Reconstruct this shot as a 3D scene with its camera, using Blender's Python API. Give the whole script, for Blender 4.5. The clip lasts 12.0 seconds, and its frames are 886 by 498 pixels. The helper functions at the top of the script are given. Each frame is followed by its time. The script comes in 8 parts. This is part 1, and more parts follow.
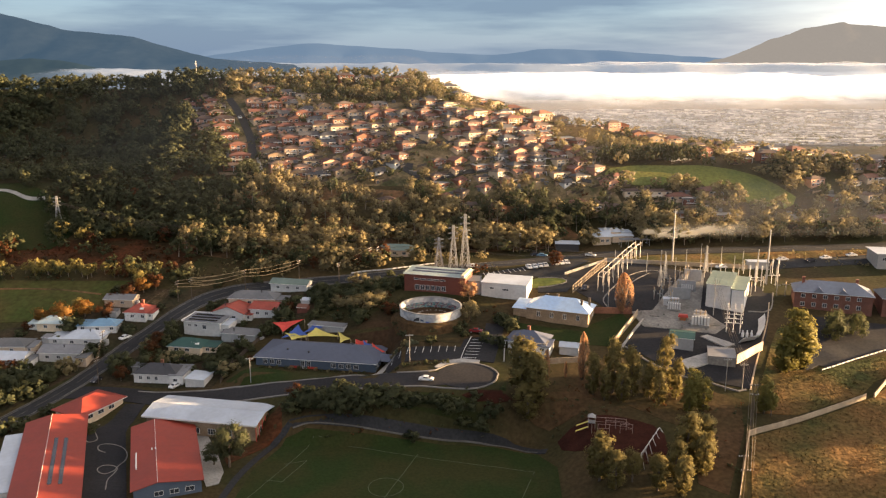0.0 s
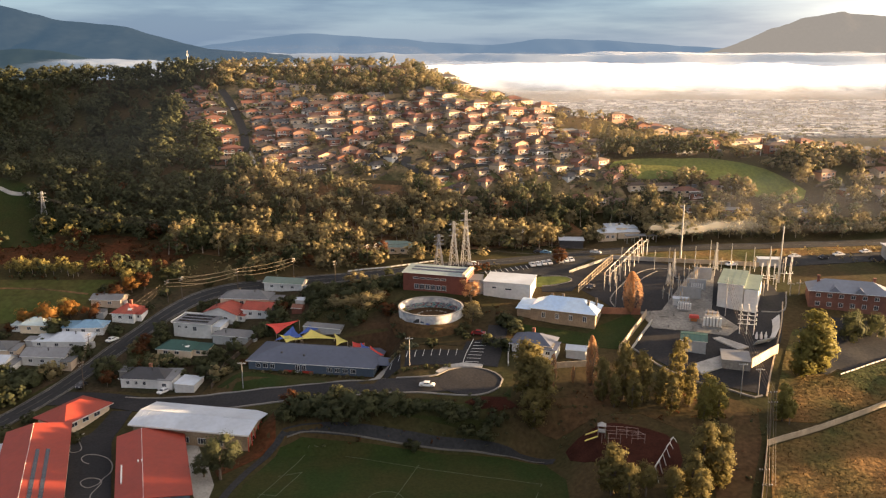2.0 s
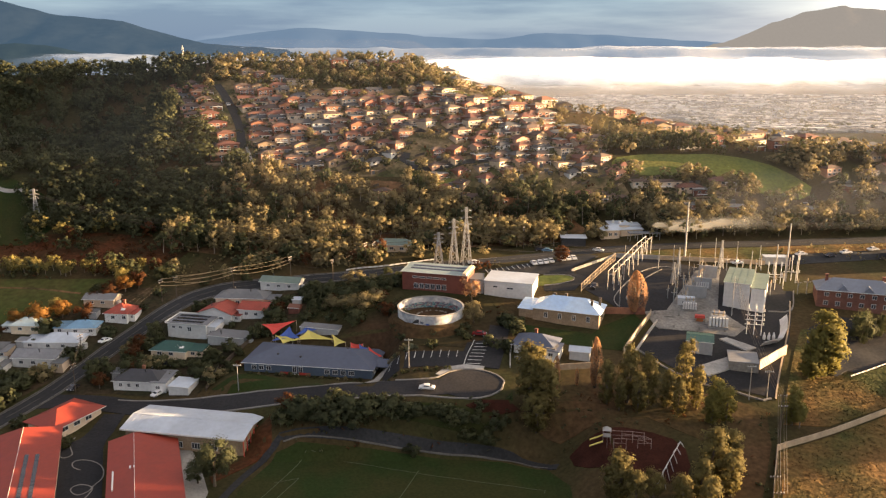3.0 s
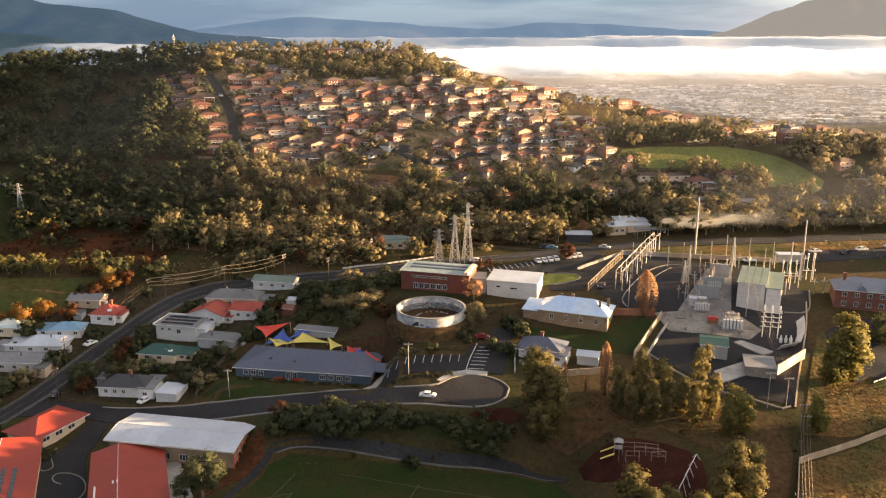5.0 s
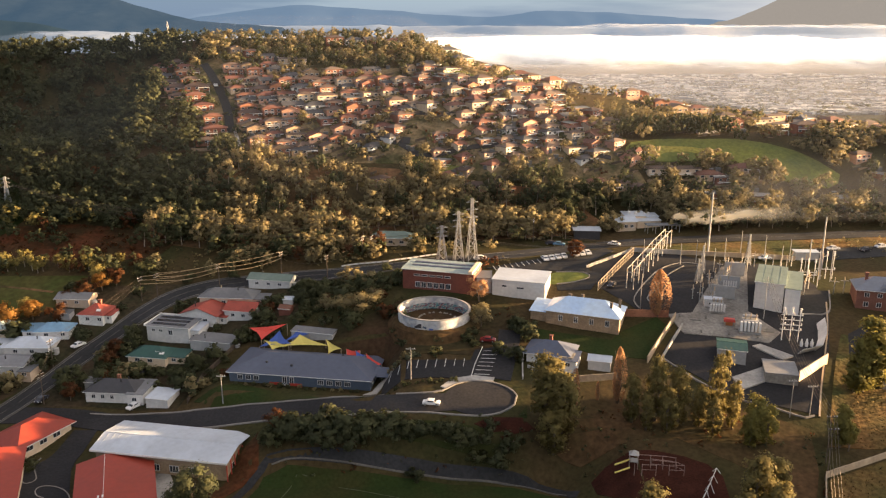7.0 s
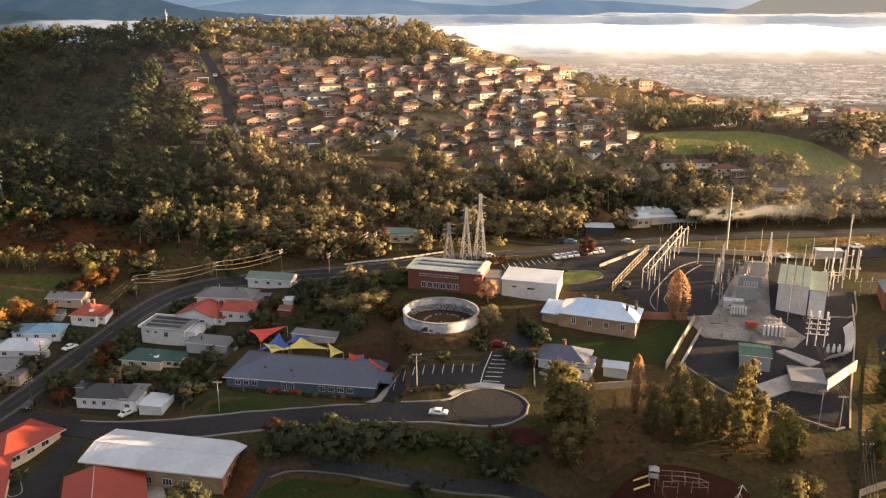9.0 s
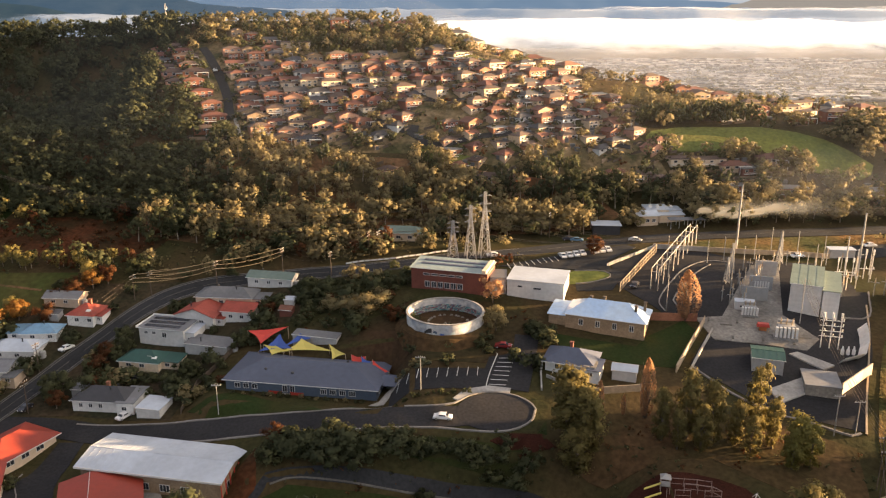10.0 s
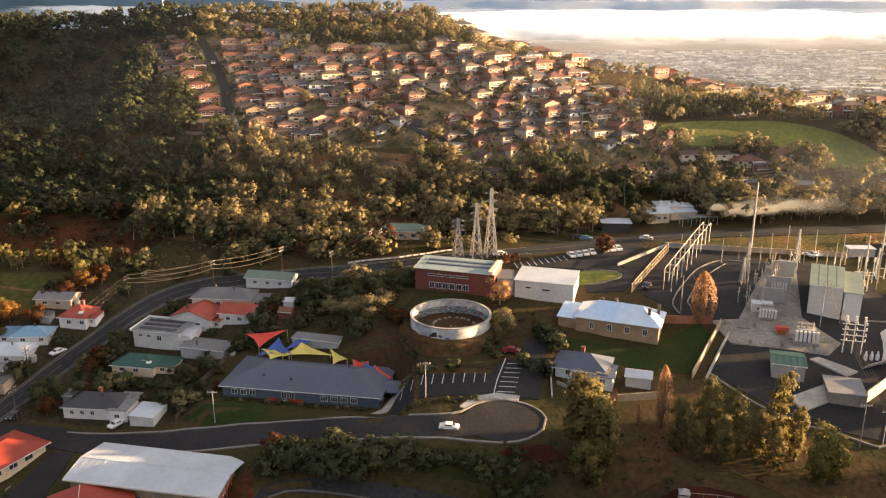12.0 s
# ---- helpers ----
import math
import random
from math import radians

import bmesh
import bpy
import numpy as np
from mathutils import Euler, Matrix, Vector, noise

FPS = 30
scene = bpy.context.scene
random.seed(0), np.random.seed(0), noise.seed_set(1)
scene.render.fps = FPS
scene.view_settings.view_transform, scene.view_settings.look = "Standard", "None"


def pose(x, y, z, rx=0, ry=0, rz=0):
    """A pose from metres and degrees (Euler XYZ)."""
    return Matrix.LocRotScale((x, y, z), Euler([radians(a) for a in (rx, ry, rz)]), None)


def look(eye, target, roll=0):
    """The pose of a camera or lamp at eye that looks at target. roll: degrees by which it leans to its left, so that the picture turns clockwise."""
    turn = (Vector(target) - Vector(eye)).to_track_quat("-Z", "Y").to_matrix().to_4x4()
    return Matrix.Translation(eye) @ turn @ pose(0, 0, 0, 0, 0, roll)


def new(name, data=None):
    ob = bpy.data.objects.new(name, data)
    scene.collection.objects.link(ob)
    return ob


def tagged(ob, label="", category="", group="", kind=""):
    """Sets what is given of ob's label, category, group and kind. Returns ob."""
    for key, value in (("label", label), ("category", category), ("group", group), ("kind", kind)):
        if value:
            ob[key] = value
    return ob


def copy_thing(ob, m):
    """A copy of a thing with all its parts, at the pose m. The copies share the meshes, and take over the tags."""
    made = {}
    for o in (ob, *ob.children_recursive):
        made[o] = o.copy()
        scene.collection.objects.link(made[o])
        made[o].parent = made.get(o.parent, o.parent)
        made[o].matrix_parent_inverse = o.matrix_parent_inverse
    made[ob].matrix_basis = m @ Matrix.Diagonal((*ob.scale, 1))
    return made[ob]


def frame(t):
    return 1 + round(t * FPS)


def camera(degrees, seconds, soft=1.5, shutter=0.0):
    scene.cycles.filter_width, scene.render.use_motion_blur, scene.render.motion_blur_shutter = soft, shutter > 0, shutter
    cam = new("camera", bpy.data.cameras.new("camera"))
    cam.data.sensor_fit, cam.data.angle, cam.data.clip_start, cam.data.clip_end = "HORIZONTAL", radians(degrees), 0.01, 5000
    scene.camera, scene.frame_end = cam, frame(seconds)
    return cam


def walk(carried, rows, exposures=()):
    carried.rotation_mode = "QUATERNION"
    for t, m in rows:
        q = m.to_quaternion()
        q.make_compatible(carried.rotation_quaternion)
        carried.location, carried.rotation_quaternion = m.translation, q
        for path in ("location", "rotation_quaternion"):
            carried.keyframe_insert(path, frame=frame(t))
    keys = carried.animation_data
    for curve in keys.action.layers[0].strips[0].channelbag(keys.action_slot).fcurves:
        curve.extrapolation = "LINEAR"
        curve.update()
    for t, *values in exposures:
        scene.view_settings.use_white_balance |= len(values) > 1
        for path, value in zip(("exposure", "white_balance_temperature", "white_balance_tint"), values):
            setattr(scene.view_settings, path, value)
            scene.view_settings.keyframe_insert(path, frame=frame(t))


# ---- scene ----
cam = camera(58.0, 12.0, soft=1.25)
EXPOSURE = 2.76
# seconds, x, y, z, yaw, pitch, roll
PATH = [
    (0, 0.000, 0.000, 91.234, -0.000, -13.000, 0.000),
    (0.5, -0.189, 2.628, 91.188, -0.014, -13.125, -0.042),
    (1, -0.650, 5.575, 91.101, -0.084, -13.273, -0.056),
    (1.5, -1.116, 8.688, 91.105, -0.200, -13.475, -0.025),
    (2, -1.434, 11.674, 91.034, -0.276, -13.658, -0.040),
    (2.5, -1.662, 14.569, 90.925, -0.338, -13.844, -0.050),
    (3, -1.857, 17.716, 90.762, -0.375, -14.016, -0.066),
    (5, -2.721, 29.725, 90.368, -0.541, -14.708, -0.083),
    (5.5, -2.927, 32.643, 90.274, -0.562, -14.904, -0.081),
    (6, -3.124, 35.514, 90.198, -0.567, -15.085, -0.104),
    (6.5, -3.451, 38.411, 90.149, -0.573, -15.281, -0.064),
    (7, -3.836, 41.224, 90.063, -0.571, -15.471, -0.034),
    (9, -4.564, 52.432, 89.575, -0.244, -16.181, -0.037),
    (9.5, -4.915, 55.152, 89.445, -0.182, -16.375, -0.050),
    (10, -5.203, 57.757, 89.370, -0.103, -16.564, -0.040),
    (10.5, -5.431, 60.229, 89.278, -0.053, -16.748, -0.064),
    (11, -5.581, 62.493, 89.153, 0.008, -16.904, -0.060),
    (11.5, -5.830, 64.565, 88.958, 0.016, -16.992, -0.082),
    (12, -6.144, 66.548, 88.886, 0.024, -17.102, -0.108),
]
walk(cam, [(t, pose(x, y, z, 90 + pitch, 0, yaw) @ pose(0, 0, 0, 0, 0, roll)) for t, x, y, z, yaw, pitch, roll in PATH], exposures=[(0, EXPOSURE, 6750, 12), (12, EXPOSURE, 6750, 12)])

# ---- sky, sun and exposure ----
SUN_AZIMUTH = 6.0      # degrees from +x towards +y
SUN_HEIGHT = 7.2
sun_way = Vector((math.cos(radians(SUN_AZIMUTH)) * math.cos(radians(SUN_HEIGHT)), math.sin(radians(SUN_AZIMUTH)) * math.cos(radians(SUN_HEIGHT)), math.sin(radians(SUN_HEIGHT))))
sun = new("sun", bpy.data.lights.new("sun", "SUN"))
sun.data.energy, sun.data.angle, sun.data.color = 5.0, radians(0.8), (1.0, 0.66, 0.34)
sun.matrix_world = look((sun_way * 300), (0, 0, 0))

world = bpy.data.worlds.new("sky")
scene.world = world
world.use_nodes = True
wn, wl = world.node_tree.nodes, world.node_tree.links
wn.clear()
w_out, w_bg, w_sky = wn.new("ShaderNodeOutputWorld"), wn.new("ShaderNodeBackground"), wn.new("ShaderNodeTexSky")
w_sky.sky_type, w_sky.sun_disc = "NISHITA", False
w_sky.sun_elevation, w_sky.sun_rotation = radians(SUN_HEIGHT), radians(90 - SUN_AZIMUTH)
w_sky.air_density, w_sky.dust_density, w_sky.ozone_density = 1.0, 1.2, 2.0
w_tc, w_map = wn.new("ShaderNodeTexCoord"), wn.new("ShaderNodeMapping")
w_map.inputs["Scale"].default_value = (1.0, 1.0, 9.0)
w_noise, w_ramp, w_mix = wn.new("ShaderNodeTexNoise"), wn.new("ShaderNodeValToRGB"), wn.new("ShaderNodeMix")
w_noise.inputs["Scale"].default_value, w_noise.inputs["Detail"].default_value, w_noise.inputs["Roughness"].default_value = 2.6, 7, 0.55
w_ramp.color_ramp.elements[0].position, w_ramp.color_ramp.elements[1].position = 0.40, 0.58
w_mix.data_type = "RGBA"
wl.new(w_tc.outputs["Generated"], w_map.inputs["Vector"])
wl.new(w_map.outputs["Vector"], w_noise.inputs["Vector"])
wl.new(w_noise.outputs["Fac"], w_ramp.inputs["Fac"])
# cloud: a greyed and dimmed form of the sky behind it
w_cloud = wn.new("ShaderNodeMix")
w_cloud.data_type = "RGBA"
w_cloud.inputs[0].default_value = 0.85
# low in the sky the cloud is blue-grey, higher up it takes the warm light of the low sun
w_sep, w_rise, w_tint = wn.new("ShaderNodeSeparateXYZ"), wn.new("ShaderNodeMapRange"), wn.new("ShaderNodeMix")
w_rise.inputs[1].default_value, w_rise.inputs[2].default_value = 0.10, 0.40
w_tint.data_type = "RGBA"
w_tint.inputs[6].default_value, w_tint.inputs[7].default_value = (0.80, 1.28, 2.0, 1), (3.8, 3.1, 2.6, 1)
wl.new(w_tc.outputs["Generated"], w_sep.inputs[0])
wl.new(w_sep.outputs["Z"], w_rise.inputs[0])
wl.new(w_rise.outputs[0], w_tint.inputs[0])
wl.new(w_tint.outputs[2], w_cloud.inputs[7])
wl.new(w_sky.outputs["Color"], w_cloud.inputs[6])
wl.new(w_ramp.outputs["Color"], w_mix.inputs[0])
w_pale = wn.new("ShaderNodeMix")
w_pale.data_type = "RGBA"
w_pale.inputs[0].default_value = 0.55
w_pale.inputs[7].default_value = (1.4, 2.35, 3.7, 1)
wl.new(w_sky.outputs["Color"], w_pale.inputs[6])
wl.new(w_pale.outputs[2], w_mix.inputs[6])
wl.new(w_cloud.outputs[2], w_mix.inputs[7])
# towards the sun the haze is bright and warm
w_side, w_glow = wn.new("ShaderNodeMapRange"), wn.new("ShaderNodeMix")
w_side.inputs[1].default_value, w_side.inputs[2].default_value = 0.22, 0.74
w_side.interpolation_type = "SMOOTHSTEP"
w_glow.data_type, w_glow.blend_type = "RGBA", "ADD"
w_glow.inputs[7].default_value = (6.2, 5.2, 4.0, 1)
wl.new(w_sep.outputs["X"], w_side.inputs[0])
wl.new(w_side.outputs[0], w_glow.inputs[0])
wl.new(w_mix.outputs[2], w_glow.inputs[6])
wl.new(w_glow.outputs[2], w_bg.inputs["Color"])
w_bg.inputs["Strength"].default_value = 0.037
wl.new(w_bg.outputs[0], w_out.inputs["Surface"])

# ---- materials ----
def mat(name, colour, rough=0.8, metal=0.0, vary=0.25, grain=0.6, stain=0.05, bump=0.0, other=None, each=0.0, leaf=False, clear=0.5):
    """A surface of that colour. grain and stain: sizes (1/m) of fine and broad variation; other: a second colour in the broad one; each: change from piece to piece."""
    m = bpy.data.materials.new(name)
    m.use_nodes = True
    n, l = m.node_tree.nodes, m.node_tree.links
    b = n["Principled BSDF"]
    b.inputs["Roughness"].default_value, b.inputs["Metallic"].default_value = rough, metal
    b.inputs["Specular IOR Level"].default_value = clear
    tc = n.new("ShaderNodeTexCoord")
    fine, broad = n.new("ShaderNodeTexNoise"), n.new("ShaderNodeTexNoise")
    fine.inputs["Scale"].default_value, fine.inputs["Detail"].default_value = grain, 6
    broad.inputs["Scale"].default_value, broad.inputs["Detail"].default_value = stain, 5
    for t in (fine, broad):
        l.new(tc.outputs["Object"], t.inputs["Vector"])
    ramp = n.new("ShaderNodeValToRGB")
    ramp.color_ramp.elements[0].position, ramp.color_ramp.elements[1].position = 0.38, 0.62
    l.new(broad.outputs["Fac"], ramp.inputs["Fac"])
    mix = n.new("ShaderNodeMix")
    mix.data_type = "RGBA"
    second = other or tuple(c * (1 - vary) for c in colour)
    mix.inputs[6].default_value, mix.inputs[7].default_value = (*colour, 1), (*second, 1)
    l.new(ramp.outputs["Color"], mix.inputs[0])
    hsv = n.new("ShaderNodeHueSaturation")
    l.new(mix.outputs[2], hsv.inputs["Color"])
    val = n.new("ShaderNodeMapRange")
    val.inputs[1].default_value, val.inputs[2].default_value = 0.25, 0.75
    val.inputs[3].default_value, val.inputs[4].default_value = 1 - vary, 1 + vary
    l.new(fine.outputs["Fac"], val.inputs[0])
    last = val.outputs[0]
    if each:
        src = n.new("ShaderNodeNewGeometry" if leaf else "ShaderNodeObjectInfo")
        rnd = n.new("ShaderNodeMapRange")
        rnd.inputs[3].default_value, rnd.inputs[4].default_value = 1 - each, 1 + each
        l.new(src.outputs["Random Per Island" if leaf else "Random"], rnd.inputs[0])
        mul = n.new("ShaderNodeMath")
        mul.operation = "MULTIPLY"
        l.new(last, mul.inputs[0])
        l.new(rnd.outputs[0], mul.inputs[1])
        last = mul.outputs[0]
        hue = n.new("ShaderNodeMapRange")
        hue.inputs[3].default_value, hue.inputs[4].default_value = 0.5 - 0.035 * each, 0.5 + 0.035 * each
        l.new(src.outputs["Random Per Island" if leaf else "Random"], hue.inputs[0])
        l.new(hue.outputs[0], hsv.inputs["Hue"])
    l.new(last, hsv.inputs["Value"])
    l.new(hsv.outputs[0], b.inputs["Base Color"])
    if bump:
        bp = n.new("ShaderNodeBump")
        bp.inputs["Strength"].default_value, bp.inputs["Distance"].default_value = 0.6, bump
        l.new(fine.outputs["Fac"], bp.inputs["Height"])
        l.new(bp.outputs[0], b.inputs["Normal"])
    if leaf:
        tr = n.new("ShaderNodeBsdfTranslucent")
        l.new(hsv.outputs[0], tr.inputs["Color"])
        ms = n.new("ShaderNodeMixShader")
        ms.inputs[0].default_value = 0.45
        l.new(b.outputs[0], ms.inputs[1])
        l.new(tr.outputs[0], ms.inputs[2])
        l.new(ms.outputs[0], n["Material Output"].inputs["Surface"])
    return m


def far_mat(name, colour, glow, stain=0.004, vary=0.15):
    """Distance behind the air: a plain surface with haze put in as emission."""
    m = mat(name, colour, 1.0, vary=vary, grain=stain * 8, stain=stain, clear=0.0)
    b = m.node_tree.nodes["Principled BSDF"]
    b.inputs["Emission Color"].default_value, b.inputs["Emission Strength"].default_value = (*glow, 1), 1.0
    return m


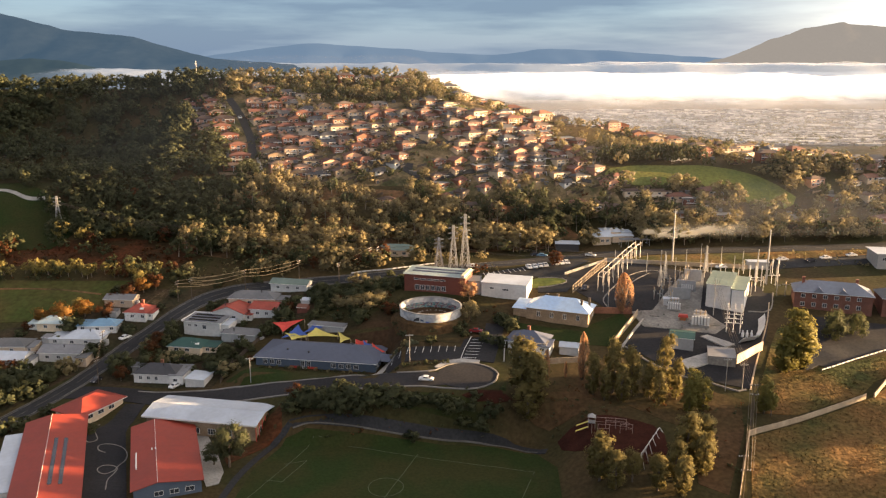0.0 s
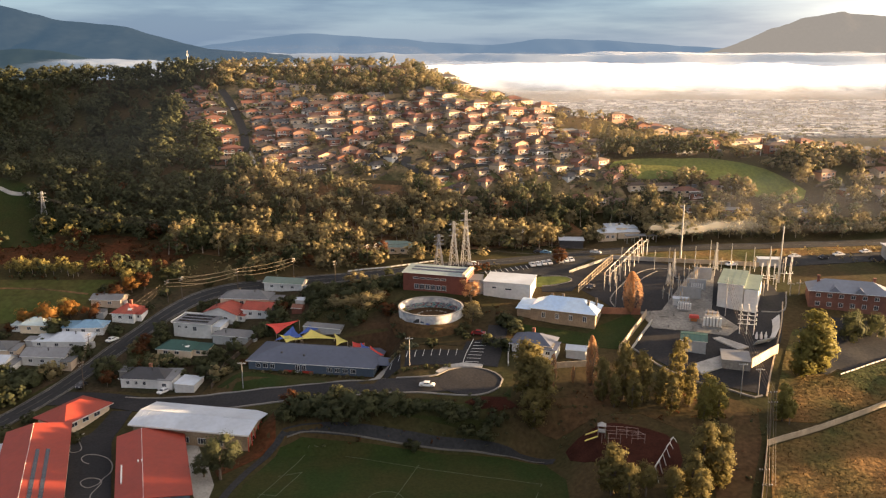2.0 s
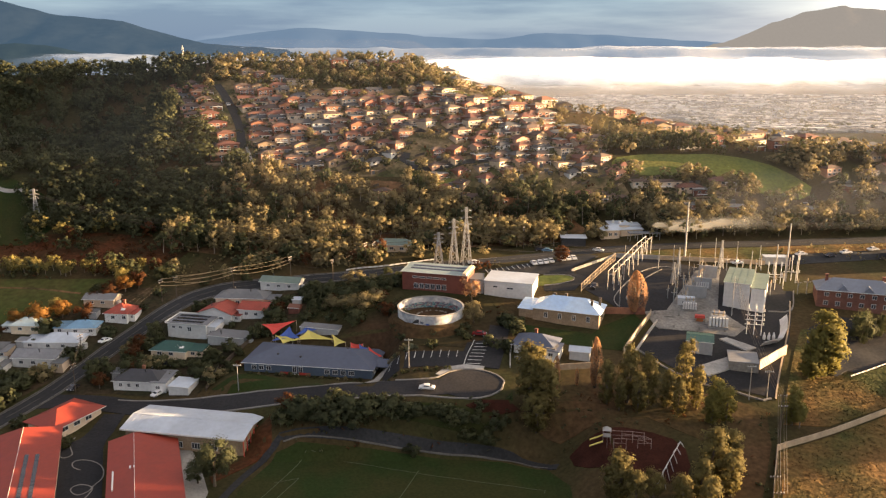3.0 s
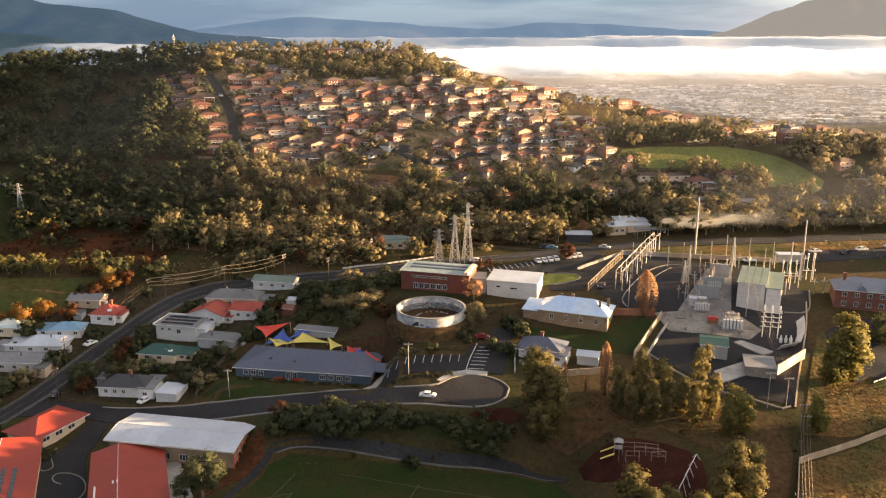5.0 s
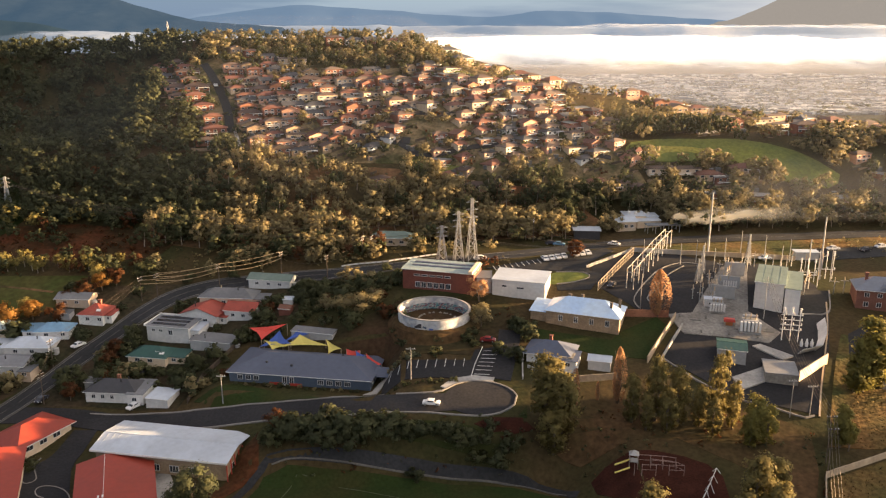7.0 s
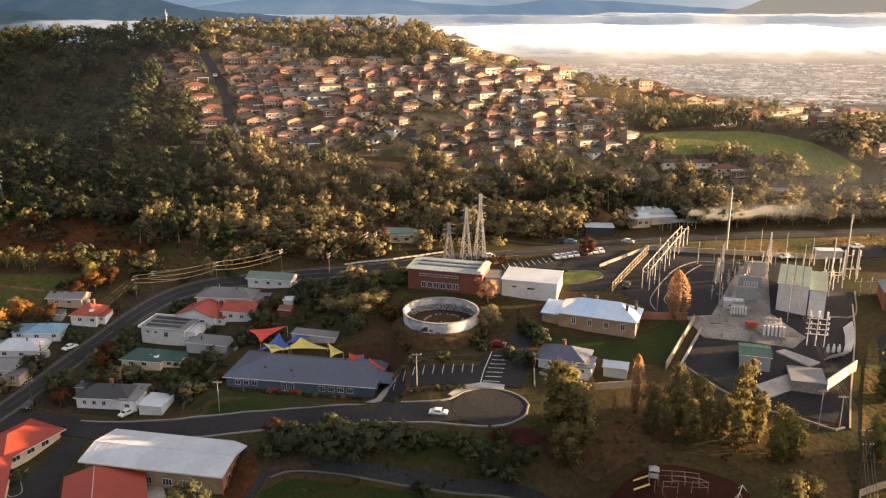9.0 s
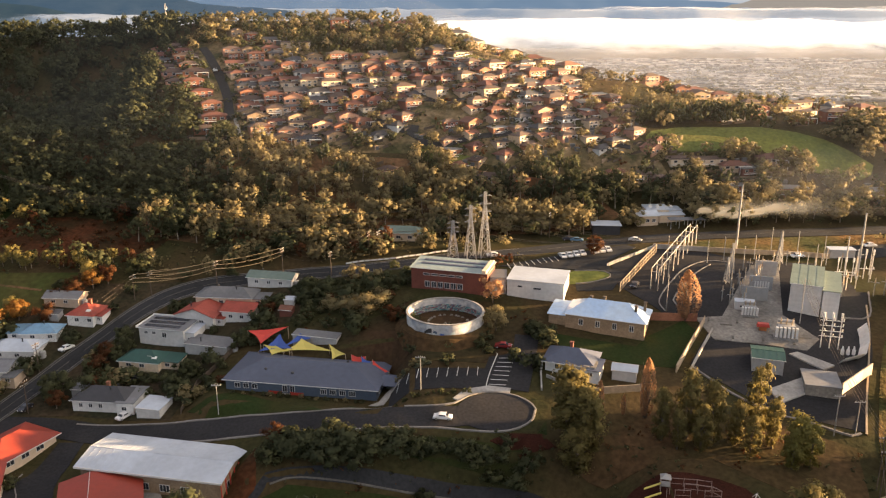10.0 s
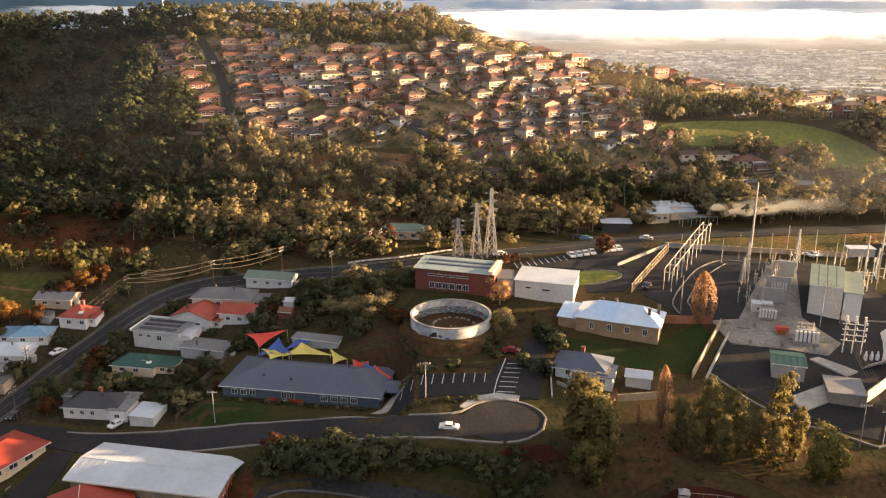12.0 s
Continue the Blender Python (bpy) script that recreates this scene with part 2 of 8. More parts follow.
M = dict(
    land=mat("land", (0.060, 0.042, 0.020), 0.95, vary=0.35, grain=0.9, stain=0.035, bump=0.2, other=(0.036, 0.036, 0.014), clear=0.1),
    garden=mat("garden_ground", (0.20, 0.145, 0.08), 0.95, vary=0.45, grain=0.6, stain=0.12, bump=0.1, other=(0.05, 0.052, 0.022), clear=0.1),
    # dark tone; it also carries the shade on the field and west pasture
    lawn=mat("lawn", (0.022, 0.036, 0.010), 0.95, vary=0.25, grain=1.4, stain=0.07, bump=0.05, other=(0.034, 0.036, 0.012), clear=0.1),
    # the darker second tone stands in for shadow streaks on the far pasture
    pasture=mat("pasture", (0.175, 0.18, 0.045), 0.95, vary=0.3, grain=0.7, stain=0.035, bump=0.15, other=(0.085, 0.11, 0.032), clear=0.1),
    meadow=mat("meadow", (0.052, 0.066, 0.018), 0.95, vary=0.3, grain=0.5, stain=0.04, bump=0.08, other=(0.075, 0.06, 0.022), clear=0.1),
    # grass with golden sunlight put into its colour
    sun_strip=mat("sunlit_grass", (0.30, 0.25, 0.06), 0.95, vary=0.35, grain=0.7, stain=0.05, bump=0.15, other=(0.175, 0.18, 0.045), clear=0.1),
    # second tone: greener patches, with streaks of tree shade put in too
    dry=mat("dry_grass", (0.155, 0.088, 0.034), 0.95, vary=0.5, grain=0.9, stain=0.055, bump=0.6, other=(0.055, 0.058, 0.020), clear=0.1),
    floor=mat("forest_floor", (0.18, 0.098, 0.050), 0.95, vary=0.45, grain=0.7, stain=0.06, bump=0.3, other=(0.06, 0.048, 0.022), clear=0.1),
    scrub=mat("scrub_earth", (0.055, 0.032, 0.018), 0.95, vary=0.4, grain=0.8, stain=0.05, bump=0.2, other=(0.035, 0.03, 0.014), clear=0.1),
    mulch=mat("bark_mulch", (0.050, 0.017, 0.011), 0.95, vary=0.35, grain=2.5, stain=0.2, bump=0.1, clear=0.1),
    asphalt=mat("asphalt", (0.020, 0.020, 0.0225), 0.9, vary=0.3, grain=1.5, stain=0.06, bump=0.02, other=(0.030, 0.029, 0.031), clear=0.2),
    old_road=mat("worn_asphalt", (0.034, 0.035, 0.038), 0.9, vary=0.3, grain=1.2, stain=0.05, other=(0.024, 0.0245, 0.026), clear=0.2),
    concrete=mat("concrete", (0.36, 0.345, 0.32), 0.85, vary=0.2, grain=1.5, stain=0.2, bump=0.02, other=(0.26, 0.25, 0.235)),
    slab=mat("stained_concrete", (0.24, 0.225, 0.20), 0.88, vary=0.35, grain=1.2, stain=0.12, bump=0.02, other=(0.14, 0.13, 0.118)),
    orange=mat("orange_paint", (0.42, 0.14, 0.04), 0.6, vary=0.2),
    kerb=mat("kerb", (0.22, 0.205, 0.19), 0.85, vary=0.2, grain=2.0, stain=0.3),
    edge=mat("old_concrete_edge", (0.12, 0.112, 0.10), 0.9, vary=0.25, grain=2.0, stain=0.3),
    paint=mat("road_paint", (0.62, 0.61, 0.58), 0.7, vary=0.2, grain=3.0, stain=0.5),
    faded=mat("faded_line", (0.075, 0.09, 0.05), 0.9, vary=0.3, grain=2.0, stain=0.3),
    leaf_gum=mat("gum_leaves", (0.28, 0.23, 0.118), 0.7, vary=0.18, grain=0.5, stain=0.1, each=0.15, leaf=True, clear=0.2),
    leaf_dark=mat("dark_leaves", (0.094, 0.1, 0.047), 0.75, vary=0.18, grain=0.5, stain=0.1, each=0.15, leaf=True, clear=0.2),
    leaf_tall=mat("tall_gum_leaves", (0.20, 0.165, 0.06), 0.7, vary=0.18, grain=0.5, stain=0.1, each=0.15, leaf=True, clear=0.2),
    leaf_feather=mat("yellow_green_leaves", (0.22, 0.195, 0.055), 0.7, vary=0.18, grain=0.5, stain=0.1, each=0.15, leaf=True, clear=0.2),
    leaf_sage=mat("sage_leaves", (0.16, 0.17, 0.11), 0.75, vary=0.18, grain=0.5, stain=0.1, each=0.15, leaf=True, clear=0.2),
    # dark leaves; on the western slope they stand in for hill shade
    leaf_forest=mat("dark_shade_leaves", (0.082, 0.09, 0.045), 0.75, vary=0.18, grain=0.5, stain=0.1, each=0.15, leaf=True, clear=0.2),
    leaf_orange=mat("orange_leaves", (0.27, 0.135, 0.035), 0.7, vary=0.18, grain=0.5, stain=0.1, each=0.15, leaf=True, clear=0.2),
    leaf_gold=mat("golden_leaves", (0.27, 0.225, 0.075), 0.7, vary=0.18, grain=0.5, stain=0.1, each=0.15, leaf=True, clear=0.2),
    leaf_rust=mat("rust_leaves", (0.12, 0.05, 0.02), 0.75, vary=0.18, grain=0.5, stain=0.1, each=0.15, leaf=True, clear=0.2),
    leaf_amber=mat("amber_leaves", (0.42, 0.235, 0.125), 0.75, vary=0.18, grain=0.5, stain=0.1, each=0.15, leaf=True, clear=0.2),
    pale_bark=mat("pale_gum_bark", (0.34, 0.28, 0.22), 0.85, vary=0.25, grain=2.0, stain=0.5),
    brush=mat("rust_brush", (0.085, 0.03, 0.013), 0.95, vary=0.45, grain=0.8, stain=0.07, bump=0.3, other=(0.04, 0.026, 0.012), clear=0.1),
    soil=mat("dark_garden_soil", (0.030, 0.030, 0.016), 0.95, vary=0.45, grain=0.9, stain=0.12, bump=0.1, other=(0.055, 0.04, 0.024), clear=0.1),
    # brown grass, lightened and warmed to carry patches of sun
    worn=mat("worn_grass", (0.080, 0.047, 0.023), 0.95, vary=0.4, grain=0.8, stain=0.06, bump=0.15, other=(0.055, 0.042, 0.018), clear=0.1),
    bark=mat("bark", (0.16, 0.125, 0.095), 0.9, vary=0.3, grain=2.0, stain=0.5, bump=0.05),
    red_roof=mat("red_metal_roof", (0.275, 0.036, 0.018), 0.55, vary=0.1, grain=0.8, stain=0.12, other=(0.235, 0.033, 0.017)),
    tile_bright=mat("bright_red_tiles", (0.30, 0.055, 0.035), 0.7, vary=0.2, grain=2.0, stain=0.3, bump=0.03),
    tile_red=mat("red_tiles", (0.135, 0.052, 0.036), 0.75, vary=0.2, grain=2.0, stain=0.3, bump=0.03, each=0.3),
    tile_brown=mat("brown_tiles", (0.095, 0.062, 0.05), 0.8, vary=0.2, grain=2.0, stain=0.3, bump=0.03, each=0.4),
    roof_grey=mat("grey_metal_roof", (0.145, 0.15, 0.16), 0.6, vary=0.15, grain=1.0, stain=0.15, each=0.35),
    roof_blue=mat("blue_grey_roof", (0.075, 0.09, 0.135), 0.6, vary=0.12, grain=0.8, stain=0.1),
    roof_white=mat("white_metal_roof", (0.46, 0.51, 0.58), 0.45, vary=0.08, grain=0.8, stain=0.12, other=(0.40, 0.44, 0.50)),
    # the sky's reflection on this roof is put into the base colour
    roof_sky_tint=mat("pale_blue_roof", (0.42, 0.57, 0.78), 0.3, vary=0.12, grain=0.8, stain=0.15, other=(0.52, 0.64, 0.78)),
    roof_green=mat("green_metal_roof", (0.016, 0.068, 0.056), 0.5, vary=0.12, grain=0.8, stain=0.12),
    roof_teal=mat("grey_teal_roof", (0.26, 0.32, 0.315), 0.6, vary=0.12, grain=0.8, stain=0.12),
    roof_sage=mat("sage_roof", (0.14, 0.19, 0.165), 0.75, vary=0.12, grain=0.8, stain=0.12, other=(0.115, 0.16, 0.14)),
    roof_aqua=mat("aqua_roof", (0.40, 0.50, 0.52), 0.35, vary=0.12, grain=0.8, stain=0.15),
    roof_lblue=mat("bright_blue_roof", (0.16, 0.30, 0.44), 0.5, vary=0.12, grain=0.8, stain=0.15),
    roof_dark=mat("charcoal_roof", (0.042, 0.043, 0.05), 0.6, vary=0.15, grain=1.0, stain=0.15),
    wall_white=mat("white_wall", (0.66, 0.65, 0.63), 0.8, vary=0.12, grain=1.0, stain=0.2, each=0.12),
    wall_cream=mat("cream_wall", (0.66, 0.53, 0.39), 0.8, vary=0.12, grain=1.0, stain=0.2, each=0.25),
    wall_brick=mat("brick_wall", (0.27, 0.105, 0.065), 0.85, vary=0.25, grain=3.0, stain=0.4, each=0.3),
    wall_buff=mat("buff_wall", (0.56, 0.42, 0.29), 0.85, vary=0.15, grain=1.5, stain=0.3, each=0.3),
    wall_pink=mat("pink_brick_wall", (0.50, 0.27, 0.19), 0.85, vary=0.2, grain=3.0, stain=0.4, each=0.3),
    wall_tan=mat("sandstone_wall", (0.33, 0.235, 0.15), 0.85, vary=0.25, grain=2.0, stain=0.3, bump=0.02),
    wall_blue=mat("blue_wall", (0.075, 0.105, 0.15), 0.7, vary=0.1, grain=1.0, stain=0.2),
    wall_grey=mat("grey_wall", (0.36, 0.36, 0.355), 0.75, vary=0.12, grain=1.0, stain=0.2, each=0.15),
    wall_old_brick=mat("old_brick_wall", (0.20, 0.085, 0.06), 0.85, vary=0.25, grain=3.0, stain=0.4, each=0.1),
    roof_steelblue=mat("pale_blue_roof", (0.17, 0.19, 0.235), 0.5, vary=0.12, grain=0.8, stain=0.12),
    red_brick=mat("red_brick", (0.18, 0.055, 0.036), 0.85, vary=0.2, grain=2.5, stain=0.3),
    trim=mat("white_trim", (0.68, 0.67, 0.65), 0.6, vary=0.06, grain=2.0, stain=0.5),
    steel=mat("galvanised_steel", (0.42, 0.42, 0.42), 0.5, 0.6, vary=0.15, grain=2.0, stain=0.5),
    wood=mat("weathered_wood", (0.10, 0.075, 0.055), 0.85, vary=0.25, grain=3.0, stain=0.6),
    wire=mat("wire", (0.12, 0.10, 0.08), 0.5, 0.6, vary=0.1),
    # copy of wire with golden sunlight put into its colour
    sunlit_wire=mat("sunlit_wire", (0.75, 0.55, 0.32), 0.45, 0.5, vary=0.1),
    pipe=mat("dull_painted_pipe", (0.34, 0.25, 0.22), 0.6, vary=0.2, grain=2.0, stain=0.4),
    fence=mat("pale_fence", (0.42, 0.33, 0.23), 0.85, vary=0.2, grain=1.5, stain=0.3),
    red_paint=mat("red_paint", (0.50, 0.05, 0.03), 0.5, vary=0.1),
    sail_red=mat("red_sail", (0.60, 0.06, 0.04), 0.7, vary=0.08),
    sail_blue=mat("blue_sail", (0.05, 0.10, 0.34), 0.7, vary=0.08),
    sail_yellow=mat("yellow_sail", (0.68, 0.56, 0.14), 0.7, vary=0.08),
    tyre=mat("tyre", (0.02, 0.02, 0.02), 0.9, vary=0.1),
    solar=mat("solar_panel", (0.03, 0.035, 0.05), 0.15, vary=0.1),
    dark=mat("dark_metal", (0.05, 0.05, 0.055), 0.5, 0.3, vary=0.15),
)
glass = mat("window_glass", (0.035, 0.04, 0.05), 0.12, vary=0.1)

# ---- the lie of the land ----
MID = ((-400, -60), (0, -34), (150, -13), (205, -3), (221, 0), (260, 6.5), (271, 9), (300, 13), (338, 15), (350, 21), (360, 30), (375, 41),
       (400, 55), (430, 68), (455, 77), (482, 84), (500, 85), (560, 62), (700, 42), (1000, 40), (2000, 60), (5200, 87))
EAST = ((-400, -60), (0, -34), (150, -13), (198, -3), (250, 7), (275, 11), (300, 14), (330, 17), (345, 21), (358, 28), (376, 37), (391, 43),
        (420, 47), (440, 48), (470, 45), (520, 40), (600, 38), (1000, 39), (2000, 60), (5200, 87))


def smooth(a):
    a = min(1.0, max(0.0, a))
    return a * a * (3 - 2 * a)


def profile(table, y):
    for (y0, z0), (y1, z1) in zip(table, table[1:]):
        if y < y1:
            return z0 + (z1 - z0) * (y - y0) / (y1 - y0)
    return table[-1][1]


def rounded(table, y):
    """The profile with its kinks worn off."""
    w = 5.0 if y > 160 else 12.0
    return sum(profile(table, y + k * w) for k in (-1, -0.5, 0, 0.5, 1)) / 5


def ground(x, y):
    """The height of the land."""
    e = smooth((x - 5 + 32 * smooth((y - 430) / 40)) / 105)
    z = rounded(MID, y) * (1 - e) + rounded(EAST, y) * e
    # the valley to the west, the terrace of the school and its field, and the level site above the street
    z += 7 * smooth(1 - abs(x - 86) / 52) * smooth((y - 398) / 35) * smooth((505 - y) / 45)
    z -= 12 * smooth((x - 120) / 150) * smooth((y - 385) / 45) * smooth((560 - y) / 90)
    z -= smooth(-x / 95) * 14.5 * smooth((345 - y) / 90)
    west = smooth((-118 - x) / 70)
    z -= west * (8.0 * smooth((y - 362) / 50) + 14 * smooth((y - 362) / 45) * smooth((480 - y) / 50))
    site = smooth((y - 237.4 + 0.2 * (x + 62)) / 3) * smooth((259 - y) / 8) * smooth((x + 72) / 9) * smooth((-12 - x) / 8)
    z += (-4.6 - z) * site
    # the sunken floor of the round tank
    z += (min(z, 6.0) - z) * smooth((14.5 - math.hypot(x + 4.2, y - 262.8)) / 2.6)
    edge = 215 + 11 * smooth((-48 - x) / 14)
    flat = smooth((edge - y) / 9) * smooth((44 - x) / 20)
    return z + (-13.5 - z) * flat


# ---- ground sheet ----
from mathutils.geometry import delaunay_2d_cdt


def mesh_of(name, verts, faces, *mats):
    me = bpy.data.meshes.new(name)
    me.from_pydata([tuple(v) for v in verts], [], faces)
    for m in mats:
        me.materials.append(m)
    me.update()
    return me


def steps(*spans):
    out = []
    for a, b, d in spans:
        k = max(1, round((b - a) / d))
        out += [a + (b - a) * i / k for i in range(k)]
    return out + [spans[-1][1]]


XS = steps((-4900, -1000, 650), (-1000, -280, 60), (-280, -180, 8), (-180, 200, 3), (200, 300, 8), (300, 1000, 60), (1000, 4900, 650))
YS = steps((-400, 60, 40), (60, 150, 9), (150, 500, 3), (500, 700, 12), (700, 1400, 50), (1400, 4900, 500))
HEIGHT = [[ground(x, y) + (0.25 * noise.noise((x * 0.12, y * 0.12, 0)) if 150 < y < 480 else 0) for x in XS] for y in YS]


def lie(x, y):
    """The height of the ground sheet."""
    i = min(len(XS) - 2, max(0, int(np.searchsorted(XS, x)) - 1))
    j = min(len(YS) - 2, max(0, int(np.searchsorted(YS, y)) - 1))
    u, v = (x - XS[i]) / (XS[i + 1] - XS[i]), (y - YS[j]) / (YS[j + 1] - YS[j])
    a, b, c, d = HEIGHT[j][i], HEIGHT[j][i + 1], HEIGHT[j + 1][i], HEIGHT[j + 1][i + 1]
    return a * (1 - u) * (1 - v) + b * u * (1 - v) + c * (1 - u) * v + d * u * v


nx = len(XS)
land_mesh = mesh_of("ground", [(x, y, HEIGHT[j][i]) for j, y in enumerate(YS) for i, x in enumerate(XS)],
                    [(j * nx + i, j * nx + i + 1, (j + 1) * nx + i + 1, (j + 1) * nx + i) for j in range(len(YS) - 1) for i in range(nx - 1)], M["land"])
land_mesh.polygons.foreach_set("use_smooth", [True] * len(land_mesh.polygons))
tagged(new("ground", land_mesh), "brown and olive winter grass on sloping ground", "ground", kind="structure")


def patch(name, ring, material, up=0.1, label="", category="", kind="structure", step=3.0, depth=0.35):
    """A piece of ground cover of that outline, laid over the land, with a skirt that reaches into it."""
    def curved(pts):
        out = []
        for (ax, ay), (bx, by) in zip(pts, pts[1:] + pts[:1]):
            k = max(1, int(math.hypot(bx - ax, by - ay) / step))
            out += [(ax + (bx - ax) * i / k, ay + (by - ay) * i / k) for i in range(k)]
        return out

    edge = curved([tuple(p) for p in ring])
    if sum(a[0] * b[1] - b[0] * a[1] for a, b in zip(edge, edge[1:] + edge[:1])) < 0:
        edge.reverse()
    xs, ys = [p[0] for p in edge], [p[1] for p in edge]
    inner = [(x, y) for x in np.arange(min(xs) + step / 2, max(xs), step) for y in np.arange(min(ys) + step / 2, max(ys), step)]
    n = len(edge)
    pts, _, faces, *_ = delaunay_2d_cdt([Vector(p) for p in edge + inner], [(i, (i + 1) % n) for i in range(n)], [list(range(n))], 1, 1e-4)
    verts = [(p.x, p.y, lie(p.x, p.y) + up) for p in pts]
    k = len(verts)
    verts += [(x, y, lie(x, y) + up - depth) for x, y in edge]
    verts += [(x, y, lie(x, y) + up) for x, y in edge]
    faces = [tuple(f) for f in faces] + [(k + i, k + (i + 1) % n, k + n + (i + 1) % n, k + n + i) for i in range(n)]
    return tagged(new(name, mesh_of(name, verts, faces, material)), label, category, kind=kind)


def spline(pts, step=2.0):
    """Points along a smooth line through pts."""
    p = [Vector((*q[:2], 0)) for q in pts]
    p = [2 * p[0] - p[1]] + p + [2 * p[-1] - p[-2]]
    out = []
    for a, b, c, d in zip(p, p[1:], p[2:], p[3:]):
        k = max(1, int((c - b).length / step))
        for i in range(k):
            t = i / k
            out.append(0.5 * (2 * b + (c - a) * t + (2 * a - 5 * b + 4 * c - d) * t * t + (3 * b - a - 3 * c + d) * t ** 3))
    return out + [p[-2]]


def strip(name, pts, width, material, up=0.14, label="", category="", kind="structure", shift=0.0, depth=0.4, gaps=None, parent=None, step=2.0):
    """A ribbon along a line on the ground: a road, a kerb, a painted line. gaps: (dash, gap) in metres."""
    line = spline(pts, step)
    verts, faces = [], []
    cols = max(1, int(width / 2.5))
    run = 0.0
    for i, q in enumerate(line):
        a, b = line[max(0, i - 1)], line[min(len(line) - 1, i + 1)]
        side = Vector((b.y - a.y, a.x - b.x, 0)).normalized()
        row = [q + side * (shift + width * (k / cols - 0.5)) for k in range(cols + 1)]
        verts += [(row[0].x, row[0].y, lie(row[0].x, row[0].y) + up - depth)] + [(r.x, r.y, lie(r.x, r.y) + up) for r in row] + [(row[-1].x, row[-1].y, lie(row[-1].x, row[-1].y) + up - depth)]
        if i:
            run += (q - line[i - 1]).length
            if gaps and run % (gaps[0] + gaps[1]) > gaps[0]:
                continue
            c = cols + 3
            faces += [((i - 1) * c + k, (i - 1) * c + k + 1, i * c + k + 1, i * c + k) for k in range(c - 1)]
    ob = tagged(new(name, mesh_of(name, verts, faces, material)), label, category, kind=kind)
    if parent:
        ob.parent = parent
    return ob

# ---- distance: mountains, fog ----
def ridge(name, crest, y, deep, material, label, rough=10.0, seed=0):
    """A mountain range: its crest from west to east at distance y, with slopes that fall towards the valley."""
    verts, faces, n, m = [], [], 90, 14
    x0, x1 = crest[0][0], crest[-1][0]
    for j in range(m + 1):
        f = j / m
        for i in range(n + 1):
            x = x0 + (x1 - x0) * i / n
            top = profile(crest, x)
            z = 60 + (top - 60) * (1 - f) ** 1.25 + rough * noise.fractal((x * 0.012 + seed, f * 3.0, seed), 0.9, 2.0, 5) * (0.28 + f * (1 - f) * 2.2)
            verts.append((x, y - deep * f + 10 * noise.noise((x * 0.02, f * 4, seed)), z))
    for j in range(m):
        faces += [(j * (n + 1) + i, (j + 1) * (n + 1) + i, (j + 1) * (n + 1) + i + 1, j * (n + 1) + i + 1) for i in range(n)]
    b = len(verts)
    verts += [(v[0], y + 60, 40) for v in verts[:n + 1]]
    faces += [(i, i + 1, b + i + 1, b + i) for i in range(n)]
    me = mesh_of(name, verts, faces, material)
    me.polygons.foreach_set("use_smooth", [True] * len(me.polygons))
    return tagged(new(name, me), label, "mountain", kind="structure")


# the haze over each range is mixed into its colour and glow
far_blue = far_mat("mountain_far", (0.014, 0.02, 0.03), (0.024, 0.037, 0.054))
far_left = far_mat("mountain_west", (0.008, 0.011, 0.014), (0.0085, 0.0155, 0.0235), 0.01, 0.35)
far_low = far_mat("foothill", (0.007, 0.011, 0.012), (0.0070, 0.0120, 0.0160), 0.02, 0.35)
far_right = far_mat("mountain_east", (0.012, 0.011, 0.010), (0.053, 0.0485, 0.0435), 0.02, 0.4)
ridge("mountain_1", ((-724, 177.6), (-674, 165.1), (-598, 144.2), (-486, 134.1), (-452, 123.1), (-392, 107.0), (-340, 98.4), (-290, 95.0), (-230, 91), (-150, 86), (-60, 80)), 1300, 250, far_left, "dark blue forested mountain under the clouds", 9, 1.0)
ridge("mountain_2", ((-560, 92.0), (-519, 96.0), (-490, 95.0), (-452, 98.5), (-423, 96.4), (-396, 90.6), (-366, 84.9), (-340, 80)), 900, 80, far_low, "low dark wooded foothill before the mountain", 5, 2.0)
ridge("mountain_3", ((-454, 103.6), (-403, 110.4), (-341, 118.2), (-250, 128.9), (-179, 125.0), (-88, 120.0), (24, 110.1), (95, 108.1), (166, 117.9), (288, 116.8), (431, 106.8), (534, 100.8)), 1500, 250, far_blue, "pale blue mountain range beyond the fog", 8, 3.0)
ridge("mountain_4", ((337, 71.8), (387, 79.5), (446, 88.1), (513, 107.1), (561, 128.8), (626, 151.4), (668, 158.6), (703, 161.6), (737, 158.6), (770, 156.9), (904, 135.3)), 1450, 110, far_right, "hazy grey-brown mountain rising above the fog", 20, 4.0)


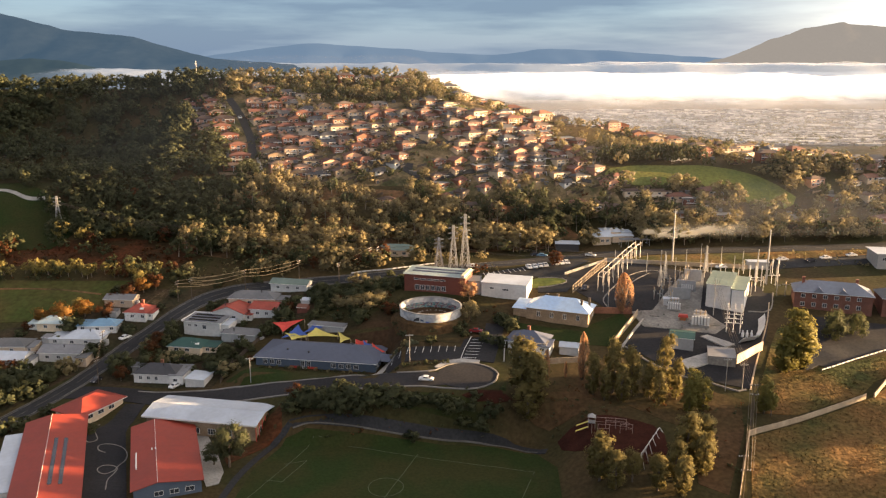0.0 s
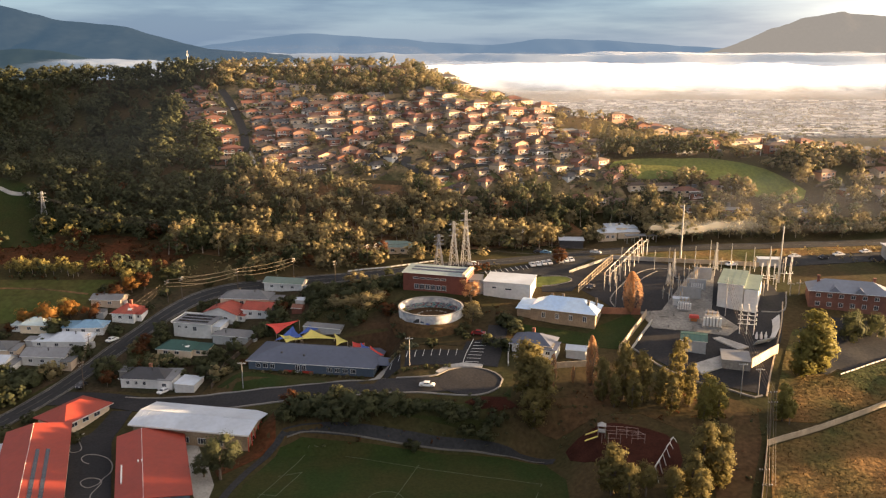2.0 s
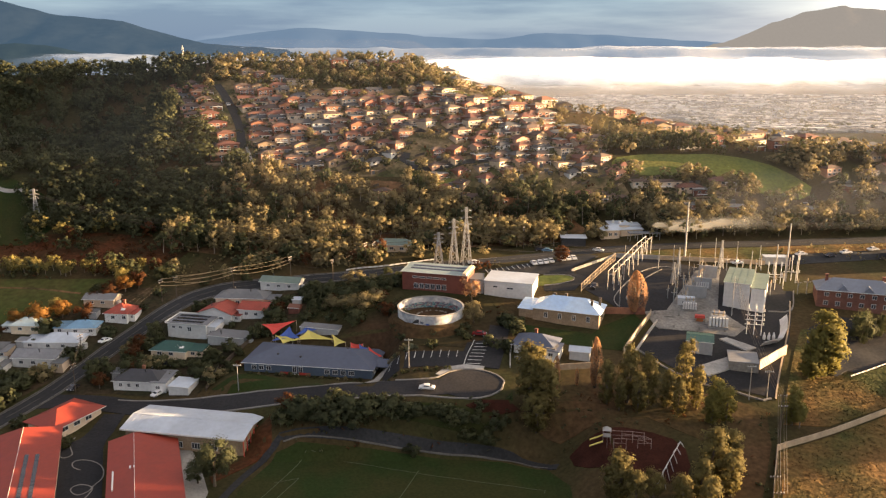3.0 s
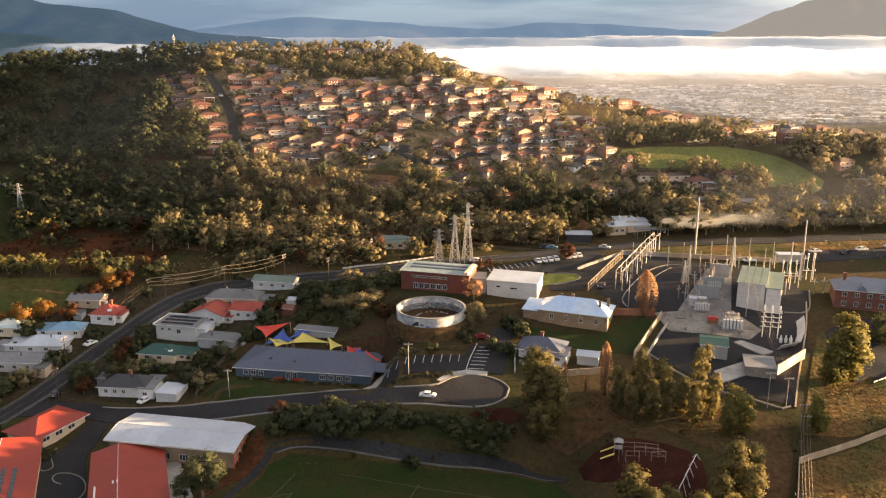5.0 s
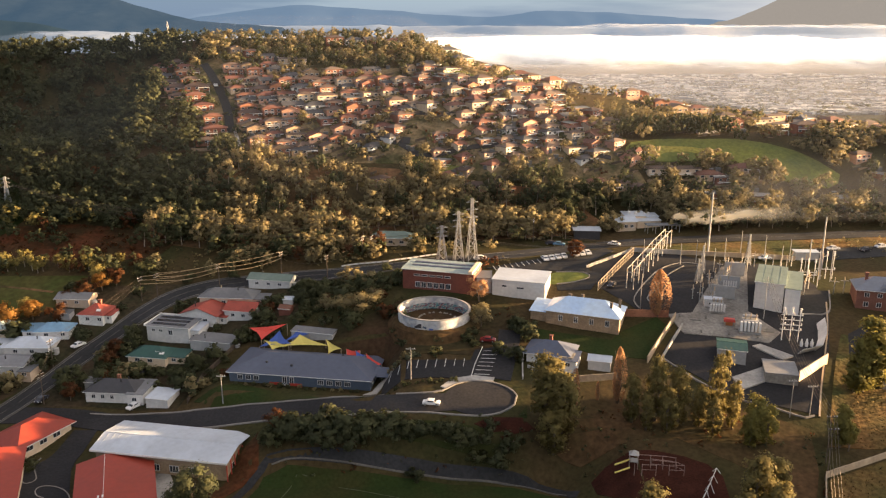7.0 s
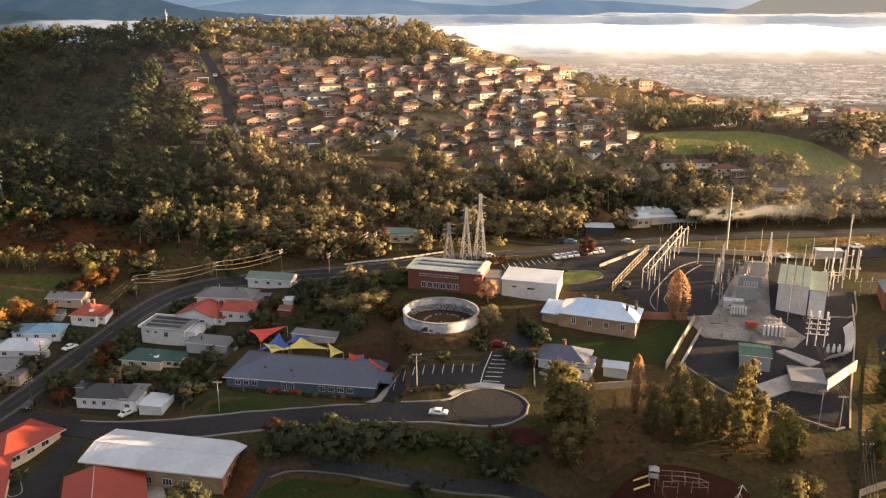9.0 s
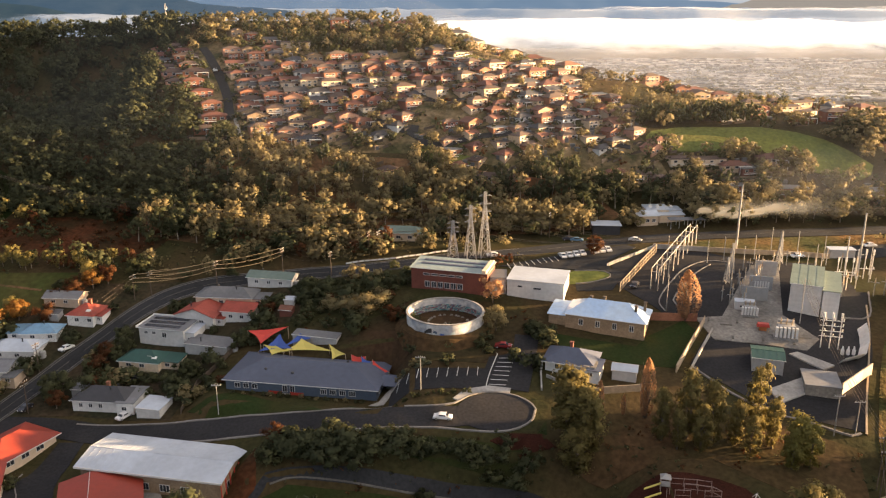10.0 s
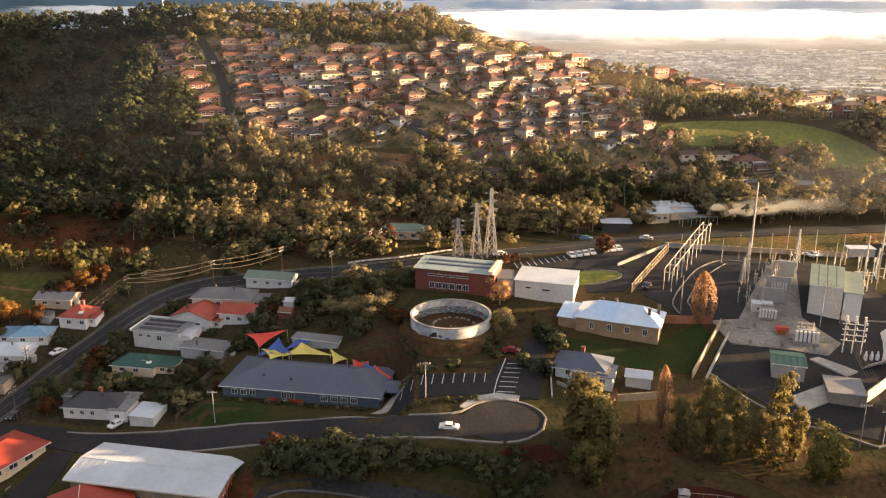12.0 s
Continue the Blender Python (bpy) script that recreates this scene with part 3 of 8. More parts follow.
# a fog bank over the valley; its glow stands in for scattered sunlight
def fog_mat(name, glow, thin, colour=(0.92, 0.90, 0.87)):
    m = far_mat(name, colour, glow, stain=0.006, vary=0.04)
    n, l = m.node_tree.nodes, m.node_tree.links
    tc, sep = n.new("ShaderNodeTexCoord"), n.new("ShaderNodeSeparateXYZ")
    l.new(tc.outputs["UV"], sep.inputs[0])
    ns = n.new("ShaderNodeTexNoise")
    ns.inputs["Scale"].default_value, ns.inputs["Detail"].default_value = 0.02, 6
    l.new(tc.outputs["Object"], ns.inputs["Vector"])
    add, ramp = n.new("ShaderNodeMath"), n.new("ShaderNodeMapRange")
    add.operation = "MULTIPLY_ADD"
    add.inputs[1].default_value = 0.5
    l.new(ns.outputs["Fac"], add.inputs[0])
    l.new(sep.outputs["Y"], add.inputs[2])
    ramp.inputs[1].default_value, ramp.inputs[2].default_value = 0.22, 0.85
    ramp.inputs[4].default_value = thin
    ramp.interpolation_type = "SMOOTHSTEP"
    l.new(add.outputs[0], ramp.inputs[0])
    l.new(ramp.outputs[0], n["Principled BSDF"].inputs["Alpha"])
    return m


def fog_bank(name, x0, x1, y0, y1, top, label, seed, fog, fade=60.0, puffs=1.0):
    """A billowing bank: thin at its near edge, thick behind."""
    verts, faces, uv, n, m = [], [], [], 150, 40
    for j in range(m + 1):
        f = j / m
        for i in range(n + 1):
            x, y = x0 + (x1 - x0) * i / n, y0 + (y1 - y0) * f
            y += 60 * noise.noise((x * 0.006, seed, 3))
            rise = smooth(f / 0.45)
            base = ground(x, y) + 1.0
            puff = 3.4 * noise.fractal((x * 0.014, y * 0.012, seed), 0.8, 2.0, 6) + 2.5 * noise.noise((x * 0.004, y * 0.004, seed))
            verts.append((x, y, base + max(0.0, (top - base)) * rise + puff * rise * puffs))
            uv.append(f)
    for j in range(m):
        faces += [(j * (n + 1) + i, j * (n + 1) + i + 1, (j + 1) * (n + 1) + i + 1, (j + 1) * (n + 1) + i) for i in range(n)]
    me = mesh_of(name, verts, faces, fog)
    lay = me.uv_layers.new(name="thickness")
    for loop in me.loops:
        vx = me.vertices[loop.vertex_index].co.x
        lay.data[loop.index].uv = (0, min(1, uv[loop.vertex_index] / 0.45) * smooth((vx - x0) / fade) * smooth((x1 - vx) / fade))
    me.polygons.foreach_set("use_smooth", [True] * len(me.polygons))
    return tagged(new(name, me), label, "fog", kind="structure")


# mist, veil and haze take their brightness from emission, not from the sun
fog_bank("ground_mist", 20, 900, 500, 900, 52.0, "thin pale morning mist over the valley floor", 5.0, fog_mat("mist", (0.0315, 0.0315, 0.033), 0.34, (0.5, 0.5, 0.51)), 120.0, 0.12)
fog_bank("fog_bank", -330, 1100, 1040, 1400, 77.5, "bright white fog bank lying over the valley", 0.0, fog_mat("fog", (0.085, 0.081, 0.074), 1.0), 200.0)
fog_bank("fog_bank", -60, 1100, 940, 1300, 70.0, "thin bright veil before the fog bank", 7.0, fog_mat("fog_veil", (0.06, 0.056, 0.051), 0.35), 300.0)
# shade is put into the blue-grey colour and glow of the next two banks
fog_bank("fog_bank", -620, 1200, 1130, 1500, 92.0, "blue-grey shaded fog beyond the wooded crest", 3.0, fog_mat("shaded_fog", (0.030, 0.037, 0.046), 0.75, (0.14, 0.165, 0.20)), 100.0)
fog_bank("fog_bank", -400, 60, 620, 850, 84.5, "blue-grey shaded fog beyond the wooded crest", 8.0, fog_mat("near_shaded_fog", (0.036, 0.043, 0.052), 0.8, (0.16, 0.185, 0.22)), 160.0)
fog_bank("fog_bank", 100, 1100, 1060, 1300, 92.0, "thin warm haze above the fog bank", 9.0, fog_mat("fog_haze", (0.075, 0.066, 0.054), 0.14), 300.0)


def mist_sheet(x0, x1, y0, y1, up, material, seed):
    """A thin drifting layer of mist over the ground, with airlight as glow."""
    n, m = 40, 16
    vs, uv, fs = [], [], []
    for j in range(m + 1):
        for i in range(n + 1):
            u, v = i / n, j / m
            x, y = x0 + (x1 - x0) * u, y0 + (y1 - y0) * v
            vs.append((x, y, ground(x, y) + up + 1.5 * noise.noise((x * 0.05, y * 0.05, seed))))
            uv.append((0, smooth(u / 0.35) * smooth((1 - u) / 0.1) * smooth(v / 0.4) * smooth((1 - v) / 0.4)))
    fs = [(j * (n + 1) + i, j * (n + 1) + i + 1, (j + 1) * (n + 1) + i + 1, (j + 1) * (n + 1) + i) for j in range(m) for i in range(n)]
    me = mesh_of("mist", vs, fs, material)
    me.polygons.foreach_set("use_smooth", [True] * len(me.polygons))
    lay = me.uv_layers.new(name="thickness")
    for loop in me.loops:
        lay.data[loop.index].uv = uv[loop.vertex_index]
    return tagged(new("mist", me), "thin glowing sheet of golden haze over the trees", "mist", kind="structure")


# the golden light in this mist is put in as emission
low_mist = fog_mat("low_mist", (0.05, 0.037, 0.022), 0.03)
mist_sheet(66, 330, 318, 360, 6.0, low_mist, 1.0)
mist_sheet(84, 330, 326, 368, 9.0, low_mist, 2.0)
# a sheet added over the hill to lift its darks as air would
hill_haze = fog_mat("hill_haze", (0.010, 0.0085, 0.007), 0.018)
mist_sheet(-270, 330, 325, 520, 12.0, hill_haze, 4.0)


def steam_plume(x, y, z, way, long, seed):
    """A drifting plume: a soft ribbon of vapour that widens and thins as it goes."""
    n, m = 30, 10
    vs, uv = [], []
    for i in range(n + 1):
        u = i / n
        c = Vector((x, y, z)) + Vector(way) * long * u + Vector((0, 0, 3.0 * math.sin(u * 2.2) + 1.2 * noise.noise((u * 4, seed, 0))))
        w = 0.9 + 4.2 * u
        for j in range(m + 1):
            v = j / m
            a = (v - 0.5) * 2.6
            vs.append((c.x + 0.8 * noise.noise((u * 6, v * 3, seed)), c.y + w * 0.5 * (1 - math.cos(a)), c.z + w * math.sin(a) + 0.8 * noise.noise((u * 7, v * 4, seed + 5))))
            uv.append((0, 0.95 * math.sin(math.pi * v) ** 2 * (1 - u) ** 1.2 * smooth(u / 0.12)))
    me = mesh_of("steam", vs, [(i * (m + 1) + j, i * (m + 1) + j + 1, (i + 1) * (m + 1) + j + 1, (i + 1) * (m + 1) + j) for i in range(n) for j in range(m)], vapour)
    me.polygons.foreach_set("use_smooth", [True] * len(me.polygons))
    lay = me.uv_layers.new(name="thickness")
    for loop in me.loops:
        lay.data[loop.index].uv = uv[loop.vertex_index]
    return tagged(new("steam", me), "golden-white steam drifting from the works building", "steam", kind="structure")


# the plume's sunlit gold is put into its colour and emission
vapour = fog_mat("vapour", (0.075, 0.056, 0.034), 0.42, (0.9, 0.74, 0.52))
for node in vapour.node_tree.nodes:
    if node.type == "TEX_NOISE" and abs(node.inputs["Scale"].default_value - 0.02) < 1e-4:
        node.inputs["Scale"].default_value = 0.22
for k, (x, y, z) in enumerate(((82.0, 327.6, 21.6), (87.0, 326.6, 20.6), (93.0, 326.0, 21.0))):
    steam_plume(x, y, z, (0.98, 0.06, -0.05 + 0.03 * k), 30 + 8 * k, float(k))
# ---- building blocks ----
class Shape:
    """Collects the faces of one mesh."""

    def __init__(self):
        self.v, self.f, self.k = [], [], []

    def face(self, *pts, k=0):
        n = len(self.v)
        self.v += [tuple(p) for p in pts]
        self.f.append(tuple(range(n, n + len(pts))))
        self.k.append(k)
        return self

    def hull(self, low, high, k=0):
        """A solid between two rings of points."""
        n, m = len(self.v), len(low)
        self.v += [tuple(p) for p in low] + [tuple(p) for p in high]
        self.f += [tuple(range(n + m - 1, n - 1, -1)), tuple(range(n + m, n + 2 * m))]
        self.f += [(n + i, n + (i + 1) % m, n + m + (i + 1) % m, n + m + i) for i in range(m)]
        self.k += [k] * (m + 2)
        return self

    def box(self, x0, y0, z0, x1, y1, z1, k=0):
        ring = ((x0, y0), (x1, y0), (x1, y1), (x0, y1))
        return self.hull([(*p, z0) for p in ring], [(*p, z1) for p in ring], k)

    def slab(self, p, q, thick, tall, k=0):
        """A thin upright wall from p to q."""
        side = Vector((q.y - p.y, p.x - q.x, 0)).normalized() * thick / 2
        low = [p + side, p - side, q - side, q + side]
        return self.hull([v - Vector((0, 0, 0.4)) for v in low], [v + Vector((0, 0, tall)) for v in low], k)

    def rod(self, a, b, r, r2=None, n=6, k=0):
        a, b = Vector(a), Vector(b)
        d = (b - a).normalized()
        u = d.orthogonal().normalized()
        w = d.cross(u)
        ring = [u * math.cos(2 * math.pi * i / n) + w * math.sin(2 * math.pi * i / n) for i in range(n)]
        return self.hull([a + q * r for q in ring], [b + q * (r if r2 is None else r2) for q in ring], k)

    def mesh(self, name, *mats, soft=False):
        me = mesh_of(name, self.v, self.f, *mats)
        if any(self.k):
            me.polygons.foreach_set("material_index", self.k)
        if soft:
            me.polygons.foreach_set("use_smooth", [True] * len(me.polygons))
        return me


def part(name, shape, material, parent, label="", at=None):
    me = shape if isinstance(shape, bpy.types.Mesh) else shape.mesh(name, *(material if isinstance(material, tuple) else (material,)))
    ob = new(name, me)
    ob.parent = parent
    if at is not None:
        ob.matrix_basis = at
    return tagged(ob, label)


def thing(name, m, label, category, group="", kind=""):
    ob = new(name)
    ob.empty_display_size = 0.5
    ob.matrix_basis = m
    return tagged(ob, label, category, group, kind)


def turn(x, y, a, z=None, sink=0.0):
    """A pose on the ground, turned a degrees to the left."""
    return pose(x, y, (lie(x, y) if z is None else z) - sink, 0, 0, a)


window_meshes = {}


def window(parent, m, w, h, bars=1, frame_mat=None):
    """A window with its frame and panes; m: its place on the wall, looking along -y."""
    key = (round(w, 2), round(h, 2), bars, frame_mat.name if frame_mat else "")
    if key not in window_meshes:
        f = Shape()
        for x0, z0, x1, z1 in ((0, 0, w, 0.09), (0, h - 0.09, w, h), (0, 0, 0.09, h), (w - 0.09, 0, w, h)):
            f.box(x0, -0.09, z0, x1, 0.04, z1)
        bar = Shape().box(-0.04, -0.08, 0.05, 0.04, 0.04, h - 0.05)
        p = Shape().box(0.05, -0.04, 0.05, w - 0.05, 0.03, h - 0.05)
        window_meshes[key] = f.mesh("window_frame", frame_mat or M["trim"]), p.mesh("pane", glass), bar.mesh("mullion", frame_mat or M["trim"])
    a, b, c = window_meshes[key]
    ob = part("window", a, None, parent, at=m)
    part("pane", b, None, ob)
    for i in range(1, bars + 1):
        part("mullion", c, None, ob, at=pose(w * i / (bars + 1), 0, 0))
    return ob


def roof_shape(kind, L, D, h, rise, over=0.5, thick=0.16, ridge_at=0.5):
    """A roof over a plan of L by D metres that starts h metres up."""
    s = Shape()
    x0, x1, y0, y1 = -over, L + over, -over, D + over
    drop = over * rise / (D * 0.5) if kind in ("gable", "hip") else 0
    e = h - drop
    if kind == "gable":
        ym = D * ridge_at
        for ya, yb in ((y0, ym), (y1, ym)):
            low = [(x0, ya, e), (x1, ya, e), (x1, yb, h + rise), (x0, yb, h + rise)]
            if ya > yb:
                low.reverse()
            s.hull(low, [(x, y, z + thick) for x, y, z in low])
    elif kind == "cross":
        xm = L * ridge_at
        for xa, run in ((x0, xm), (x1, L - xm)):
            e = h - over * rise / run
            low = [(xa, y0, e), (xm, y0, h + rise), (xm, y1, h + rise), (xa, y1, e)]
            if xa == x1:
                low.reverse()
            s.hull(low, [(x, y, z + thick) for x, y, z in low])
    elif kind == "hip":
        k = min(D / 2, L / 2 - 0.3)
        ym = D / 2
        a, b = (k, ym, h + rise), (L - k, ym, h + rise)
        c = [(x0, y0, e), (x1, y0, e), (x1, y1, e), (x0, y1, e)]
        n = len(s.v)
        s.v += [*c, a, b] + [(x, y, z + thick) for x, y, z in (*c, a, b)]
        top = [(6, 7, 11, 10), (7, 8, 11), (8, 9, 10, 11), (9, 6, 10)]
        low = [tuple(i - 6 for i in reversed(f)) for f in top]
        rim = [(i, (i + 1) % 4, 6 + (i + 1) % 4, 6 + i) for i in range(4)]
        s.f += [tuple(n + i for i in f) for f in top + low + rim]
        s.k += [0] * 12
    elif kind == "lean":
        low = [(x0, y0, h), (x1, y0, h), (x1, y1, h + rise), (x0, y1, h + rise)]
        s.hull(low, [(x, y, z + thick) for x, y, z in low])
    else:
        s.box(x0, y0, h, x1, y1, h + thick)
    return s


def wall_shape(kind, L, D, h, rise, foot, ridge_at=0.5):
    s = Shape().box(0, 0, -foot, L, D, h)
    if kind == "gable":
        for x in (0.0, L - 0.2):
            s.hull([(x, 0, h), (x, D * ridge_at, h + rise), (x, D, h)], [(x + 0.2, 0, h), (x + 0.2, D * ridge_at, h + rise), (x + 0.2, D, h)])
    elif kind == "cross":
        for y in (0.0, D - 0.2):
            s.hull([(0, y, h), (L * ridge_at, y, h + rise), (L, y, h)], [(0, y + 0.2, h), (L * ridge_at, y + 0.2, h + rise), (L, y + 0.2, h)])
    elif kind == "lean":
        s.hull([(0, 0, h), (0, D, h), (0, D, h + rise)], [(L, 0, h), (L, D, h), (L, D, h + rise)])
    return s


FOOTPRINTS = []


def building(name, a, b, D, h, roof, rise, wall_mat, roof_mat, label, category="house", front=(), end=(), west=(), over=0.5, chimney=(), group="", z=None, ribs=0.0, ridge_at=0.5):
    """A building whose front runs from a to b (west to east as the camera sees it) and is D metres deep. front, end (east) and west: windows as (along, up, width, height, bars)."""
    a, b = Vector(a), Vector(b)
    L = (b - a).length
    way = (b - a) / L
    back = Vector((-way.y, way.x))
    FOOTPRINTS.append((min(q.x for q in (a, b, a + back * D, b + back * D)), max(q.x for q in (a, b, a + back * D, b + back * D)), min(q.y for q in (a, b, a + back * D, b + back * D)), max(q.y for q in (a, b, a + back * D, b + back * D))))
    corners = [lie(*q) for q in (a, b, a + back * D, b + back * D)]
    z0 = 0.5 * sum(corners) / 4 + 0.5 * min(corners) if z is None else z
    foot = max(0.4, z0 - min(corners) + 0.4)
    ob = thing(name, pose(a.x, a.y, z0, 0, 0, math.degrees(math.atan2(way.y, way.x))), label, category, group)
    part("wall", wall_shape(roof, L, D, h, rise, foot, ridge_at), wall_mat, ob)
    rf = part("roof", roof_shape(roof, L, D, h, rise, over, ridge_at=ridge_at), roof_mat, ob)
    if ribs:
        s = Shape()
        t = 0.165
        for i in range(int((L + 2 * over) / ribs) + 1):
            x = -over + i * ribs
            if roof == "gable":
                dr = over * rise / (D * 0.5)
                s.rod((x, -over, h - dr + t), (x, D * ridge_at, h + rise + t), 0.04, n=4).rod((x, D + over, h - dr + t), (x, D * ridge_at, h + rise + t), 0.04, n=4)
            elif roof == "lean":
                s.rod((x, -over, h + t), (x, D + over, h + rise + t), 0.04, n=4)
            else:
                s.rod((x, -over, h + t), (x, D + over, h + t), 0.04, n=4)
        part("seam", s, roof_mat, rf)
    if roof in ("gable", "cross"):
        cap = M["trim"] if roof_mat is M["red_roof"] else roof_mat
        top = h + rise + 0.17
        line = ((-over, D * ridge_at, top), (L + over, D * ridge_at, top)) if roof == "gable" else ((L * ridge_at, -over, top), (L * ridge_at, D + over, top))
        part("ridge_cap", Shape().rod(*line, 0.05, n=6), cap, ob)
    if roof in ("gable", "hip", "lean"):
        dr = over * rise / (D * 0.5) if roof != "lean" else 0
        part("gutter", Shape().box(-over, -over - 0.12, h - dr, L + over, -over, h - dr + 0.14), M["trim"], ob)
    for x, up, w, hh, bars in front:
        window(ob, pose(x, -0.02, up), w, hh, bars)
    for x, up, w, hh, bars in end:
        window(ob, pose(L + 0.02, x, up, 0, 0, 90), w, hh, bars)
    for x, up, w, hh, bars in west:
        window(ob, pose(-0.02, x, up, 0, 0, -90), w, hh, bars)
    for x, y in chimney:
        part("chimney", Shape().box(x - 0.4, y - 0.4, h, x + 0.4, y + 0.4, h + rise + 1.0).box(x - 0.5, y - 0.5, h + rise + 1.0, x + 0.5, y + 0.5, h + rise + 1.2), M["wall_brick"], ob)
    return ob


def between(n, x0, x1, up, w, h, bars=1):
    return [(x0 + (x1 - x0) * (i + 0.5) / n - w / 2, up, w, h, bars) for i in range(n)]

# ---- roads and ground cover ----
main_road = [(-146, 196), (-140, 208), (-133, 221.5), (-127.2, 231.5), (-121.5, 241.8), (-117, 253), (-112, 264.5), (-106, 274.5), (-100, 284.5), (-93, 292.5), (-85, 297.3), (-74, 299.6), (-56, 300), (-33, 299), (-18, 300.4), (0, 305), (21, 309), (40, 314), (60, 318), (80, 320.5), (110, 322), (190, 328), (300, 338)]
strip("main_road", main_road, 6.6, M["old_road"], 0.16, "grey two-lane asphalt road with a bend", "road")
strip("centre_line", main_road, 0.12, M["edge"], 0.19, "worn white centre line painted on the road", "road marking", gaps=(11, 3))
for side in (-1, 1):
    strip("edge_line", main_road[:17], 0.14, M["kerb"], 0.2, "worn white edge line of the main road", "road marking", shift=2.75 * side)
    strip("road_kerb", main_road[:15], 0.25, M["edge"], 0.26, "pale concrete kerb along the main road", "kerb", shift=3.45 * side)
side_street = [(-121, 239.5), (-112, 239.4), (-102, 238.4), (-85, 235), (-64, 232.6), (-45, 229.2), (-30, 226), (-14, 223.6), (-4, 222.6), (4, 223.4)]
strip("side_street", side_street, 7.2, M["asphalt"], 0.15, "dark asphalt side street", "road")
turning = [(7.2 + 9.0 * math.cos(i * math.pi / 16), 224.2 + 6.9 * math.sin(i * math.pi / 16)) for i in range(32)]
patch("turning_circle", turning, M["asphalt"], 0.17, "dark asphalt turning circle at the street's end", "road", step=1.5)
strip("street_kerb", [(-66, 228.8), (-45, 225.4), (-30, 222.3), (-14, 219.9), (-5, 218.6), (1, 217.5), (7, 217.0), (12, 218.3), (15.6, 221.4), (16.6, 225), (14.6, 228.6), (10.6, 231), (5.6, 231.6), (1.2, 230.2), (-2.2, 227.4), (-7, 226.7), (-14, 227.5)],
      0.4, M["kerb"], 0.3, "pale concrete kerb round the turning circle", "kerb")
strip("street_kerb", [(-98, 240), (-84.6, 238.9), (-64, 236.6), (-44.4, 233.0), (-29, 229.9), (-17, 228)], 0.4, M["kerb"], 0.28, "pale concrete kerb along the side street", "kerb")
patch("pavement", [(1.5, 230.6), (5.6, 232.0), (11, 231.3), (11.5, 233), (6, 234), (0.5, 232.6), (-2.6, 229.2), (-1.4, 228.4)], M["concrete"], 0.26, "pale concrete footpath beside the turning circle", "pavement", step=1.5)
patch("car_park", [(-18.5, 233.5), (-5, 233.6), (4.6, 232.6), (8.4, 233.6), (15.6, 231.6), (17.5, 240), (21, 256), (14.5, 257), (13.2, 248), (7, 246.6), (5.6, 241.3), (-18, 242.6)], M["asphalt"], 0.15, "dark asphalt car park with white bay lines", "car park", step=2)
for i in range(9):
    x = -16.5 + i * 2.5
    strip("bay_line", [(x, 238.2), (x + 0.5, 242.0)], 0.14, M["paint"], 0.2, "white painted parking bay line", "road marking")
for i in range(7):
    y = 234.6 + i * 1.9
    strip("bay_line", [(6.2 + i * 0.55, y), (10.4 + i * 0.5, y - 0.3)], 0.14, M["paint"], 0.2, "white painted parking bay line", "road marking")
strip("bay_line", [(5.4, 233.2), (6.6, 239), (9.2, 248)], 0.2, M["paint"], 0.2, "white painted parking bay line", "road marking")
patch("bracken_slope", [(-116, 330), (-90, 324), (-30, 323), (20, 327), (50, 330), (60, 340), (50, 356), (10, 361), (-20, 366), (-60, 368), (-96, 366), (-118, 350)], M["floor"], 0.1, "rust-brown bracken and leaf litter under the trees", "ground", step=4)
for line in ([(-48, 341), (-30, 343.5), (-6, 342), (18, 344), (40, 341)], [(-40, 350.5), (-16, 353), (8, 351.5), (30, 353.5)], [(-70, 357), (-44, 359.5), (-20, 358)]):
    strip("bush_track", line, 1.8, M["dry"], 0.2, "pale brown track across the wooded slope", "track")
patch("rust_brush", [(-182, 318), (-150, 316), (-122, 314), (-104, 318), (-100, 328), (-112, 338), (-140, 342), (-182, 340)], M["brush"], 0.12, "rust-brown low brush above the valley field", "scrub", step=4)
patch("garden_soil", [(-166, 240), (-146, 222), (-139.5, 222), (-123, 250), (-112, 273), (-98, 292), (-86, 301), (-120, 300), (-136, 283), (-166, 275)], M["soil"], 0.08, "dark green-black garden ground between the houses", "ground", step=3)
patch("garden_soil", [(-121, 243), (-100, 243.5), (-74, 239), (-72, 250), (-62, 270), (-46, 276), (-48, 294), (-84, 293.5), (-98, 281), (-113, 255)], M["soil"], 0.08, "dark green-black garden ground between the houses", "ground", step=3)
# sun patches on the ground here are put in as this lighter cover
patch("worn_grass", [(28, 222), (44, 224), (66, 221), (84, 210), (80, 196), (68, 172), (62, 176), (66, 196), (52, 208), (30, 208), (20, 213)], M["worn"], 0.08, "brown grass with sunlight put into its colour, below the substation trees", "ground", step=3)
patch("mulch_bed", [(-58, 196), (-49.5, 206.5), (-46, 211), (-48, 222), (-51, 216), (-54, 207), (-60, 200)], M["brush"], 0.15, "red bark bed beside the school hall", "garden bed", step=2)
patch("pavement", [(-73, 213), (-66, 196), (-60.2, 184.5), (-57.5, 186), (-57.8, 192), (-63, 204), (-68, 213)], M["concrete"], 0.16, "pale concrete path beside the classroom block", "pavement", step=2)
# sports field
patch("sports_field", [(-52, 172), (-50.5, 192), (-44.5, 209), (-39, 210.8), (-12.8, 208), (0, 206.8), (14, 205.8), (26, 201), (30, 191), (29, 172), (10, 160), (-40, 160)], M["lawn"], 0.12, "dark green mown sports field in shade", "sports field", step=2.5)
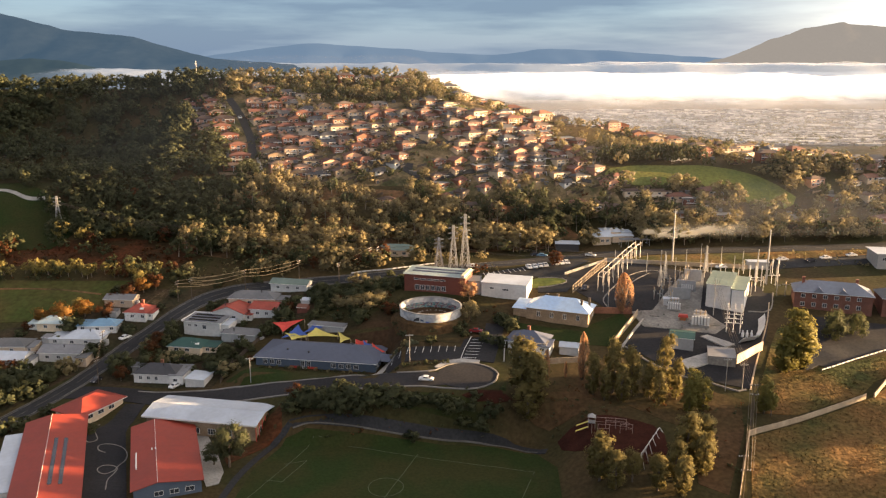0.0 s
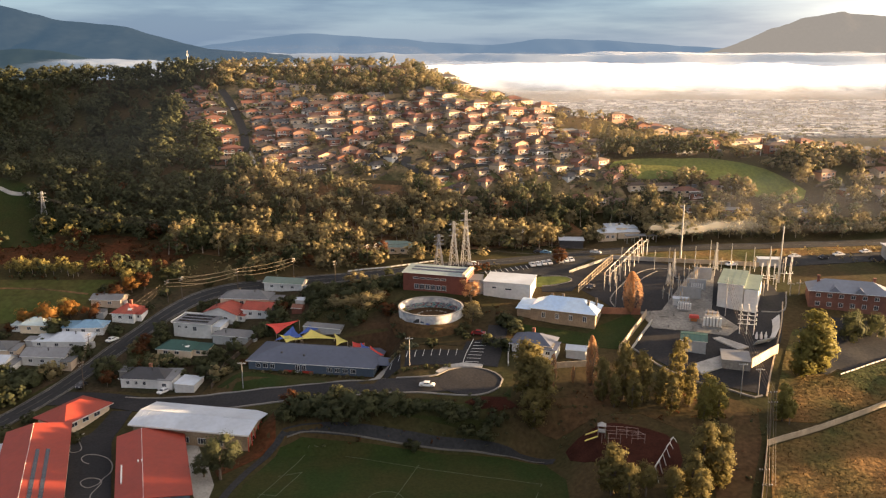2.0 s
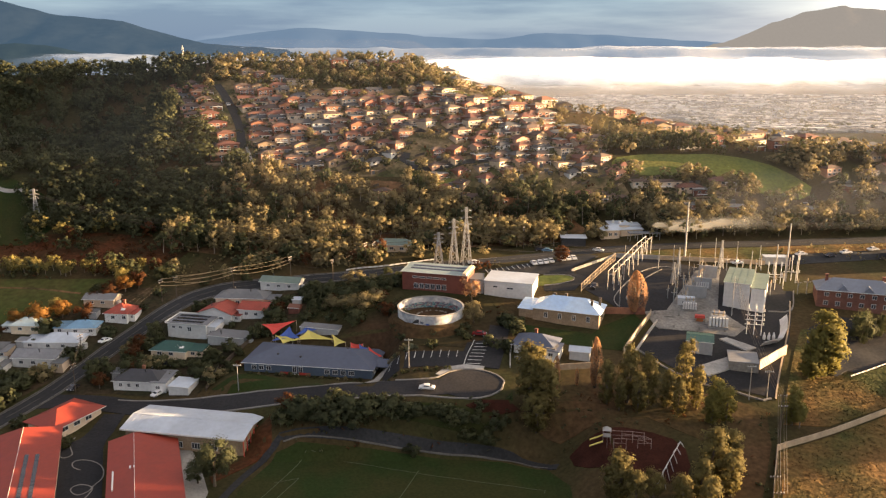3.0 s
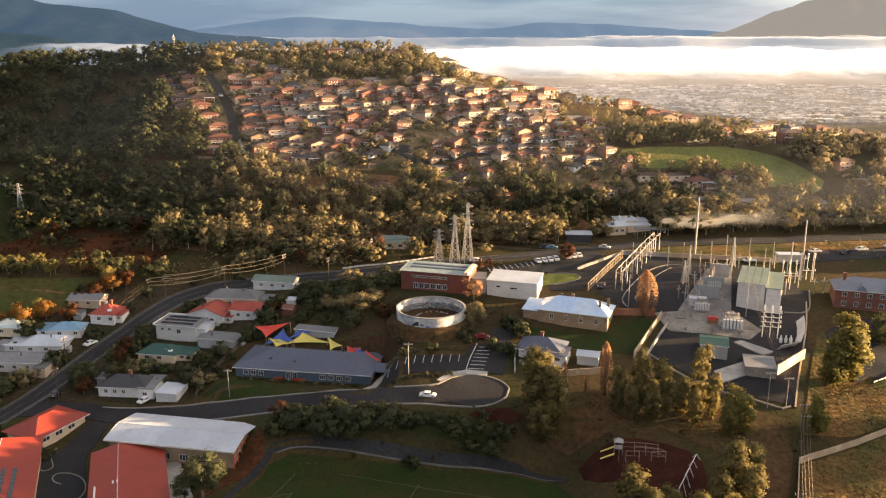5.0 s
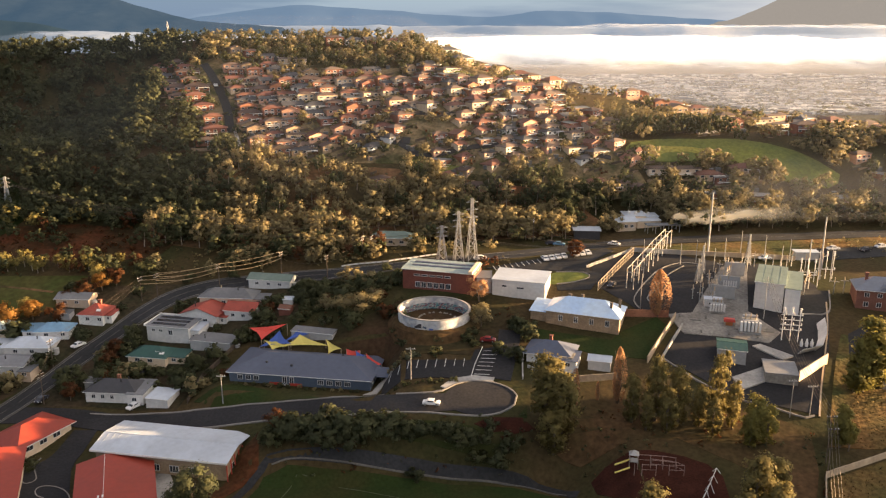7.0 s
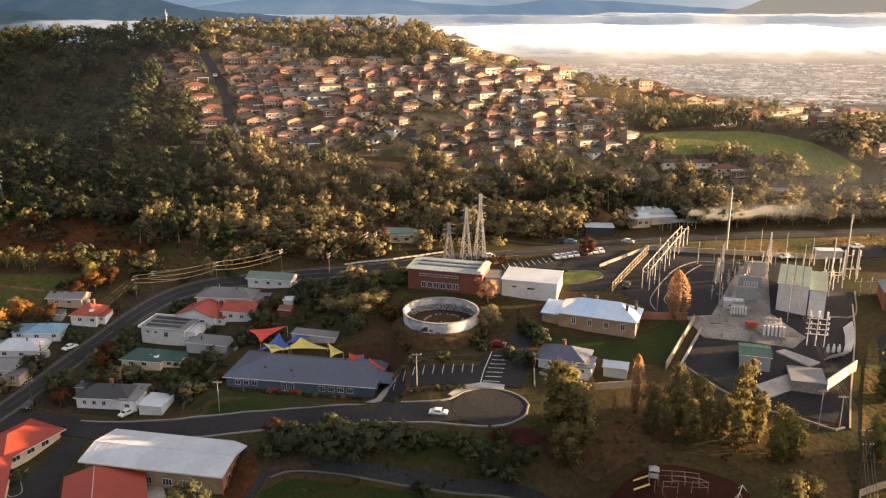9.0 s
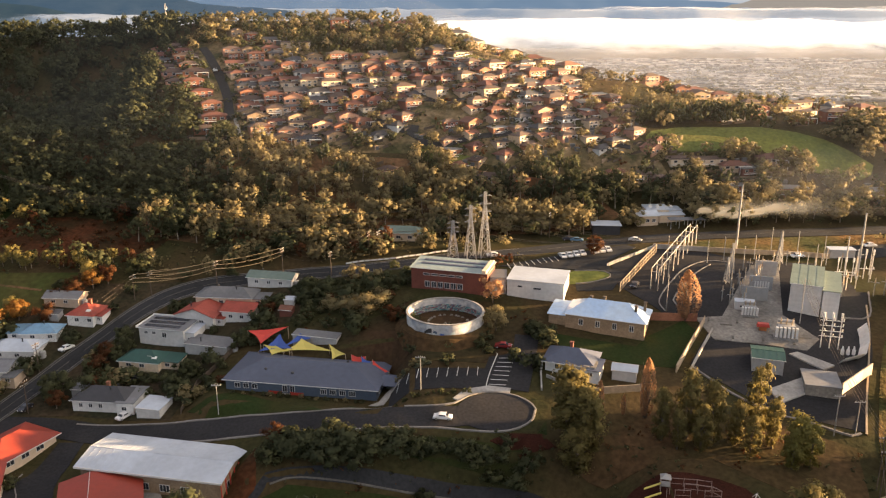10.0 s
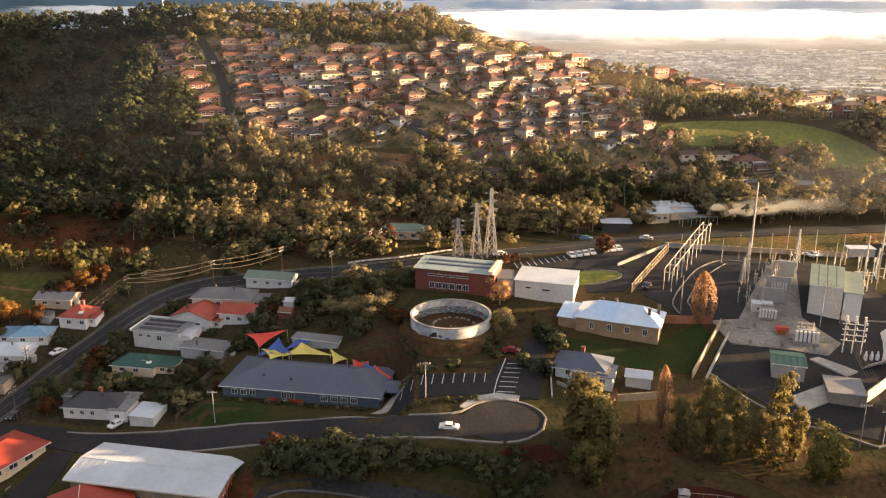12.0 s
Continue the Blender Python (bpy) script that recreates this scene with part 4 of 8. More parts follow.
for a, b in (((-36.5, 209.3), (-49.5, 176)), ((-36.5, 209.3), (0, 198.4)), ((0, 198.4), (24.1, 191.9)), ((24.1, 191.9), (19, 177)), ((-6.9, 201.8), (-15.5, 176)), ((-42.6, 196.2), (-36.9, 198.4)), ((-36.9, 198.4), (-41.3, 186.7)), ((-41.3, 186.7), (-45.8, 187.7))):
    strip("field_line", [a, ((a[0] + b[0]) / 2, (a[1] + b[1]) / 2), b], 0.16, M["faded"], 0.15, "faded white line marked on the grass", "field marking", depth=0.02)
ring = [(-14.5 + 4.5 * math.cos(i * math.pi / 10), 184.2 + 4.5 * math.sin(i * math.pi / 10)) for i in range(21)]
strip("field_line", ring, 0.16, M["faded"], 0.15, "faded white circle marked on the grass", "field marking", depth=0.02)
strip("valley_track", [(-200, 299), (-170, 300.5), (-150, 300), (-132, 297)], 0.9, M["floor"], 0.18, "faint brown track over the valley meadow", "track")
strip("field_path", [(-55, 176), (-53.4, 190), (-49, 204), (-45, 211), (-40, 212.6), (-12.8, 209.8), (0, 208.6), (14.5, 207.6), (22, 205), (28.5, 201)], 1.9, M["old_road"], 0.16, "narrow grey path round the sports field", "path")
strip("field_kerb", [(-43, 211.2), (-36, 211.6), (-12.8, 208.8), (0, 207.6), (14.5, 206.6), (26, 202)], 0.2, M["edge"], 0.25, "low pale retaining edge by the field", "kerb")
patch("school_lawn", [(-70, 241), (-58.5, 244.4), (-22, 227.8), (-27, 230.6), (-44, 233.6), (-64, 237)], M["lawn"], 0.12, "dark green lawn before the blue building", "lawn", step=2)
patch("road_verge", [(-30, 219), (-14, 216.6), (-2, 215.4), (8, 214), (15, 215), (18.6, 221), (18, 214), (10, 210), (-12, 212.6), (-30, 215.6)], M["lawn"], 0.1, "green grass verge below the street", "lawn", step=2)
patch("house_lawn", [(24.5, 257.6), (45.4, 250.0), (50, 255), (61, 262.0), (63, 257), (52.8, 240.2), (40, 243), (26, 250)], M["lawn"], 0.1, "green lawn beside the stone building", "lawn", step=2)
patch("playground_mulch", [(31.5, 202.4), (35, 204.2), (40, 204.6), (46, 203.6), (52, 201.6), (56.5, 199), (58.6, 195), (58, 189), (55.6, 184.5), (51, 183.4), (46, 186), (40, 190), (35, 194), (32, 198)], M["mulch"], 0.12, "dark red bark mulch under the play equipment", "playground", step=2)
patch("mulch_bed", [(5.4, 214.8), (10, 216.6), (17, 216.2), (20, 213.6), (12, 212.4)], M["mulch"], 0.16, "reddish mulch bed by the turning circle", "garden bed", step=2)
patch("dry_field", [(72, 168), (81, 193.2), (97, 199.2), (119, 209.2), (128, 215.5), (145, 220), (230, 215), (240, 150), (150, 120), (70, 130)], M["dry"], 0.14, "rough golden dry grass in low sun", "grass field", step=3)
patch("dry_bank", [(93, 214), (103, 224), (116, 226), (140, 234), (146, 229), (126, 218.5), (119, 212), (97, 202.5), (86, 204)], M["dry"], 0.13, "golden dry grass bank", "grass field", step=3)
patch("tank_scrub", [(-44, 262), (-26, 268), (-14, 276), (8, 274), (22, 262), (17, 252), (11, 248), (6, 244), (-18, 246), (-28, 252)], M["scrub"], 0.1, "brown scrubby ground round the old tank", "scrub", step=3)
patch("dry_verge", [(87.4, 204), (90, 212.6), (96, 224.6), (103, 238), (110, 250), (113, 249), (107, 236), (106, 228.6), (100, 221), (93, 214), (88, 206)], M["dry"], 0.12, "golden dry grass beside the substation wall", "grass", step=2.5)
patch("yard_verge", [(64, 311.5), (82, 308), (118, 302), (160, 304), (200, 318), (200, 325), (150, 321.5), (110, 318), (84, 316.5), (66, 314.5)], M["dry"], 0.1, "dry golden verge behind the substation", "grass", step=3)
strip("right_road", [(107, 227), (112, 230.5), (124, 235.5), (140, 239.5), (165, 245)], 7.0, M["old_road"], 0.15, "worn asphalt road behind the bank", "road")
patch("right_yard", [(104, 232), (112, 250), (124, 258), (146, 252), (170, 252), (168, 240), (140, 236), (116, 226)], M["asphalt"], 0.13, "worn asphalt yard before the brick building", "yard", step=3)
patch("valley_field", [(-215, 307), (-146, 306), (-124, 306), (-120, 298), (-126, 291), (-134, 286), (-150, 281), (-215, 278)], M["meadow"], 0.12, "green valley meadow", "meadow", step=3)
patch("hill_pasture", [(76, 375), (78, 382), (81, 385.8), (92, 390), (104, 391.5), (128, 391.6), (141, 387), (150, 381.3), (158, 373), (163, 365), (160, 360), (154.6, 357), (146, 358), (138, 361.7), (130, 368), (122, 373.6), (110, 374), (99, 373.4), (86, 373)], M["pasture"], 0.25, "sunlit green pasture on the far slope", "pasture", step=3)
# low sun across the pasture, laid on as a golden patch
patch("pasture_crest", [(79, 377), (84, 382.5), (94, 384.5), (106, 384), (116, 381.5), (121, 378), (112, 377.6), (104, 380), (95, 379.6), (90, 376.4), (84, 375)], M["sun_strip"], 0.29, "strip of golden sunlight painted across the pasture", "pasture", step=3)
# shade put in here by the lawn's dark colour instead of pasture's
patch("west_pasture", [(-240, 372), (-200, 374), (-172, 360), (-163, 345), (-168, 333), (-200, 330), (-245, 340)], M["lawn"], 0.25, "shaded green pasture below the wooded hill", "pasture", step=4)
strip("track", [(-225, 362), (-205, 367), (-190, 362), (-180, 362.5)], 1.6, M["concrete"], 0.35, "pale winding track on the pasture", "track")
hill_road = [(-91.5, 385.5), (-92.6, 389.5), (-96.5, 402), (-104, 419), (-111, 433), (-117, 444)]
patch("hill_gardens", [(-132, 446), (-118, 412), (-100, 380), (-84, 366), (-50, 369), (-10, 368), (20, 362), (60, 357), (82, 360), (78, 376), (70, 392), (56, 410), (40, 432), (20, 446), (0, 440), (-40, 438), (-80, 440), (-110, 452)], M["garden"], 0.1, "brown garden ground and dry lawns between the hill houses", "ground", step=5)
patch("hill_lawn", [(1, 437), (10, 435), (14.4, 432.2), (20, 420), (20.9, 410), (14, 411), (8.6, 413.5), (3, 425)], M["pasture"], 0.22, "green lawn on the shoulder of the hill", "lawn")
patch("hill_lawn", [(-14.3, 369.9), (-4, 369), (7.1, 366.6), (7, 362.9), (-3, 363), (-10.8, 364.9)], M["pasture"], 0.22, "green lawn below the hill houses", "lawn")
strip("hill_street", [(-50, 404), (-48.2, 399.9), (-44.6, 392.5), (-36.8, 386.5), (-22.6, 381.6), (-14.4, 380)], 3.6, M["old_road"], 0.3, "curved grey street between the hill houses", "road")
strip("hill_road", hill_road, 3.8, M["old_road"], 0.3, "straight asphalt road climbing the hill", "road")
strip("hill_street", [(-92, 387.6), (-87.3, 386.8), (-81.4, 385), (-76, 381), (-70, 378)], 2.6, M["old_road"], 0.3, "narrow hillside street between the houses", "road")
strip("hill_footpath", [(-89.6, 386), (-87.4, 381), (-85, 375.4)], 1.3, M["concrete"], 0.35, "pale concrete footpath beside the hill road", "path")
strip("hill_street", [(-70, 378), (-66, 375.5), (-50, 378), (-34, 382), (-20, 379), (-8, 372), (10, 376), (40, 380), (70, 374)], 2.4, M["old_road"], 0.28, "narrow hillside street between the houses", "road")
strip("hill_street", [(-104, 420), (-88, 416), (-60, 413), (-30, 414), (0, 413), (30, 414), (60, 410)], 2.4, M["old_road"], 0.28, "narrow hillside street between the houses", "road")
strip("hill_street", [(-96, 402), (-80, 398), (-50, 396), (-20, 398), (10, 397), (44, 398), (72, 392)], 2.4, M["old_road"], 0.28, "narrow hillside street between the houses", "road")
patch("upper_car_park", [(13, 297), (24, 301.6), (33.4, 305.2), (42.4, 308.5), (56, 313.5), (59, 311), (47.4, 299.5), (47.2, 294), (51, 290.5), (45, 279.6), (34.6, 279.4), (34.7, 283), (40.2, 284.4), (46, 288.2), (47, 291), (44, 293.6), (36.2, 294), (23.9, 295.6)], M["old_road"], 0.18, "asphalt car park above the halls", "car park", step=3)
patch("far_right_car_park", [(118, 303), (128, 310), (160, 314), (188, 318), (190, 308), (150, 303), (122, 299)], M["old_road"], 0.18, "asphalt car park before the trees", "car park", step=3)
patch("hall_lawn", [(33, 284), (34.6, 284), (40, 285.2), (44, 286.8), (45.8, 288.4), (46.2, 290.2), (44.8, 292), (42, 292.8), (36, 292.9), (33, 291)], M["pasture"], 0.12, "bright green grass beside the white hall", "lawn", step=2)
strip("lawn_kerb", [(35, 284.2), (40, 285.0), (44, 286.6), (46, 288.2), (46.5, 290.2), (45, 292.2), (42, 293.1), (36, 293.2)], 0.3, M["kerb"], 0.3, "pale kerb round the hall lawn", "kerb")
for i in range(9):
    x, y = 15.5 + i * 1.95, 298.6 + i * 0.62
    strip("bay_line", [(x, y), (x + 0.9, y - 3.6)], 0.16, M["paint"], 0.26, "white painted parking bay line", "road marking")
# ---- the buildings in the valley ----
school = building("childcare_centre", (-61.1, 246.2), (-21.6, 239.5), 16.5, 3.2, "hip", 2.6, M["wall_blue"], M["roof_blue"], "long low blue weatherboard building with a blue-grey hip roof", "school building",
                  front=between(3, 2, 9, 0.9, 1.5, 1.4, 1) + between(2, 15, 19, 0.6, 1.3, 1.9, 1) + between(4, 25, 35, 0.8, 1.7, 1.4, 2), end=between(3, 1.5, 11, 0.9, 1.4, 1.3), over=0.7, z=-4.6)
part("porch", roof_shape("gable", 5.0, 6.0, 2.6, 1.2, 0.4).mesh("porch", M["roof_blue"]), None, school, "blue-grey gabled porch", pose(40.5, 4.0, 0.0, 0, 0, 0))
for x, y, z in ((9.5, 4.0, 4.4), (17.0, 3.2, 4.2), (30.0, 9.6, 5.4)):
    part("roof_vent", Shape().rod((x, y, z - 0.4), (x, y, z + 0.4), 0.3, n=10).rod((x, y, z + 0.4), (x, y, z + 0.65), 0.45, 0.2, 10), M["dark"], school, "dark round roof vent")
for x in (11.6, 17.4):
    part("red_panel", Shape().box(x, -0.25, -0.5, x + 3.6, -0.05, 0.7), M["red_paint"], school, "red painted panel")
part("sign", Shape().box(15.3, -0.3, -0.6, 17.3, -0.1, 0.3), M["trim"], school, "white sign board")
patch("entrance_path", [(-23.4, 236.8), (-19.6, 236.6), (-18.0, 241.0), (-14.6, 243.6), (-16.0, 245.0), (-19.4, 242.8), (-21.0, 238.6)], M["concrete"], 0.2, "pale concrete path to the porch of the blue building", "path", step=1.5)

# the hall with the white roof, and the red-roofed school blocks
hall = building("school_hall", (-86.6, 216.2), (-53.4, 209.6), 13.4, 5.2, "gable", 1.2, M["wall_tan"], M["roof_white"], "brown brick school hall with a wide white metal roof", "school building",
                front=between(4, 8, 28, 0.8, 2.4, 1.8, 2), end=between(2, 1, 10, 0.8, 2.0, 2.2), over=0.9, ribs=1.6, ridge_at=0.42, z=-13.4)
block_a = building("classroom_block", (-75.6, 176.6), (-60.6, 182.2), 37.0, 3.5, "cross", 1.3, M["wall_blue"], M["red_roof"], "classroom block with a red metal roof and blue gable", "school building", front=between(3, 4, 15, 0.9, 2.2, 1.3), west=between(5, 4, 32, 0.9, 2.2, 1.2), end=between(5, 3, 33, 0.9, 2.4, 1.3), over=0.7, ridge_at=0.36, z=-13.5)
block_b = building("classroom_block", (-101.0, 165.7), (-86.6, 171.4), 52.0, 3.5, "cross", 1.4, M["wall_cream"], M["red_roof"], "long classroom block with a red roof and solar panels", "school building", front=between(3, 1, 15, 0.9, 2.2, 1.3), over=0.6, ridge_at=0.42, z=-13.5)
block_c = building("classroom_block", (-107.2, 219.6), (-100.4, 233.6), 11.0, 3.2, "hip", 2.2, M["wall_cream"], M["red_roof"], "classroom block with a red hip roof beside the main road", "school building", front=between(3, 1, 13, 0.9, 2.2, 1.3), over=1.0, z=-13.2)
panel = Shape().box(0, 0, 0, 0.95, 1.7, 0.05).mesh("solar_panel", M["solar"])
slope = math.degrees(math.atan2(1.4, 15.5 * 0.58))
for i in range(2):
    for j in range(15):
        x = 8.2 + i * 2.4
        part("solar_panel", panel, None, block_b, at=pose(x, 9 + j * 1.8, 4.9 - 1.4 * (x - 6.5) / 9.0 + 0.2, 0, slope, 0))
for i in range(2):
    part("roof_vent", Shape().box(0, 0, 0, 0.35, 1.0, 0.3), M["trim"], block_a, at=pose(4.6 + i * 0.9, 18, 4.75))
part("flue", Shape().box(0.6, 10, 3.8, 0.95, 19, 4.3), M["trim"], block_a, "white duct on the roof")
building("covered_way", (-110.4, 176.0), (-105.4, 178.0), 34.0, 2.6, "flat", 0, M["wall_white"], M["roof_white"], "flat white covered walkway beside the classrooms", "walkway", over=0.3, ribs=3.0)

for i in range(7):         # posts of the hall's open east end
    part("post", Shape().box(-0.1, -0.1, -1.5, 0.1, 0.1, 5.0), M["red_paint"], hall, "red steel post", pose(34.4, -0.6 + i * 2.2, 0))
part("fascia", Shape().box(-0.95, -1.05, 4.75, 34.7, -0.92, 5.1), M["trim"], hall, "white roof fascia")

# houses by the bend
def dress(ob, wing=None, flues=(), lights=(), tank=None, steps=None):
    """What has grown on a house: a side wing with its own roof, flues, roof lights, a rain tank, steps."""
    if wing:
        x, y, L, D, h, w, r = wing
        part("wing_wall", wall_shape("lean", L, D, h, 0.4, 2.5), M[w], ob, at=pose(x, y, 0))
        part("wing_roof", roof_shape("lean", L, D, h, 0.4, 0.3, 0.12), M[r], ob, at=pose(x, y, 0))
        window(ob, pose(x + L * 0.3, y - 0.02, 0.9), min(1.4, L * 0.4), 1.1, 1)
    for x, y, z in flues:
        part("flue", Shape().rod((x, y, z), (x, y, z + 1.3), 0.16, n=8).rod((x, y, z + 1.3), (x, y, z + 1.5), 0.28, 0.2, 8), M["dark"], ob)
    for x, y, z, a in lights:
        part("roof_light", Shape().box(-0.7, -0.5, 0, 0.7, 0.5, 0.12), M["trim"], ob, at=pose(x, y, z, a, 0, 0))
    if tank:
        part("rain_tank", Shape().rod((*tank, -1.0), (*tank, 1.7), 0.9, n=14).rod((*tank, 1.7), (*tank, 2.0), 0.9, 0.15, 14), M["wall_grey"], ob)
    if steps:
        x, y = steps
        for i in range(4):
            part("step", Shape().box(x - 0.7, y - 0.3 * (i + 1), -1.5, x + 0.7, y - 0.3 * i, 0.1 - 0.18 * i), M["concrete"], ob)
    return ob



dress(building("cottage", (-101.3, 245.7), (-86.8, 244.2), 8.2, 3.0, "hip", 2.1, M["wall_white"], M["roof_dark"], "white weatherboard cottage with a charcoal roof", "house", front=between(3, 1, 9, 0.9, 1.1, 1.2), chimney=((8, 4.5),)), wing=(12.4, -0.8, 4.6, 8.8, 3.0, "wall_white", "roof_grey"), flues=((9.2, 3.0, 4.2), (10.4, 5.0, 4.0)), lights=((8.8, 2.2, 4.0, 24),), steps=(13.5, -0.8))
building("garage", (-83.2, 241.6), (-76.8, 240.2), 6.4, 2.6, "lean", 0.3, M["wall_white"], M["roof_white"], "white garage with a flat pale roof", "garage", over=0.2)
dress(building("cottage", (-95.5, 263.0), (-83.8, 260.9), 7.5, 2.6, "hip", 1.9, M["wall_cream"], M["roof_green"], "cream cottage with a dark green roof", "house", front=between(2, 1, 9, 0.9, 1.6, 1.1)), wing=(11.4, 1.6, 5.6, 5.4, 2.3, "wall_cream", "roof_green"), lights=((8.6, 2.2, 3.7, 22), (10.2, 1.4, 3.35, 22)), steps=(5, 0))
modern = dress(building("modern_house", (-93.2, 273.9), (-79.5, 271.0), 8.5, 4.3, "lean", 0.3, M["wall_white"], M["roof_grey"], "white two-storey house with a low grey roof", "house", front=between(2, 1, 6, 2.5, 1.2, 0.9) + between(1, 6, 10, 1.7, 1.5, 1.6), end=between(2, 1, 8, 2.4, 1.3, 1.2)), wing=(13.7, 1.0, 3.2, 6.5, 3.4, "wall_white", "roof_white"))
for row in range(3):       # dark panels in rows on the roof
    for i in range(9):
        part("solar_panel", Shape().box(0, 0, 0, 1.15, 1.5, 0.06), M["solar"], modern, at=pose(1.2 + 1.25 * i, 0.9 + 2.6 * row, 4.56 + 0.035 * (0.9 + 2.6 * row), 2, 0, 0))
part("parapet", Shape().box(-0.5, 8.7, 4.4, 14.2, 9.0, 5.2).box(-0.6, -0.6, 4.4, -0.35, 9.0, 4.95), M["trim"], modern, "white parapet")
dress(building("garden_shed", (-78.2, 267.8), (-65.5, 264.6), 6.0, 2.6, "lean", 0.3, M["wall_grey"], M["roof_grey"], "long low grey outbuilding", "shed", over=0.3), flues=((4, 2, 2.6),), tank=(14.6, 2.0))
dress(building("house", (-84.5, 280.5), (-72.5, 277.4), 9.0, 3.2, "cross", 2.2, M["wall_white"], M["tile_bright"], "white house with a red gabled roof", "house", front=between(2, 1, 11, 0.9, 1.6, 1.2)), wing=(12.2, 1.5, 2.6, 6.0, 2.4, "wall_white", "tile_bright"), flues=((3, 4, 4.4),))
dress(building("house", (-70.5, 280.0), (-61.0, 278.0), 8.0, 3.0, "gable", 1.6, M["wall_white"], M["tile_bright"], "small white house with a red roof", "house", front=between(2, 1, 8, 0.9, 1.3, 1.1)), wing=(-3.2, 1.5, 3.2, 5.0, 2.2, "wall_white", "tile_bright"))
dress(building("house", (-80.5, 288.0), (-63.0, 286.2), 8.0, 3.0, "hip", 1.9, M["wall_cream"], M["roof_grey"], "cream house with a grey-brown roof", "house", front=between(3, 1, 15, 0.9, 1.4, 1.1)), wing=(17.2, 0.5, 5.0, 5.0, 2.4, "wall_cream", "roof_grey"), flues=((6, 4, 4.2), (12, 3, 4.0)))
dress(building("house", (-66.2, 296.0), (-52.0, 293.0), 6.0, 2.8, "gable", 1.2, M["wall_white"], M["roof_sage"], "white house with a pale green roof beside the road", "house", front=between(3, 1, 13, 0.9, 1.3, 1.0)), flues=((4, 3, 3.4),), tank=(15.4, 2.0))
building("shed", (-53.0, 278.0), (-49.4, 277.2), 3.0, 2.2, "gable", 0.8, M["wall_brick"], M["tile_red"], "small shed with a red roof in the garden", "shed", over=0.25)
building("shed", (-52.5, 283.0), (-49.5, 282.6), 2.5, 2.0, "lean", 0.3, M["wall_white"], M["roof_white"], "small white garden shed", "shed", over=0.2)
dress(building("house", (-117.4, 281.6), (-109.4, 280.6), 8.5, 3.0, "hip", 2.2, M["wall_white"], M["tile_bright"], "white house with a bright red hip roof", "house", front=between(2, 1, 9, 0.9, 1.4, 1.2), chimney=((5, 5),)), wing=(8.0, 1.5, 2.2, 5.0, 2.3, "wall_white", "tile_bright"), lights=((6.2, 1.5, 3.95, 25),))
dress(building("house", (-128.0, 273.8), (-117.8, 274.4), 6.6, 2.6, "hip", 1.6, M["wall_white"], M["roof_lblue"], "white house with a bright blue roof", "house", front=between(2, 1, 11, 0.9, 1.4, 1.1)), wing=(-4.0, 1.0, 4.0, 6.0, 2.3, "wall_white", "roof_lblue"), flues=((6, 3, 3.8),))
dress(building("house", (-134.0, 266.6), (-120.5, 266.2), 8.0, 2.8, "hip", 1.8, M["wall_white"], M["roof_white"], "white house with a pale metal roof", "house", front=between(2, 1, 11, 0.9, 1.4, 1.1)), wing=(-5.0, 0.5, 5.0, 6.5, 2.3, "wall_white", "roof_white"), flues=((9, 3, 3.8),), tank=(14.8, 2.0))
dress(building("house", (-138.5, 258.6), (-124.0, 257.4), 8.0, 3.0, "gable", 1.6, M["wall_white"], M["roof_grey"], "white house with a grey metal roof beside the main road", "house", front=between(3, 1, 13, 0.9, 1.4, 1.1), end=between(2, 1, 7, 0.9, 1.2, 1.1)), wing=(14.2, -2.0, 3.6, 6.0, 2.2, "wall_cream", "roof_grey"), flues=((8, 2.5, 3.6),))
dress(building("house", (-158.0, 262.0), (-145.0, 262.0), 8.0, 2.8, "hip", 1.6, M["wall_cream"], M["roof_grey"], "cream house with a grey hip roof", "house", front=between(2, 1, 11, 0.9, 1.4, 1.1)), wing=(12.8, 0.5, 3.0, 6.0, 2.2, "wall_cream", "roof_grey"))
dress(building("house", (-147.0, 275.4), (-137.5, 275.0), 7.0, 2.8, "hip", 1.6, M["wall_cream"], M["roof_aqua"], "cream house with a pale blue-grey roof", "house", front=between(2, 1, 10, 0.9, 1.4, 1.1)), wing=(-3.4, 0.8, 3.4, 5.0, 2.2, "wall_white", "roof_aqua"), flues=((5, 3, 3.6),))
dress(building("house", (-153.0, 255.0), (-142.0, 254.0), 7.5, 2.8, "gable", 1.5, M["wall_white"], M["roof_white"], "white house with a pale roof among shrubs", "house", front=between(2, 1, 10, 0.9, 1.4, 1.1)), wing=(10.8, 0.6, 3.0, 5.0, 2.2, "wall_white", "roof_grey"))
dress(building("house", (-128.0, 290.0), (-117.0, 289.0), 6.0, 2.6, "gable", 1.2, M["wall_cream"], M["roof_grey"], "low cream house with a grey roof by the meadow", "house", front=between(2, 1, 9, 0.9, 1.4, 1.0)), flues=((4, 2.5, 3.2),), tank=(12.2, 1.5))

for x0, x1 in ((-104, -99.6), (-124.5, -121), (-142, -138.6), (-76, -73)):      # garden sheds among the hedges
    y0 = {-104: 251.5, -124.5: 283.5, -142: 268.5, -76: 291.5}[x0]
    building("shed", (x0, y0), (x1, y0 - 0.4), 3.0, 2.1, "lean", 0.4, M["wall_grey"], M["roof_grey"], "small grey garden shed among the hedges", "shed", over=0.2)

